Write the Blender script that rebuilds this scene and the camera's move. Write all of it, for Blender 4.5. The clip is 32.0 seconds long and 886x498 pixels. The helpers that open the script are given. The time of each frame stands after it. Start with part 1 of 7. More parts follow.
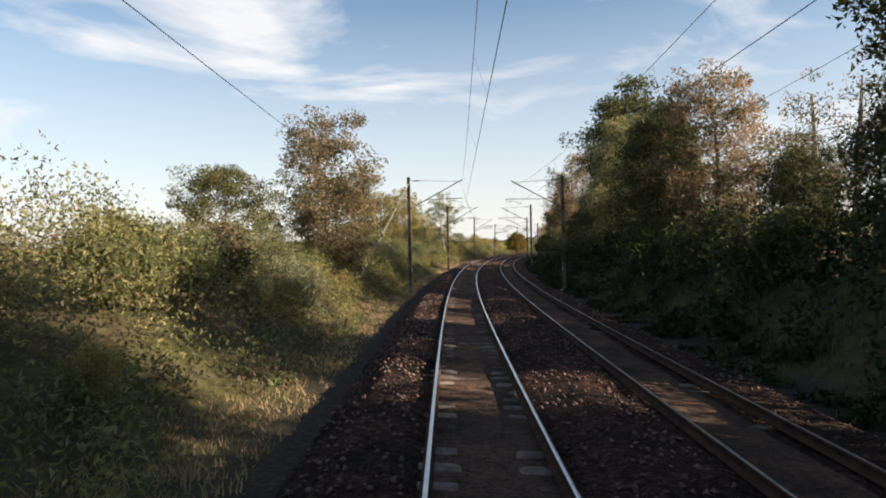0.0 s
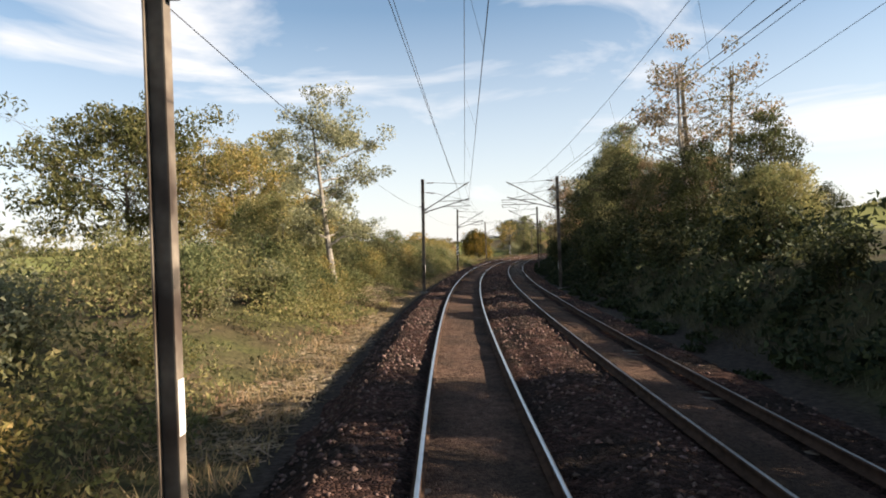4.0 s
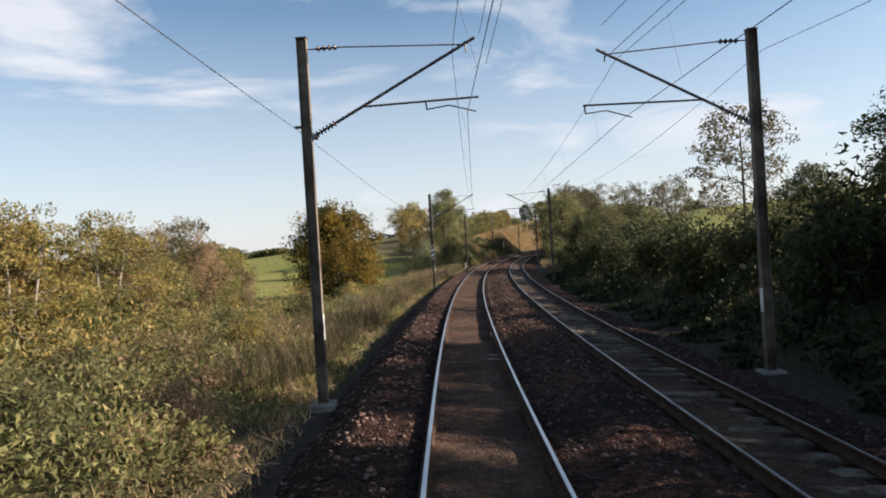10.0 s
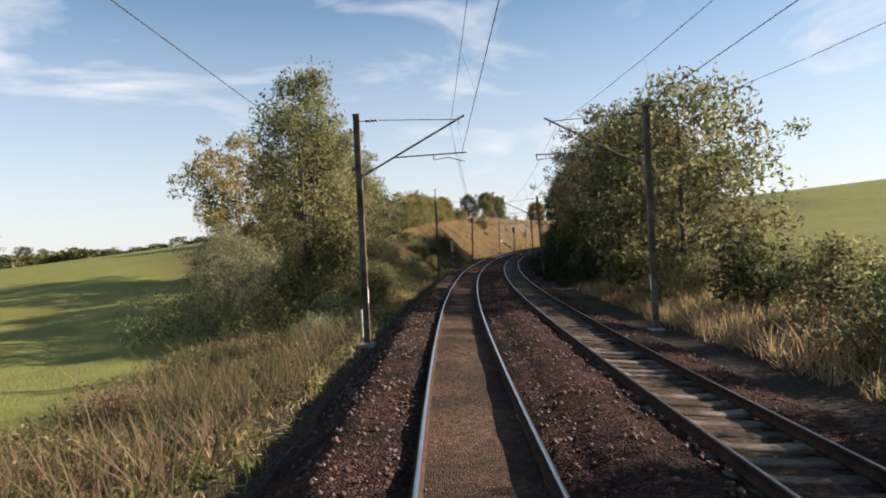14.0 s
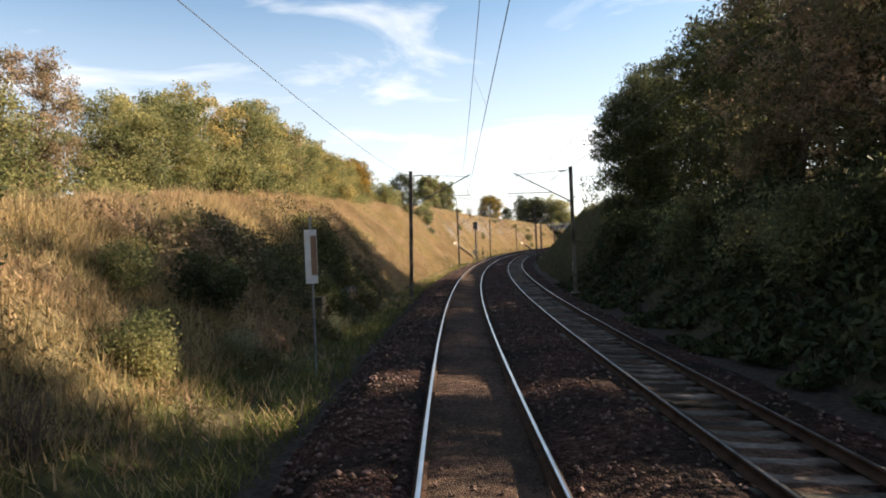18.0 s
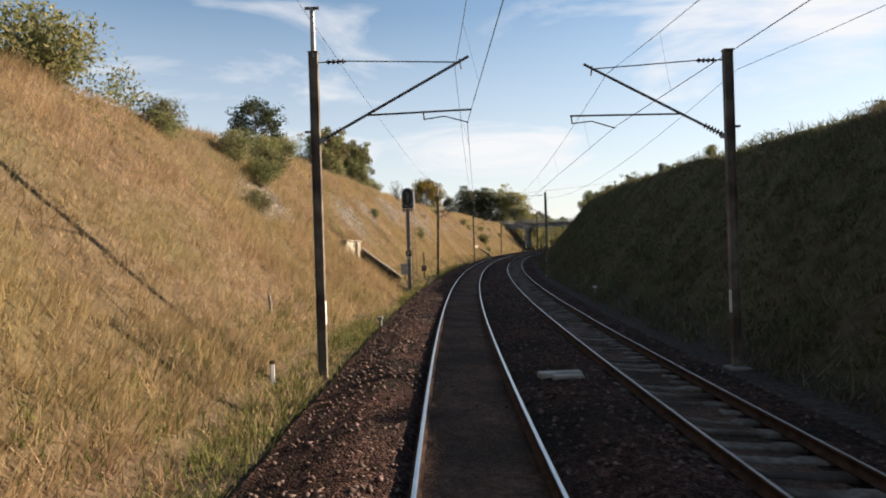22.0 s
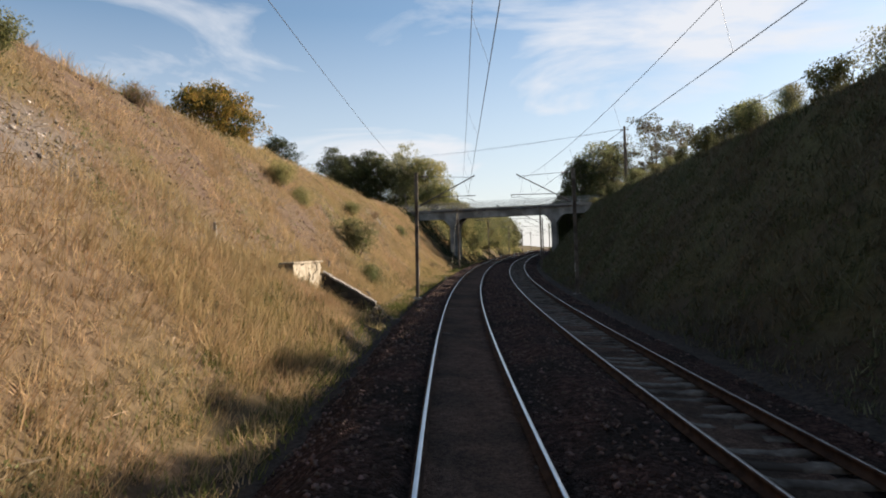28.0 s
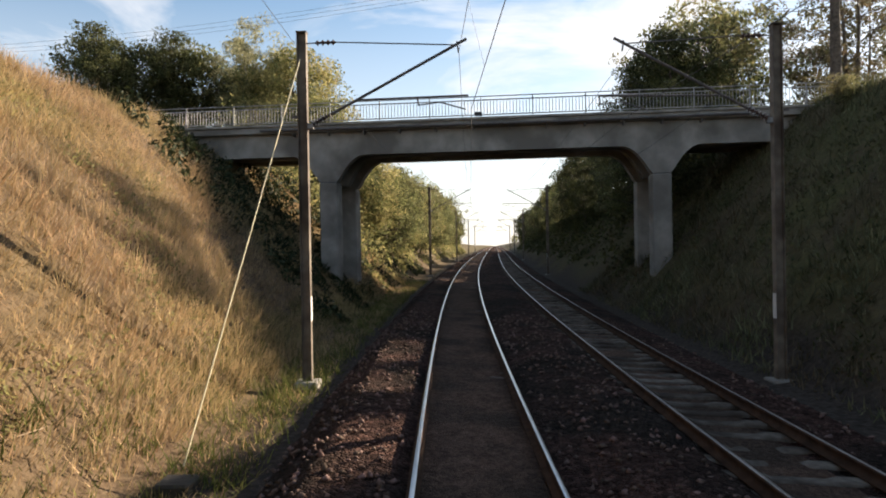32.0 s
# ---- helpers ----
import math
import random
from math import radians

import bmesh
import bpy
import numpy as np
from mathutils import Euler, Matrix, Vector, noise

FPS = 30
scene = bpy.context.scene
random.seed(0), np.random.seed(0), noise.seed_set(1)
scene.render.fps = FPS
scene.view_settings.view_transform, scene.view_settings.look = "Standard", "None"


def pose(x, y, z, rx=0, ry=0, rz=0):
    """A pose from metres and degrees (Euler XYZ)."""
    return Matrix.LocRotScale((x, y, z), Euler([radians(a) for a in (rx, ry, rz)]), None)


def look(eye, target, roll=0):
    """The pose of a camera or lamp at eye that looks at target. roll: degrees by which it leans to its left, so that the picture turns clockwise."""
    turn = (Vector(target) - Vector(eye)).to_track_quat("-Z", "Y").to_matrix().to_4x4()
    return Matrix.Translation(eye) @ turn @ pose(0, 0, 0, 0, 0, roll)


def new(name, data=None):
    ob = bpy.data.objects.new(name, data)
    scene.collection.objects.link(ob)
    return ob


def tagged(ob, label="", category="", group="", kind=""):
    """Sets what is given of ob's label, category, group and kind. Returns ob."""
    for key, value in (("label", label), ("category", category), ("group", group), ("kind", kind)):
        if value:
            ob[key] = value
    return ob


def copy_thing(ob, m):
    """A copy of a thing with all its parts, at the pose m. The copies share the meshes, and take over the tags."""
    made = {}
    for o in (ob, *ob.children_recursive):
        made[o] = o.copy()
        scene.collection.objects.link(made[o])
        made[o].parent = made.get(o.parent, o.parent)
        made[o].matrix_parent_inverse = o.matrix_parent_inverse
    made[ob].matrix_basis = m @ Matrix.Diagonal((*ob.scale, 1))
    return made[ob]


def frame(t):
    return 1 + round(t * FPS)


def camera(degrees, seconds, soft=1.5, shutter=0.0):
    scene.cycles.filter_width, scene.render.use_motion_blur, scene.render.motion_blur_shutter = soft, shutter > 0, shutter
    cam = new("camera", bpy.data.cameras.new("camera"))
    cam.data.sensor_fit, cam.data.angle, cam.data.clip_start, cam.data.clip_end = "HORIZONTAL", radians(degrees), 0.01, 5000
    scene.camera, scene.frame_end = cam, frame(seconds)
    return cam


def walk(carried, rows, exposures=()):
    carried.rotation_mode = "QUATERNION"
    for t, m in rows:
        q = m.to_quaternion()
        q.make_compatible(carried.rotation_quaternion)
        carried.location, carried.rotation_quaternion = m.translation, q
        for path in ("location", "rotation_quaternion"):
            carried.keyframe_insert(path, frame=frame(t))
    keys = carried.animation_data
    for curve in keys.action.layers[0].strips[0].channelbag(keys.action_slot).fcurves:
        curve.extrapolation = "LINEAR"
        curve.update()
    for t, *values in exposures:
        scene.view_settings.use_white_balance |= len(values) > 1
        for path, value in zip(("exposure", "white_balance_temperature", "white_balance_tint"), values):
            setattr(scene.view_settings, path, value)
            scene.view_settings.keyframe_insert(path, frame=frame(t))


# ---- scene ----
cam = camera(68.0, 32.0, soft=1.9)
# seconds, eye, yaw (left), pitch (up), lean to the right
PATH = [
    (0, -0.500, 0.000, 2.448, 0.14, -0.27, 1.19),
    (0.5, -0.468, 8.565, 2.450, 0.08, -0.29, 0.81),
    (1, -0.382, 17.133, 2.452, -0.52, 0.10, 0.58),
    (1.5, -0.227, 25.705, 2.455, -1.11, 0.24, 1.12),
    (2, 0.008, 34.278, 2.457, -1.69, 0.62, 2.30),
    (2.5, 0.332, 42.851, 2.469, -2.39, -0.12, 1.38),
    (3, 0.754, 51.424, 2.502, -3.26, -0.12, 1.60),
    (3.5, 1.285, 59.995, 2.535, -4.19, -0.12, 1.82),
    (4, 1.932, 68.561, 2.567, -5.17, -0.12, 2.03),
    (4.5, 2.697, 77.114, 2.600, -6.15, -0.12, 2.25),
    (5, 3.583, 85.647, 2.632, -7.27, -0.67, 2.72),
    (5.5, 4.592, 94.158, 2.665, -7.69, -0.05, 2.57),
    (6, 5.725, 102.645, 2.681, -8.58, 0.54, 2.79),
    (6.5, 6.982, 111.106, 2.665, -9.50, -0.36, 2.79),
    (7, 8.360, 119.539, 2.648, -10.22, 0.36, 3.25),
    (7.5, 9.859, 127.942, 2.632, -11.02, 0.02, 2.90),
    (8, 11.476, 136.315, 2.616, -11.76, -0.10, 3.03),
    (8.5, 13.204, 144.661, 2.599, -12.48, 0.35, 3.12),
    (9, 15.046, 152.983, 2.581, -13.29, -0.33, 3.62),
    (9.5, 17.002, 161.278, 2.558, -13.91, -0.40, 3.40),
    (10, 19.070, 169.545, 2.520, -14.52, -0.22, 3.48),
    (10.5, 21.247, 177.784, 2.482, -15.55, -0.48, 2.90),
    (11, 23.532, 185.994, 2.445, -16.42, -0.14, 2.80),
    (11.5, 25.924, 194.173, 2.407, -17.17, -0.34, 2.86),
    (12, 28.421, 202.320, 2.369, -17.79, -0.09, 2.93),
    (12.5, 31.020, 210.427, 2.332, -18.73, -0.13, 3.15),
    (13, 33.716, 218.485, 2.298, -19.49, -0.15, 2.36),
    (13.5, 36.511, 226.492, 2.278, -20.23, -0.59, 2.95),
    (14, 39.402, 234.448, 2.258, -20.96, -0.26, 2.89),
    (14.5, 42.390, 242.351, 2.237, -21.69, 0.07, 2.83),
    (15, 45.475, 250.199, 2.217, -22.43, 0.40, 2.78),
    (15.5, 48.657, 257.992, 2.197, -23.18, 0.74, 2.72),
    (16, 51.936, 265.726, 2.176, -23.98, -0.01, 2.57),
    (16.5, 55.310, 273.404, 2.162, -24.70, -0.28, 2.62),
    (17, 58.780, 281.025, 2.183, -25.40, 0.24, 2.33),
    (17.5, 62.344, 288.588, 2.205, -26.09, 0.03, 2.46),
    (18, 66.002, 296.092, 2.226, -26.68, -0.09, 2.43),
    (18.5, 69.754, 303.535, 2.247, -27.41, -0.36, 2.52),
    (19, 73.597, 310.918, 2.269, -28.13, -0.06, 2.42),
    (19.5, 77.531, 318.238, 2.290, -28.86, -0.38, 2.13),
    (20, 81.555, 325.494, 2.311, -29.43, 0.41, 2.76),
    (20.5, 85.671, 332.692, 2.351, -30.39, -0.11, 2.35),
    (21, 89.882, 339.835, 2.392, -31.24, 0.65, 2.30),
    (21.5, 94.187, 346.922, 2.433, -32.16, 0.40, 2.28),
    (22, 98.587, 353.952, 2.475, -32.83, -0.02, 1.80),
    (22.5, 103.079, 360.924, 2.516, -33.56, -0.33, 2.50),
    (23, 107.664, 367.836, 2.557, -34.27, -0.19, 2.48),
    (23.5, 112.341, 374.687, 2.599, -35.22, -0.66, 2.29),
    (24, 117.111, 381.474, 2.654, -35.89, 0.02, 1.39),
    (24.5, 121.971, 388.193, 2.715, -36.61, 0.00, 2.29),
    (25, 126.919, 394.839, 2.776, -37.48, -0.16, 2.38),
    (25.5, 131.955, 401.411, 2.837, -38.25, -0.10, 2.26),
    (26, 137.077, 407.907, 2.899, -39.32, 0.38, 1.65),
    (26.5, 142.284, 414.326, 2.960, -40.01, -0.08, 2.15),
    (27, 147.575, 420.667, 3.021, -40.78, 0.02, 2.13),
    (27.5, 152.948, 426.930, 3.082, -41.55, 0.12, 2.10),
    (28, 158.402, 433.114, 3.143, -42.34, 0.23, 2.08),
    (28.5, 163.936, 439.212, 3.204, -43.13, 0.33, 2.05),
    (29, 169.545, 445.218, 3.266, -43.89, -0.34, 1.19),
    (29.5, 175.230, 451.130, 3.327, -44.56, -0.40, 1.55),
    (30, 180.990, 456.948, 3.388, -45.33, -0.89, 1.89),
    (30.5, 186.823, 462.670, 3.449, -46.18, -1.49, 1.26),
    (31, 192.728, 468.294, 3.512, -46.69, -0.38, 2.00),
    (31.5, 198.702, 473.822, 3.598, -47.83, -0.28, 1.47),
    (32, 204.743, 479.253, 3.683, -48.91, -0.22, 1.00),
]
path_rows = []
for t, ex, ey, ez, yaw, pitch, lean in PATH:
    a, b = radians(yaw), radians(pitch)
    way = Vector((-math.sin(a) * math.cos(b), math.cos(a) * math.cos(b), math.sin(b)))
    eye = Vector((ex, ey, ez))
    path_rows.append((t, look(eye, eye + way, -lean)))
walk(cam, path_rows, [
    (0.0, 1.44, 6700, 12.8), (2.0, 1.52, 6700, 12.8), (6.0, 1.56, 6650, 12.8), (7.0, 1.32, 6700, 12.8), (9.0, 1.27, 6250, 12.8), (13.0, 1.20, 6250, 12.8), (16.0, 1.78, 6700, 12.8), (17.5, 1.82, 6800, 12.8), (19.0, 1.96, 6750, 12.8),
    (20.0, 1.82, 6700, 12.8), (21.5, 1.40, 6700, 12.8), (24.0, 1.38, 6550, 12.8), (26.0, 1.23, 6450, 12.8), (29.0, 1.36, 6500, 12.8), (30.0, 1.50, 6600, 12.8), (31.0, 1.58, 6700, 12.8), (32.0, 1.68, 6850, 12.8)])

# ---- light ----
SUN_AZ, SUN_EL = 104.0, 22.8      # degrees clockwise from +y, degrees up
world = bpy.data.worlds.new("world")
scene.world = world
world.use_nodes = True
wn, wl = world.node_tree.nodes, world.node_tree.links
wn.clear()
w_out = wn.new("ShaderNodeOutputWorld")
w_bg = wn.new("ShaderNodeBackground")
w_bg.inputs["Strength"].default_value = 0.06
w_sky = wn.new("ShaderNodeTexSky")
w_sky.sky_type = "NISHITA"
w_sky.sun_disc = False
w_sky.sun_elevation = radians(SUN_EL)
w_sky.sun_rotation = radians(SUN_AZ)
w_sky.air_density, w_sky.dust_density, w_sky.ozone_density = 1.0, 0.5, 1.5
w_tc = wn.new("ShaderNodeTexCoord")
w_map = wn.new("ShaderNodeMapping")
w_map.inputs["Scale"].default_value = (1.0, 1.0, 3.6)
w_map.inputs["Rotation"].default_value = (0.0, 0.0, radians(35))
w_noise = wn.new("ShaderNodeTexNoise")
w_noise.inputs["Scale"].default_value = 2.9
w_noise.inputs["Detail"].default_value = 7.0
w_noise.inputs["Roughness"].default_value = 0.55
w_noise.inputs["Distortion"].default_value = 0.6
w_ramp = wn.new("ShaderNodeValToRGB")
w_ramp.color_ramp.elements[0].position, w_ramp.color_ramp.elements[0].color = 0.43, (0.0, 0.0, 0.0, 1)
w_ramp.color_ramp.elements[1].position, w_ramp.color_ramp.elements[1].color = 0.66, (0.92, 0.92, 0.92, 1)
w_sep = wn.new("ShaderNodeSeparateXYZ")
w_low = wn.new("ShaderNodeMapRange")
w_low.inputs["From Min"].default_value, w_low.inputs["From Max"].default_value = 0.0, 0.34
w_low.inputs["To Min"].default_value, w_low.inputs["To Max"].default_value = 0.78, 0.06
w_thin = wn.new("ShaderNodeMapRange")
w_thin.inputs["From Min"].default_value, w_thin.inputs["From Max"].default_value = 0.32, 0.75
w_thin.inputs["To Min"].default_value, w_thin.inputs["To Max"].default_value = 1.0, 0.25
w_cloud = wn.new("ShaderNodeMath")
w_cloud.operation = "MULTIPLY"
w_max = wn.new("ShaderNodeMath")
w_max.operation = "MAXIMUM"
w_mix = wn.new("ShaderNodeMixRGB")
w_mix.inputs["Color2"].default_value = (6.0, 6.15, 6.3, 1)
wl.new(w_tc.outputs["Generated"], w_map.inputs["Vector"])
wl.new(w_map.outputs["Vector"], w_noise.inputs["Vector"])
wl.new(w_noise.outputs["Fac"], w_ramp.inputs["Fac"])
wl.new(w_tc.outputs["Generated"], w_sep.inputs["Vector"])
wl.new(w_sep.outputs["Z"], w_low.inputs["Value"])
wl.new(w_low.outputs["Result"], w_max.inputs[0])
wl.new(w_sep.outputs["Z"], w_thin.inputs["Value"])
wl.new(w_ramp.outputs["Color"], w_cloud.inputs[0])
wl.new(w_thin.outputs["Result"], w_cloud.inputs[1])
wl.new(w_cloud.outputs["Value"], w_max.inputs[1])
wl.new(w_max.outputs["Value"], w_mix.inputs["Fac"])
w_hue = wn.new("ShaderNodeHueSaturation")
w_hue.inputs["Hue"].default_value, w_hue.inputs["Saturation"].default_value, w_hue.inputs["Value"].default_value = 0.494, 1.12, 1.0
wl.new(w_sky.outputs["Color"], w_hue.inputs["Color"])
wl.new(w_hue.outputs["Color"], w_mix.inputs["Color1"])
wl.new(w_mix.outputs["Color"], w_bg.inputs["Color"])
wl.new(w_bg.outputs["Background"], w_out.inputs["Surface"])
sun = new("sun", bpy.data.lights.new("sun", "SUN"))
sun.data.energy, sun.data.angle, sun.data.color = 5.0, radians(0.6), (1.0, 0.86, 0.68)
sun_dir = Vector((math.sin(radians(SUN_AZ)) * math.cos(radians(SUN_EL)), math.cos(radians(SUN_AZ)) * math.cos(radians(SUN_EL)), math.sin(radians(SUN_EL))))
sun.matrix_world = look(sun_dir * 100, (0, 0, 0))

# ---- materials ----
def material(name, base, other, scale=4.0, detail=5.0, rough=0.85, metal=0.0, bump=0.0, bump_scale=None, third=None, third_scale=0.35, island=0.0, obj_random=0.0, spec=0.3, translucent=0.0):
    """Two colours mixed by a fine noise, a third by a broad one; shifts per island or per object; a bump."""
    m = bpy.data.materials.new(name)
    m.use_nodes = True
    n, l = m.node_tree.nodes, m.node_tree.links
    bsdf = n["Principled BSDF"]
    bsdf.inputs["Roughness"].default_value = rough
    bsdf.inputs["Metallic"].default_value = metal
    bsdf.inputs["Specular IOR Level"].default_value = spec
    tc = n.new("ShaderNodeTexCoord")
    noise_a = n.new("ShaderNodeTexNoise")
    noise_a.inputs["Scale"].default_value = scale
    noise_a.inputs["Detail"].default_value = detail
    geo = n.new("ShaderNodeNewGeometry")
    l.new(geo.outputs["Position"], noise_a.inputs["Vector"])
    ramp = n.new("ShaderNodeValToRGB")
    ramp.color_ramp.elements[0].position, ramp.color_ramp.elements[0].color = 0.32, (*base, 1)
    ramp.color_ramp.elements[1].position, ramp.color_ramp.elements[1].color = 0.68, (*other, 1)
    l.new(noise_a.outputs["Fac"], ramp.inputs["Fac"])
    col = ramp.outputs["Color"]
    if third:
        noise_b = n.new("ShaderNodeTexNoise")
        noise_b.inputs["Scale"].default_value = third_scale
        noise_b.inputs["Detail"].default_value = 4.0
        l.new(geo.outputs["Position"], noise_b.inputs["Vector"])
        r2 = n.new("ShaderNodeValToRGB")
        r2.color_ramp.elements[0].position, r2.color_ramp.elements[1].position = 0.42, 0.62
        l.new(noise_b.outputs["Fac"], r2.inputs["Fac"])
        mx = n.new("ShaderNodeMixRGB")
        mx.inputs["Color2"].default_value = (*third, 1)
        l.new(r2.outputs["Color"], mx.inputs["Fac"])
        l.new(col, mx.inputs["Color1"])
        col = mx.outputs["Color"]
    for amount, socket in ((island, geo.outputs["Random Per Island"]), (obj_random, None)):
        if amount:
            if socket is None:
                socket = n.new("ShaderNodeObjectInfo").outputs["Random"]
            hsv = n.new("ShaderNodeHueSaturation")
            mr = n.new("ShaderNodeMapRange")
            mr.inputs["To Min"].default_value, mr.inputs["To Max"].default_value = 1 - amount, 1 + amount
            l.new(socket, mr.inputs["Value"])
            l.new(mr.outputs["Result"], hsv.inputs["Value"])
            mh = n.new("ShaderNodeMapRange")
            mh.inputs["To Min"].default_value, mh.inputs["To Max"].default_value = 0.5 + 0.05 * amount, 0.5 - 0.05 * amount
            l.new(socket, mh.inputs["Value"])
            l.new(mh.outputs["Result"], hsv.inputs["Hue"])
            l.new(col, hsv.inputs["Color"])
            col = hsv.outputs["Color"]
    l.new(col, bsdf.inputs["Base Color"])
    if bump:
        bn = n.new("ShaderNodeBump")
        bn.inputs["Strength"].default_value = bump
        bn.inputs["Distance"].default_value = 0.03
        nb = n.new("ShaderNodeTexNoise")
        nb.inputs["Scale"].default_value = bump_scale or scale * 3
        nb.inputs["Detail"].default_value = 4.0
        l.new(geo.outputs["Position"], nb.inputs["Vector"])
        l.new(nb.outputs["Fac"], bn.inputs["Height"])
        l.new(bn.outputs["Normal"], bsdf.inputs["Normal"])
    if translucent:
        tr = n.new("ShaderNodeBsdfTranslucent")
        l.new(col, tr.inputs["Color"])
        ms = n.new("ShaderNodeMixShader")
        ms.inputs["Fac"].default_value = translucent
        l.new(bsdf.outputs["BSDF"], ms.inputs[1])
        l.new(tr.outputs["BSDF"], ms.inputs[2])
        l.new(ms.outputs["Shader"], n["Material Output"].inputs["Surface"])
    return m




def add_cells(m, scale, dark, depth):
    """Stones in a bed: a cell pattern that varies the tone and sinks the joints."""
    n, l = m.node_tree.nodes, m.node_tree.links
    bsdf = n["Principled BSDF"]
    geo = n.new("ShaderNodeNewGeometry")
    vor = n.new("ShaderNodeTexVoronoi")
    vor.inputs["Scale"].default_value = scale
    edge = n.new("ShaderNodeTexVoronoi")
    edge.feature = "DISTANCE_TO_EDGE"
    edge.inputs["Scale"].default_value = scale
    for q in (vor, edge):
        l.new(geo.outputs["Position"], q.inputs["Vector"])
    sep = n.new("ShaderNodeSeparateColor")
    l.new(vor.outputs["Color"], sep.inputs["Color"])
    mr = n.new("ShaderNodeMapRange")
    mr.inputs["To Min"].default_value, mr.inputs["To Max"].default_value = dark, 1.55
    l.new(sep.outputs["Red"], mr.inputs["Value"])
    hsv = n.new("ShaderNodeHueSaturation")
    old = bsdf.inputs["Base Color"].links[0].from_socket
    l.new(old, hsv.inputs["Color"])
    l.new(mr.outputs["Result"], hsv.inputs["Value"])
    l.new(hsv.outputs["Color"], bsdf.inputs["Base Color"])
    bn = n.new("ShaderNodeBump")
    bn.inputs["Strength"].default_value, bn.inputs["Distance"].default_value = 1.0, depth
    er = n.new("ShaderNodeMapRange")
    er.inputs["From Max"].default_value = 0.25
    l.new(edge.outputs["Distance"], er.inputs["Value"])
    l.new(er.outputs["Result"], bn.inputs["Height"])
    l.new(bn.outputs["Normal"], bsdf.inputs["Normal"])
    return m


M_BALLAST = add_cells(material("ballast", (0.034, 0.019, 0.015), (0.090, 0.050, 0.040), 5, 6, 0.95, third=(0.028, 0.021, 0.017), third_scale=0.5, spec=0.05), 15.0, 0.45, 0.05)
M_STONE = material("ballast_stone", (0.072, 0.049, 0.040), (0.167, 0.116, 0.097), 9, 4, 0.9, island=0.38, spec=0.06)
M_FILL = add_cells(material("track_fill", (0.066, 0.041, 0.030), (0.122, 0.079, 0.058), 6, 6, 0.95, bump=0.5, bump_scale=30, third=(0.051, 0.037, 0.028), third_scale=0.7, spec=0.05), 26.0, 0.75, 0.02)
M_RAIL_TOP = material("rail_running_surface", (0.50, 0.50, 0.50), (0.62, 0.62, 0.62), 3, 3, 0.28, metal=1.0)
M_RAIL_DULL = material("dull_running_surface", (0.20, 0.185, 0.17), (0.34, 0.32, 0.30), 3, 3, 0.36, metal=1.0)
M_RAIL_SIDE = material("rail_rust", (0.030, 0.019, 0.014), (0.07, 0.042, 0.028), 5, 5, 0.9, spec=0.08)
M_SLEEPER = material("sleeper_concrete", (0.088, 0.074, 0.060), (0.172, 0.150, 0.124), 8, 5, 0.9, obj_random=0.45, bump=0.2, third=(0.043, 0.034, 0.027), third_scale=1.4, spec=0.06)
M_MAST = material("mast_weathered_steel", (0.115, 0.095, 0.075), (0.200, 0.170, 0.134), 5, 5, 0.7, third=(0.064, 0.047, 0.036), third_scale=1.2, spec=0.25)
M_GALV = material("galvanised_steel", (0.16, 0.16, 0.16), (0.26, 0.26, 0.26), 7, 4, 0.5, metal=0.3)
M_TUBE = material("cantilever_tube", (0.06, 0.055, 0.055), (0.12, 0.11, 0.105), 6, 4, 0.55)
M_INSUL = material("glazed_insulator", (0.03, 0.018, 0.014), (0.06, 0.035, 0.028), 6, 3, 0.3)
M_WIRE = material("wire", (0.035, 0.032, 0.030), (0.06, 0.055, 0.05), 2, 2, 0.6)
M_CONC = material("concrete", (0.221, 0.204, 0.178), (0.340, 0.319, 0.281), 3, 7, 0.9, bump=0.25, third=(0.170, 0.157, 0.136), third_scale=0.9)
M_BRIDGE = material("bridge_concrete", (0.21, 0.20, 0.18), (0.33, 0.31, 0.28), 1.6, 7, 0.9, bump=0.2, third=(0.14, 0.13, 0.115), third_scale=0.5)
M_WHITE = material("white_paint", (0.527, 0.518, 0.493), (0.629, 0.620, 0.595), 5, 5, 0.6)
M_BLACK = material("black_paint", (0.012, 0.012, 0.012), (0.022, 0.022, 0.022), 4, 3, 0.5)
M_GREY = material("grey_paint", (0.238, 0.238, 0.230), (0.306, 0.306, 0.289), 5, 4, 0.6)
M_POSTGREY = material("weathered_dark_grey_paint", (0.085, 0.088, 0.092), (0.14, 0.145, 0.15), 5, 5, 0.6, third=(0.11, 0.10, 0.09), third_scale=2.0)
M_TYRE = material("perished_rubber", (0.10, 0.09, 0.085), (0.22, 0.20, 0.18), 8, 5, 0.9, spec=0.1)
M_YELLOW = material("pale_rope_paint", (0.400, 0.352, 0.216), (0.480, 0.424, 0.272), 4, 3, 0.7)
M_RAILGREEN = material("painted_railing", (0.085, 0.080, 0.055), (0.16, 0.145, 0.10), 8, 5, 0.7, third=(0.12, 0.07, 0.045), third_scale=3)
M_WALLSTONE = material("old_stone", (0.265, 0.225, 0.165), (0.411, 0.365, 0.285), 7, 7, 0.9, bump=0.7, third=(0.159, 0.126, 0.090), third_scale=1.7, spec=0.1)
M_RENDER = material("flaking_render", (0.320, 0.280, 0.217), (0.400, 0.360, 0.286), 4, 7, 0.9, bump=0.4, third=(0.228, 0.194, 0.143), third_scale=2.4, spec=0.1)
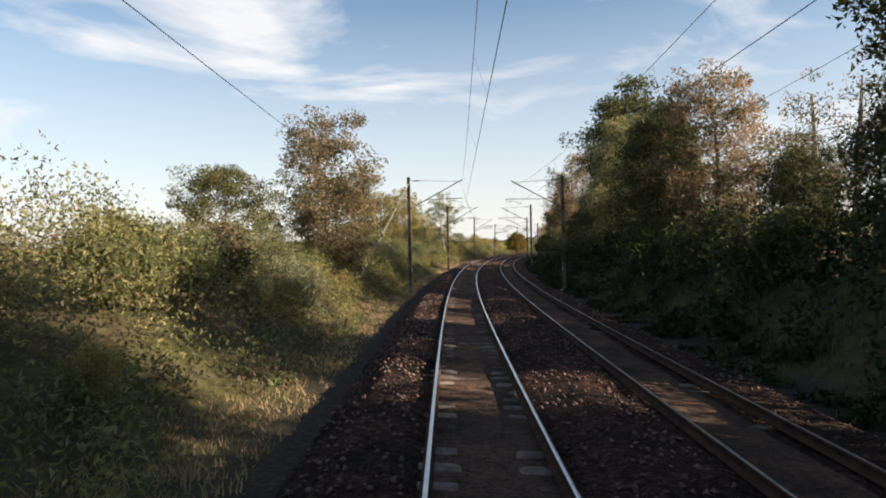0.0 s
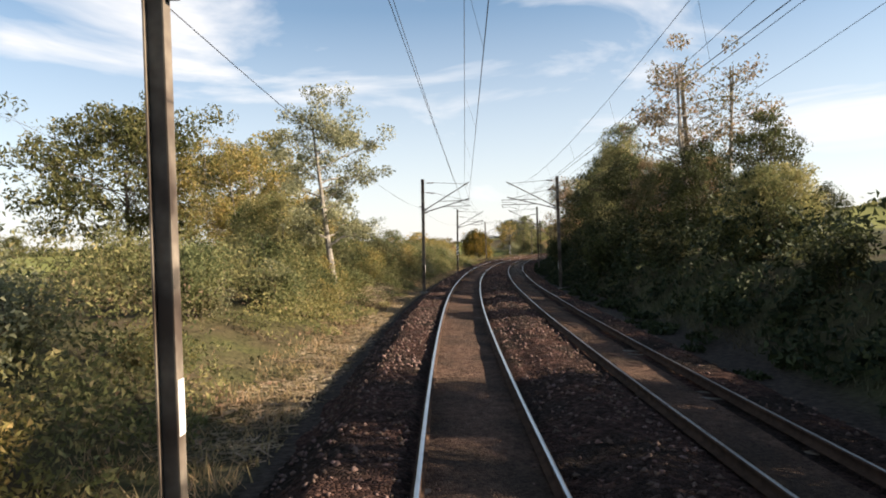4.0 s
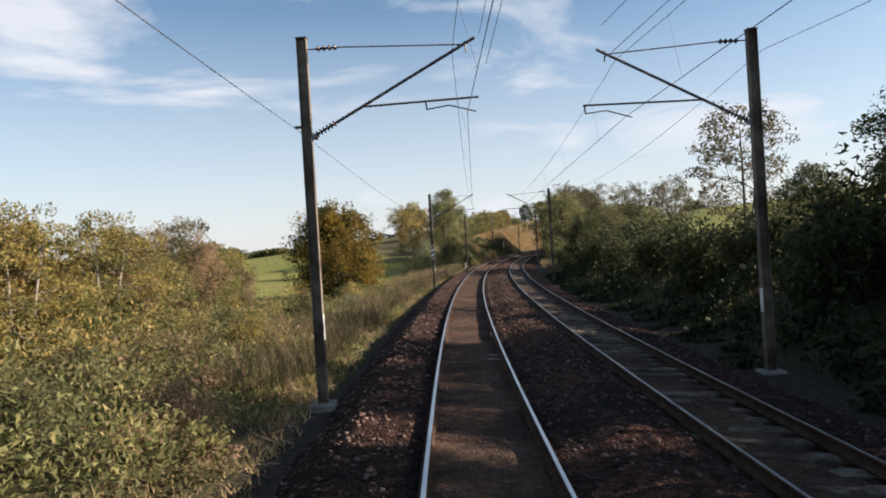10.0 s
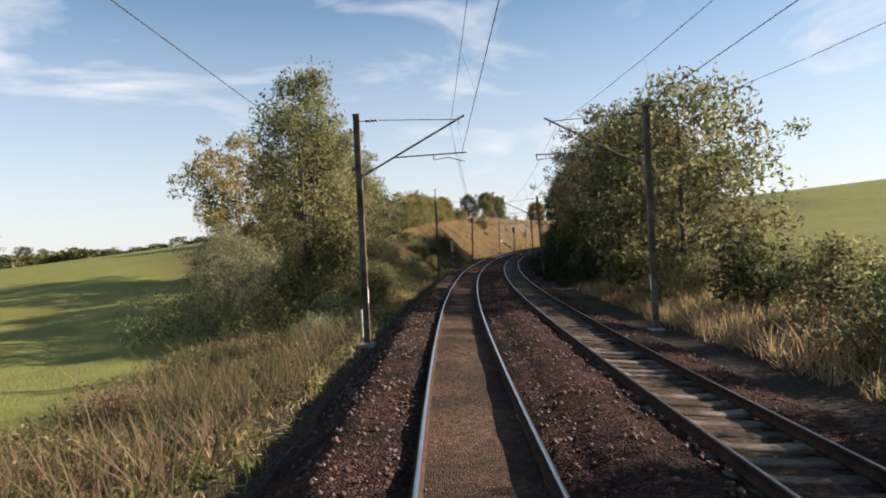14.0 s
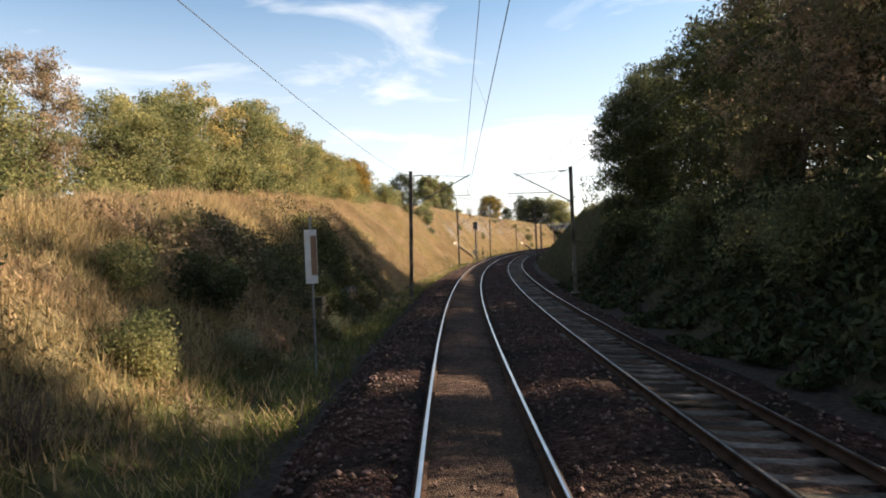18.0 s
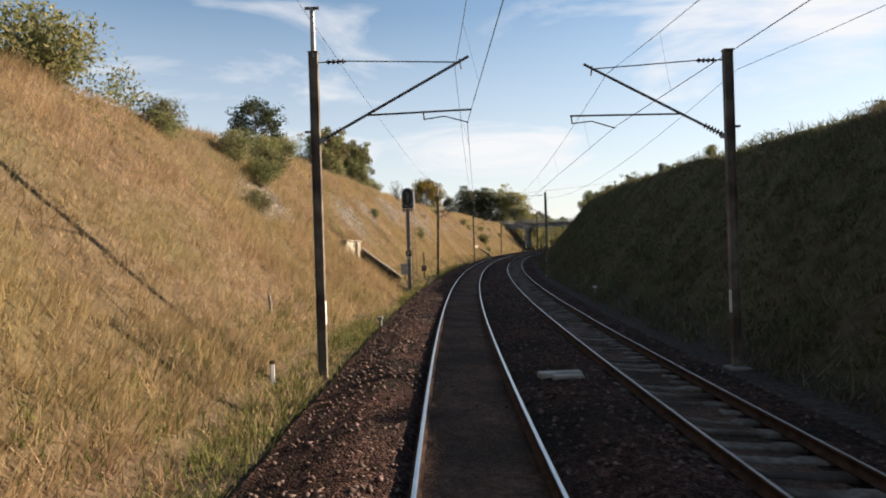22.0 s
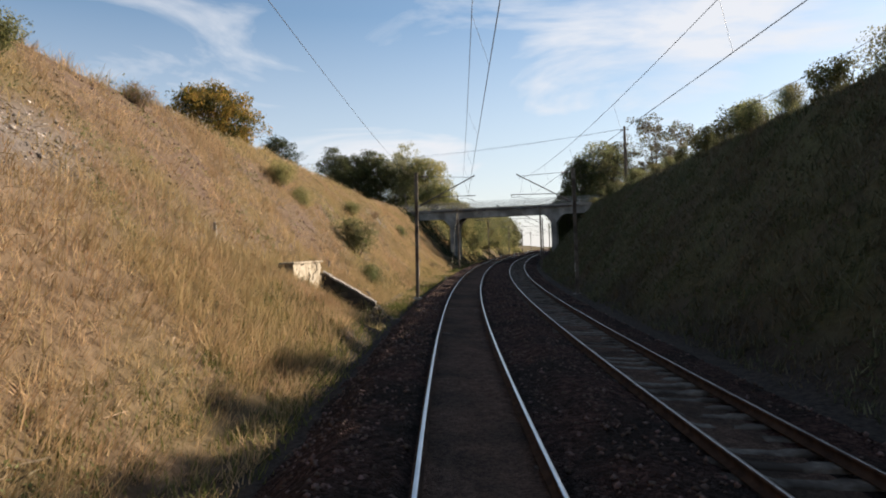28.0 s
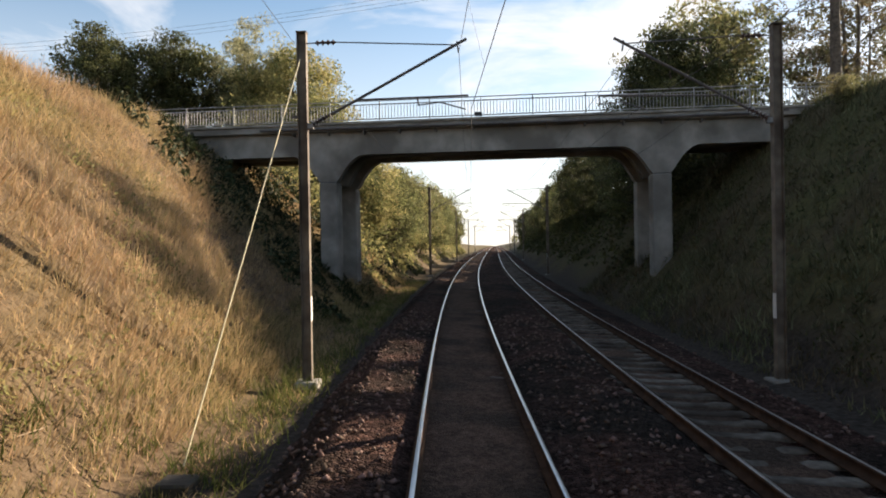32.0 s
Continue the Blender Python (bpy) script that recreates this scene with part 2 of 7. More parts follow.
# mossy stone tone, darkened to hold the shade on walls
M_DARKSTONE = material("mossy_stone_shade_dark", (0.025, 0.022, 0.019), (0.066, 0.058, 0.050), 4, 7, 0.9, bump=0.6, third=(0.028, 0.030, 0.017), third_scale=1.0)
M_BARK = material("bark", (0.055, 0.042, 0.032), (0.13, 0.105, 0.085), 6, 6, 0.9, bump=0.6)
M_PALEBARK = material("pale_bark", (0.16, 0.14, 0.115), (0.30, 0.27, 0.23), 5, 6, 0.9, bump=0.4)
M_SOIL = material("bare_soil", (0.057, 0.038, 0.033), (0.141, 0.099, 0.084), 5, 5, 0.95, island=0.5, spec=0.04)
M_SCREE = material("scree_stone", (0.114, 0.099, 0.087), (0.319, 0.289, 0.258), 6, 5, 0.9, island=0.5, spec=0.1)


def leaf_material(name, base, other, third=None, through_light=0.52):
    return material(name, base, other, 0.9, 3, 0.66, island=0.5, obj_random=0.18, spec=0.14, translucent=through_light, third=third, third_scale=0.55)


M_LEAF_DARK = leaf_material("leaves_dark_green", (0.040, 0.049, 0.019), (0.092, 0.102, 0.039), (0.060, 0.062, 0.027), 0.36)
M_LEAF_GREEN = leaf_material("leaves_green", (0.109, 0.129, 0.054), (0.240, 0.250, 0.112), (0.127, 0.114, 0.054))
M_LEAF_ASH = leaf_material("leaves_grey_green", (0.080, 0.082, 0.043), (0.163, 0.156, 0.080), (0.099, 0.076, 0.044), 0.34)
M_LEAF_WILLOW = leaf_material("leaves_pale_olive", (0.190, 0.186, 0.080), (0.357, 0.327, 0.156), (0.114, 0.128, 0.062))
M_LEAF_OAK = leaf_material("leaves_oak", (0.076, 0.079, 0.027), (0.171, 0.156, 0.059), (0.047, 0.055, 0.018), 0.4)
M_LEAF_OLIVE = leaf_material("leaves_olive", (0.176, 0.174, 0.067), (0.339, 0.305, 0.125), (0.112, 0.125, 0.051))
M_LEAF_YELLOW = leaf_material("leaves_yellowing", (0.240, 0.192, 0.062), (0.425, 0.335, 0.118), (0.165, 0.160, 0.060))
M_LEAF_ORANGE = leaf_material("leaves_orange", (0.130, 0.098, 0.026), (0.440, 0.272, 0.056), (0.055, 0.062, 0.020))
# near-black leaf tone that carries the wood's shade; evergreens use it too
M_LEAF_IVY_SHADE = leaf_material("leaves_ivy_shade_dark", (0.020, 0.028, 0.012), (0.048, 0.060, 0.024), None, 0.15)
M_LEAF_BROWN = leaf_material("leaves_brown", (0.186, 0.129, 0.074), (0.350, 0.249, 0.152), (0.122, 0.114, 0.055))
M_LEAF_SILVER = leaf_material("leaves_silver_green", (0.186, 0.188, 0.106), (0.334, 0.331, 0.190))
M_STRAW = material("bleached_straw", (0.212, 0.160, 0.096), (0.356, 0.287, 0.192), 0.8, 4, 0.85, island=0.35, translucent=0.3, spec=0.08)
M_GRASS_DRY = material("dry_grass", (0.300, 0.206, 0.114), (0.500, 0.368, 0.216), 0.8, 4, 0.85, island=0.3, translucent=0.5, spec=0.08, third=(0.390, 0.300, 0.150), third_scale=0.22)
M_GRASS_GREEN = material("green_grass", (0.072, 0.089, 0.025), (0.153, 0.153, 0.049), 0.8, 4, 0.85, island=0.4, translucent=0.35, spec=0.06)
# darker copy of the bank grass, with the right slope's shade in its colour
M_GRASS_SHADY = material("grass_darkened_for_shade", (0.075, 0.084, 0.044), (0.155, 0.158, 0.086), 0.8, 4, 0.9, island=0.4, translucent=0.3, spec=0.04, third=(0.115, 0.094, 0.060), third_scale=0.4)

# ---- the line of the track: curvature, level and cant along its length ----
BEND = [(-300, 0.0), (-20, 0.00013), (20, 0.000995), (60, 0.001606), (100, 0.001734), (140, 0.001648), (180, 0.001536), (220, 0.001493), (260, 0.001571), (300, 0.001576), (340, 0.001591), (380, 0.001596), (420, 0.001672), (460, 0.001681), (500, 0.0018), (540, 0.001769), (580, 0.001018), (620, 0.00015), (660, 0.0), (3000, 0.0)]
LEVEL = [(-300, 0.0), (-20, -0.001), (40, 0.001), (100, 0.221), (160, 0.1), (220, -0.164), (280, -0.307), (340, -0.152), (400, 0.147), (460, 0.59), (520, 1.041), (580, 1.676), (640, 2.177), (720, 2.6), (900, 3.0), (3000, 3.0)]
CANT = [(-300, 2.4), (-20, 2.45), (60, 4.34), (140, 5.65), (220, 5.32), (300, 5.02), (380, 4.85), (460, 4.92), (540, 4.29), (620, 3.0), (660, 0.5), (3000, 0.0)]
GAP = 3.687      # between the two tracks' middles
DROP = -0.17     # the second track lies lower
S_AX = np.arange(-300.0, 2600.1, 1.0)


def table(rows, s):
    return np.interp(s, [r[0] for r in rows], [r[1] for r in rows])


def smooth_table(rows, s):
    s = np.asarray(s, float)
    xs, ys = np.array([r[0] for r in rows], float), np.array([r[1] for r in rows], float)
    i = np.clip(np.searchsorted(xs, s) - 1, 0, len(xs) - 2)
    f = np.clip((s - xs[i]) / (xs[i + 1] - xs[i]), 0, 1)
    f = f * f * (3 - 2 * f)
    return ys[i] * (1 - f) + ys[i + 1] * f


_k = table(BEND, S_AX)
_head = -np.concatenate([[0], np.cumsum((_k[1:] + _k[:-1]) / 2)])
_head -= _head[300]
_dx, _dy = -np.sin(_head), np.cos(_head)
_tx = np.concatenate([[0], np.cumsum((_dx[1:] + _dx[:-1]) / 2)])
_ty = np.concatenate([[0], np.cumsum((_dy[1:] + _dy[:-1]) / 2)])
_tx, _ty = _tx - _tx[300], _ty - _ty[300]


def heading(s):
    return np.interp(s, S_AX, _head)


def level(s):
    return table(LEVEL, s)


def cant(s):
    return np.radians(table(CANT, s))


def spot(s, lat, z):
    """World place from metres along the line, metres to its right and metres over rail level. Takes arrays."""
    s, lat, z = np.broadcast_arrays(np.asarray(s, float), np.asarray(lat, float), np.asarray(z, float))
    h = heading(s)
    return np.stack([np.interp(s, S_AX, _tx) + lat * np.cos(h), np.interp(s, S_AX, _ty) + lat * np.sin(h), level(s) + z], -1)


def stand(s, lat, z, turn=0.0):
    """Pose at that place: x to the right of the line, y along it."""
    return Matrix.Translation(Vector(spot(s, lat, z))) @ Matrix.Rotation(float(heading(s)) + radians(turn), 4, "Z")


# ---- mesh helpers ----
def mesh_from(name, verts, faces, mats, smooth=False, slots=None):
    me = bpy.data.meshes.new(name)
    verts = np.asarray(verts, np.float32).reshape(-1, 3)
    faces = np.asarray(faces, np.int32)
    k = faces.shape[1]
    me.vertices.add(len(verts))
    me.vertices.foreach_set("co", verts.ravel())
    me.loops.add(faces.size)
    me.loops.foreach_set("vertex_index", faces.ravel())
    me.polygons.add(len(faces))
    me.polygons.foreach_set("loop_start", np.arange(0, faces.size, k, dtype=np.int32))
    me.polygons.foreach_set("loop_total", np.full(len(faces), k, np.int32))
    if slots is not None:
        me.polygons.foreach_set("material_index", np.asarray(slots, np.int32))
    if smooth:
        me.polygons.foreach_set("use_smooth", np.ones(len(faces), bool))
    for m in (mats if isinstance(mats, (list, tuple)) else [mats]):
        me.materials.append(m)
    me.update(calc_edges=True)
    return me


def part(name, bm, mat, parent=None, label="", smooth=False):
    me = bpy.data.meshes.new(name)
    bm.to_mesh(me)
    bm.free()
    me.materials.append(mat)
    if smooth:
        for f in me.polygons:
            f.use_smooth = True
    ob = new(name, me)
    if parent is not None:
        ob.parent = parent
    if label:
        tagged(ob, label)
    return ob


def put(name, me, parent=None, label=""):
    ob = new(name, me)
    if parent is not None:
        ob.parent = parent
    if label:
        tagged(ob, label)
    return ob


def box(bm, x0, x1, y0, y1, z0, z1, bevel=0.0):
    r = bmesh.ops.create_cube(bm, size=1.0)
    for v in r["verts"]:
        v.co = Vector((x0 + (v.co.x + 0.5) * (x1 - x0), y0 + (v.co.y + 0.5) * (y1 - y0), z0 + (v.co.z + 0.5) * (z1 - z0)))
    if bevel:
        es = list({e for v in r["verts"] for e in v.link_edges})
        bmesh.ops.bevel(bm, geom=es, offset=bevel, segments=1, affect="EDGES")
    return bm


def tube(bm, pts, r, sides=8, r_end=None, cap=True):
    """A tube through points."""
    pts = [Vector(q) for q in pts]
    rings = []
    n = len(pts)
    for i, q in enumerate(pts):
        d = (pts[min(i + 1, n - 1)] - pts[max(i - 1, 0)]).normalized()
        a = d.cross(Vector((0, 0, 1)))
        if a.length < 1e-3:
            a = d.cross(Vector((1, 0, 0)))
        a.normalize()
        b = d.cross(a)
        rad = r if r_end is None else r + (r_end - r) * i / (n - 1)
        rings.append([bm.verts.new(q + (a * math.cos(2 * math.pi * j / sides) + b * math.sin(2 * math.pi * j / sides)) * rad) for j in range(sides)])
    for ra, rb in zip(rings, rings[1:]):
        for j in range(sides):
            bm.faces.new((ra[j], ra[(j + 1) % sides], rb[(j + 1) % sides], rb[j]))
    if cap:
        bm.faces.new(rings[0][::-1])
        bm.faces.new(rings[-1])
    return bm


def tube_np(pts, r, sides=5):
    """Vertices and quads of a thin tube, for wires."""
    pts = np.asarray(pts, float)
    d = np.gradient(pts, axis=0)
    d /= np.linalg.norm(d, axis=1)[:, None]
    a = np.cross(d, [0, 0, 1.0])
    ln = np.linalg.norm(a, axis=1)
    a[ln < 1e-3] = (1, 0, 0)
    a /= np.linalg.norm(a, axis=1)[:, None]
    b = np.cross(d, a)
    ang = 2 * np.pi * np.arange(sides) / sides
    v = pts[:, None] + r * (a[:, None] * np.cos(ang)[None, :, None] + b[:, None] * np.sin(ang)[None, :, None])
    n = len(pts)
    i, j = np.meshgrid(np.arange(n - 1), np.arange(sides), indexing="ij")
    q = np.stack([i * sides + j, i * sides + (j + 1) % sides, (i + 1) * sides + (j + 1) % sides, (i + 1) * sides + j], -1).reshape(-1, 4)
    return v.reshape(-1, 3), q


def grid_faces(n, m):
    i, j = np.meshgrid(np.arange(n - 1), np.arange(m - 1), indexing="ij")
    return np.stack([i * m + j, i * m + j + 1, (i + 1) * m + j + 1, (i + 1) * m + j], -1).reshape(-1, 4)


def wobble(x, y, scale, seed=0):
    """A cheap smooth noise in -1..1 over arrays."""
    out = 0
    rs = np.random.RandomState(seed)
    for k in range(5):
        a, f, p1 = rs.uniform(0, 6.28), scale * (0.6 + 0.45 * k), rs.uniform(0, 6.28)
        out = out + np.sin((x * np.cos(a) + y * np.sin(a)) * f + p1) * np.cos((x * np.sin(a * 1.7) - y * np.cos(a * 1.7)) * f * 0.73 + p1 * 2)
    return out / 2.6

# ---- ground ----
# left bank: foot, crest and level of the land behind, along the line
L_FOOT = [(-300, -4.4), (60, -4.4), (180, -4.0), (215, -3.4), (262, -3.4), (300, -4.4), (380, -4.3), (700, -4.6), (2600, -4.6)]
L_CREST = [(-300, -9.5), (60, -9.0), (180, -8.0), (215, -7.0), (262, -7.0), (300, -8.5), (345, -11.0), (390, -12.6), (560, -13.2), (700, -14.0), (2600, -12)]
L_HIGH = [(-300, 1.6), (0, 1.3), (60, 1.0), (110, 0.6), (170, 0.0), (205, -1.0), (262, -1.1), (285, 0.4), (300, 1.8), (310, 2.6), (320, 3.5), (332, 4.7), (345, 5.8), (365, 6.8), (390, 8.0), (430, 9.2), (520, 9.0), (560, 7.9), (640, 7.0), (800, 2.0), (1100, 1.0), (2600, 1.0)]
L_FAR = [(-300, 2.5), (0, 2.0), (100, 1.5), (170, -0.3), (205, -1.6), (262, -1.3), (305, 2.8), (350, 6.4), (390, 8.8), (430, 10.6), (520, 10.4), (560, 8.5), (700, 7.0), (900, 2.0), (2600, 1.0)]
R_FOOT = [(-300, 7.0), (200, 7.2), (230, 7.0), (300, 7.0), (350, 6.8), (2600, 6.8)]
R_CREST = [(-300, 10.5), (200, 10.5), (240, 10.0), (300, 11.5), (345, 14.0), (390, 15.0), (425, 14.6), (560, 14.6), (2600, 14)]
R_HIGH = [(-300, 1.6), (120, 1.6), (200, 0.8), (235, -0.2), (285, 0.2), (310, 2.5), (345, 5.3), (385, 6.95), (402, 6.9), (422, 7.4), (445, 7.95), (470, 8.15), (500, 7.85), (535, 7.65), (560, 7.9), (640, 7.0), (800, 2.5), (2600, 1.0)]
R_FAR = [(-300, 3.0), (200, 2.0), (240, 1.5), (290, 2.0), (350, 7.0), (560, 8.0), (800, 3.0), (2600, 1.0)]


# recesses before the walls in the cutting: from, to, wall line
NICHES = [(409.0, 413.6, -6.7), (494.4, 498.8, -5.9)]
# bare stony patches: middle along and across, half sizes
SCREE = [(421, -8.7, 4.6, 1.8), (447, -10.2, 9, 2.2), (460, -9.8, 11, 2.6), (472, -10.6, 7, 1.6), (403, -9.2, 4, 1.2), (431, -9.6, 4, 1.2), (536, -10.2, 5, 1.3), (484, -9.5, 5, 1.0)]


def scree(s, lat):
    out = 0
    for a, b, c, d in SCREE:
        r = ((s - a + 0.9 * (lat - b)) / c) ** 2 + ((lat - b) / d) ** 2
        out = np.maximum(out, np.clip(1.5 - r - 0.75 * np.abs(wobble(s, lat, 1.1, 52)) - 0.45 * np.abs(wobble(s, lat, 0.45, 53)), 0, 1))
    return out


def bare(s, lat):
    """Share of bare brown soil that shows between the grass of the cutting."""
    win = smooth_table([(-300, 0.0), (300, 0.1), (345, 0.15), (395, 0.22), (430, 0.3), (455, 0.2), (480, 0.75), (505, 1.0), (530, 0.9), (550, 0.25), (2600, 0.1)], s)
    streak = wobble(s + 0.8 * lat, lat * 1.6, 0.55, 57) + 0.7 * wobble(s + 0.9 * lat, lat * 0.3, 1.9, 58)
    out = np.clip(0.45 + 0.85 * streak, 0, 1) * win * (lat < -4.8) * np.clip((-lat - 5.5) / 3.0, 0.25, 1)
    for a, b, wall in NICHES:
        out = out * (1 - (s > a - 3) * (s < b + 0.4) * (lat > wall - 0.2))
    return out


# ground against the half-buried wing walls: height at the wall and at the foot, length
SHOULDERS = [(2.35, 0.25, 2.5), (1.60, 0.10, 2.2)]
MOUNDS = [(413.3, -3.55, 0.05, 1.1), (414.2, -4.35, 0.75, 1.0), (499.3, -4.0, 0.85, 1.0)]


def foot_rise(s):
    """Share by which the ground lies higher beside the left track in the cutting."""
    return np.clip((s - 338) / 12, 0, 1) * np.clip((470 - s) / 20, 0, 1)


def ground_z(s, lat):
    """Height of the land over rail level."""
    s, lat = np.broadcast_arrays(np.asarray(s, float), np.asarray(lat, float))
    base = -0.62 + 0.20 * foot_rise(s) * (lat < 0)
    out = base + 0.0
    for foot, crest, high, far, sign in ((L_FOOT, L_CREST, L_HIGH, L_FAR, -1), (R_FOOT, R_CREST, R_HIGH, R_FAR, 1)):
        f, c, h, fa = smooth_table(foot, s), smooth_table(crest, s), smooth_table(high, s), smooth_table(far, s)
        u = np.clip((lat - f) / (c - f), 0, 1)
        steep = np.clip((h - base) / 4.0, 0, 1)
        sl = (u * u * (3 - 2 * u)) * (1 - steep) + (u * 0.86 + 0.14 * u * u * (3 - 2 * u)) * steep
        zz = base + (h - base) * sl
        d = np.clip(np.abs(lat) - np.abs(c), 0, None)
        v = np.clip(d / 14, 0, 1)
        zz = zz + (fa - h) * v * v * (3 - 2 * v)
        if sign < 0:
            w = np.clip((d - 22) / 70, 0, 1)
            zz = zz * (1 - w) + np.minimum(zz, -1.0) * w
        if sign < 0:   # the field rises gently to a distant rim
            zz = zz + 7.5 * np.clip((d - 10) / 330, 0, 1) ** 1.15 * np.clip((700 - s) / 300, 0.3, 1)
        else:
            zz = zz + 8.0 * np.clip((d - 12) / 130, 0, 1) ** 1.0 * np.clip((s + 50) / 250, 0, 1)
        out = np.where(lat * sign > np.abs(f), zz, out)
    for (a, b, wall), (top, low, reach) in zip(NICHES, SHOULDERS):
        u = (lat - wall) / reach
        edge = np.where(u < 0, top + 0.40 * np.clip(-u * 3, 0, 1), top + (low - top) * u) - 1.2 * np.clip(u - 1, 0, 1)
        w = np.clip((s - a + 8.0) / 5.5, 0, 1) * (s <= a + 0.1) * (lat > wall - 2.6) * (u < 1.5)
        out = np.where(w > 0, np.maximum(out, out * (1 - w) + edge * w), out)
        inside = np.clip((s - a) / 1.5, 0, 1) * (s < b) * (lat > wall) * (lat < -3.5)
        out = out * (1 - inside) + np.minimum(out, -0.32 + (0.26 if a < 450 else 0.30) * np.clip(-lat - 4.0, 0, 9)) * inside
    for a, b, h, r in MOUNDS:
        out = out + h * np.exp(-((s - a) / r) ** 2 - ((lat - b) / 0.75) ** 2)
    rough = np.clip((np.abs(lat - 1.8) - 5.0) / 3.0, 0, 1)
    return out + rough * (0.16 * wobble(s, lat, 0.45, 3) + 0.07 * wobble(s, lat, 1.6, 4)) * np.where(np.abs(lat) > 24, 0.5, 1.0)


lat_cols = np.concatenate([-np.array([1600, 1100, 800, 600, 450, 340, 260, 200, 150, 115, 90, 70, 56, 46, 38, 32, 28.0]), np.arange(-25, -2.9, 0.55), np.array([-2.6, -1.5, 0, 1.8, 3.6, 5.2]), np.arange(6.3, 24, 0.6), np.array([27, 31, 36, 42, 50, 60, 75, 95, 120, 150, 190, 240, 310, 400.0])])
s_rows = np.concatenate([np.arange(-300, -20, 20.0), np.arange(-20, 640, 1.5), np.arange(640, 900, 12.0), np.array([920, 980, 1060, 1160, 1300, 1500, 1800, 2200, 2590.0])])
SS, LL = np.meshgrid(s_rows, lat_cols, indexing="ij")
ZZ = ground_z(SS, LL)
gv = spot(SS, LL, ZZ).reshape(-1, 3)


def ground_material():
    m = bpy.data.materials.new("ground_cover")
    m.use_nodes = True
    n, l = m.node_tree.nodes, m.node_tree.links
    bsdf = n["Principled BSDF"]
    bsdf.inputs["Roughness"].default_value = 0.95
    bsdf.inputs["Specular IOR Level"].default_value = 0.1
    geo = n.new("ShaderNodeNewGeometry")

    def two(a, b, scale, lo=0.35, hi=0.65):
        nz = n.new("ShaderNodeTexNoise")
        nz.inputs["Scale"].default_value = scale
        nz.inputs["Detail"].default_value = 6.0
        l.new(geo.outputs["Position"], nz.inputs["Vector"])
        r = n.new("ShaderNodeValToRGB")
        r.color_ramp.elements[0].position, r.color_ramp.elements[0].color = lo, (*a, 1)
        r.color_ramp.elements[1].position, r.color_ramp.elements[1].color = hi, (*b, 1)
        l.new(nz.outputs["Fac"], r.inputs["Fac"])
        return r.outputs["Color"]

    def blend(c1, c2, fac):
        mx = n.new("ShaderNodeMixRGB")
        l.new(c1, mx.inputs["Color1"])
        l.new(c2, mx.inputs["Color2"])
        l.new(fac, mx.inputs["Fac"])
        return mx.outputs["Color"]

    at_ = n.new("ShaderNodeAttribute")
    at_.attribute_name = "cover"
    sep = n.new("ShaderNodeSeparateColor")
    l.new(at_.outputs["Color"], sep.inputs["Color"])
    earth = blend(two((0.032, 0.026, 0.016), (0.080, 0.066, 0.036), 2.2), two((0.030, 0.038, 0.012), (0.080, 0.088, 0.028), 6.0), two((0, 0, 0), (1, 1, 1), 0.5))
    dry = blend(two((0.068, 0.046, 0.028), (0.128, 0.090, 0.056), 3.0), two((0.062, 0.054, 0.024), (0.122, 0.094, 0.046), 7.0), two((0, 0, 0), (1, 1, 1), 0.22, 0.45, 0.7))
    field = blend(two((0.144, 0.154, 0.040), (0.183, 0.199, 0.055), 1.2), two((0.164, 0.157, 0.046), (0.203, 0.203, 0.063), 0.06), two((0, 0, 0), (1, 1, 1), 0.03))
    c = blend(earth, dry, sep.outputs["Red"])
    bare = blend(two((0.055, 0.036, 0.032), (0.114, 0.078, 0.068), 4.0), two((0.085, 0.061, 0.041), (0.134, 0.097, 0.064), 9.0), two((0, 0, 0), (1, 1, 1), 1.5))
    patchy = n.new("ShaderNodeMixRGB")
    patchy.blend_type, patchy.inputs["Fac"].default_value = "MULTIPLY", 1.0
    l.new(two((0.35, 0.35, 0.35), (1, 1, 1), 2.5, 0.40, 0.60), patchy.inputs["Color1"])
    l.new(at_.outputs["Alpha"], patchy.inputs["Color2"])
    c = blend(c, bare, patchy.outputs["Color"])
    stony = two((0.065, 0.053, 0.046), (0.156, 0.135, 0.119), 7.0, 0.3, 0.7)
    c = blend(c, stony, sep.outputs["Blue"])
    c = blend(c, field, sep.outputs["Green"])
    ce = n.new("ShaderNodeAttribute")
    ce.attribute_name = "cess"
    c = blend(c, two((0.022, 0.018, 0.014), (0.056, 0.043, 0.034), 8.0), ce.outputs["Fac"])
    l.new(c, bsdf.inputs["Base Color"])
    bn = n.new("ShaderNodeBump")
    bn.inputs["Strength"].default_value = 1.0
    bn.inputs["Distance"].default_value = 0.06
    nb = n.new("ShaderNodeTexNoise")
    nb.inputs["Scale"].default_value = 9.0
    nb.inputs["Detail"].default_value = 5.0
    l.new(geo.outputs["Position"], nb.inputs["Vector"])
    l.new(nb.outputs["Fac"], bn.inputs["Height"])
    l.new(bn.outputs["Normal"], bsdf.inputs["Normal"])
    return m


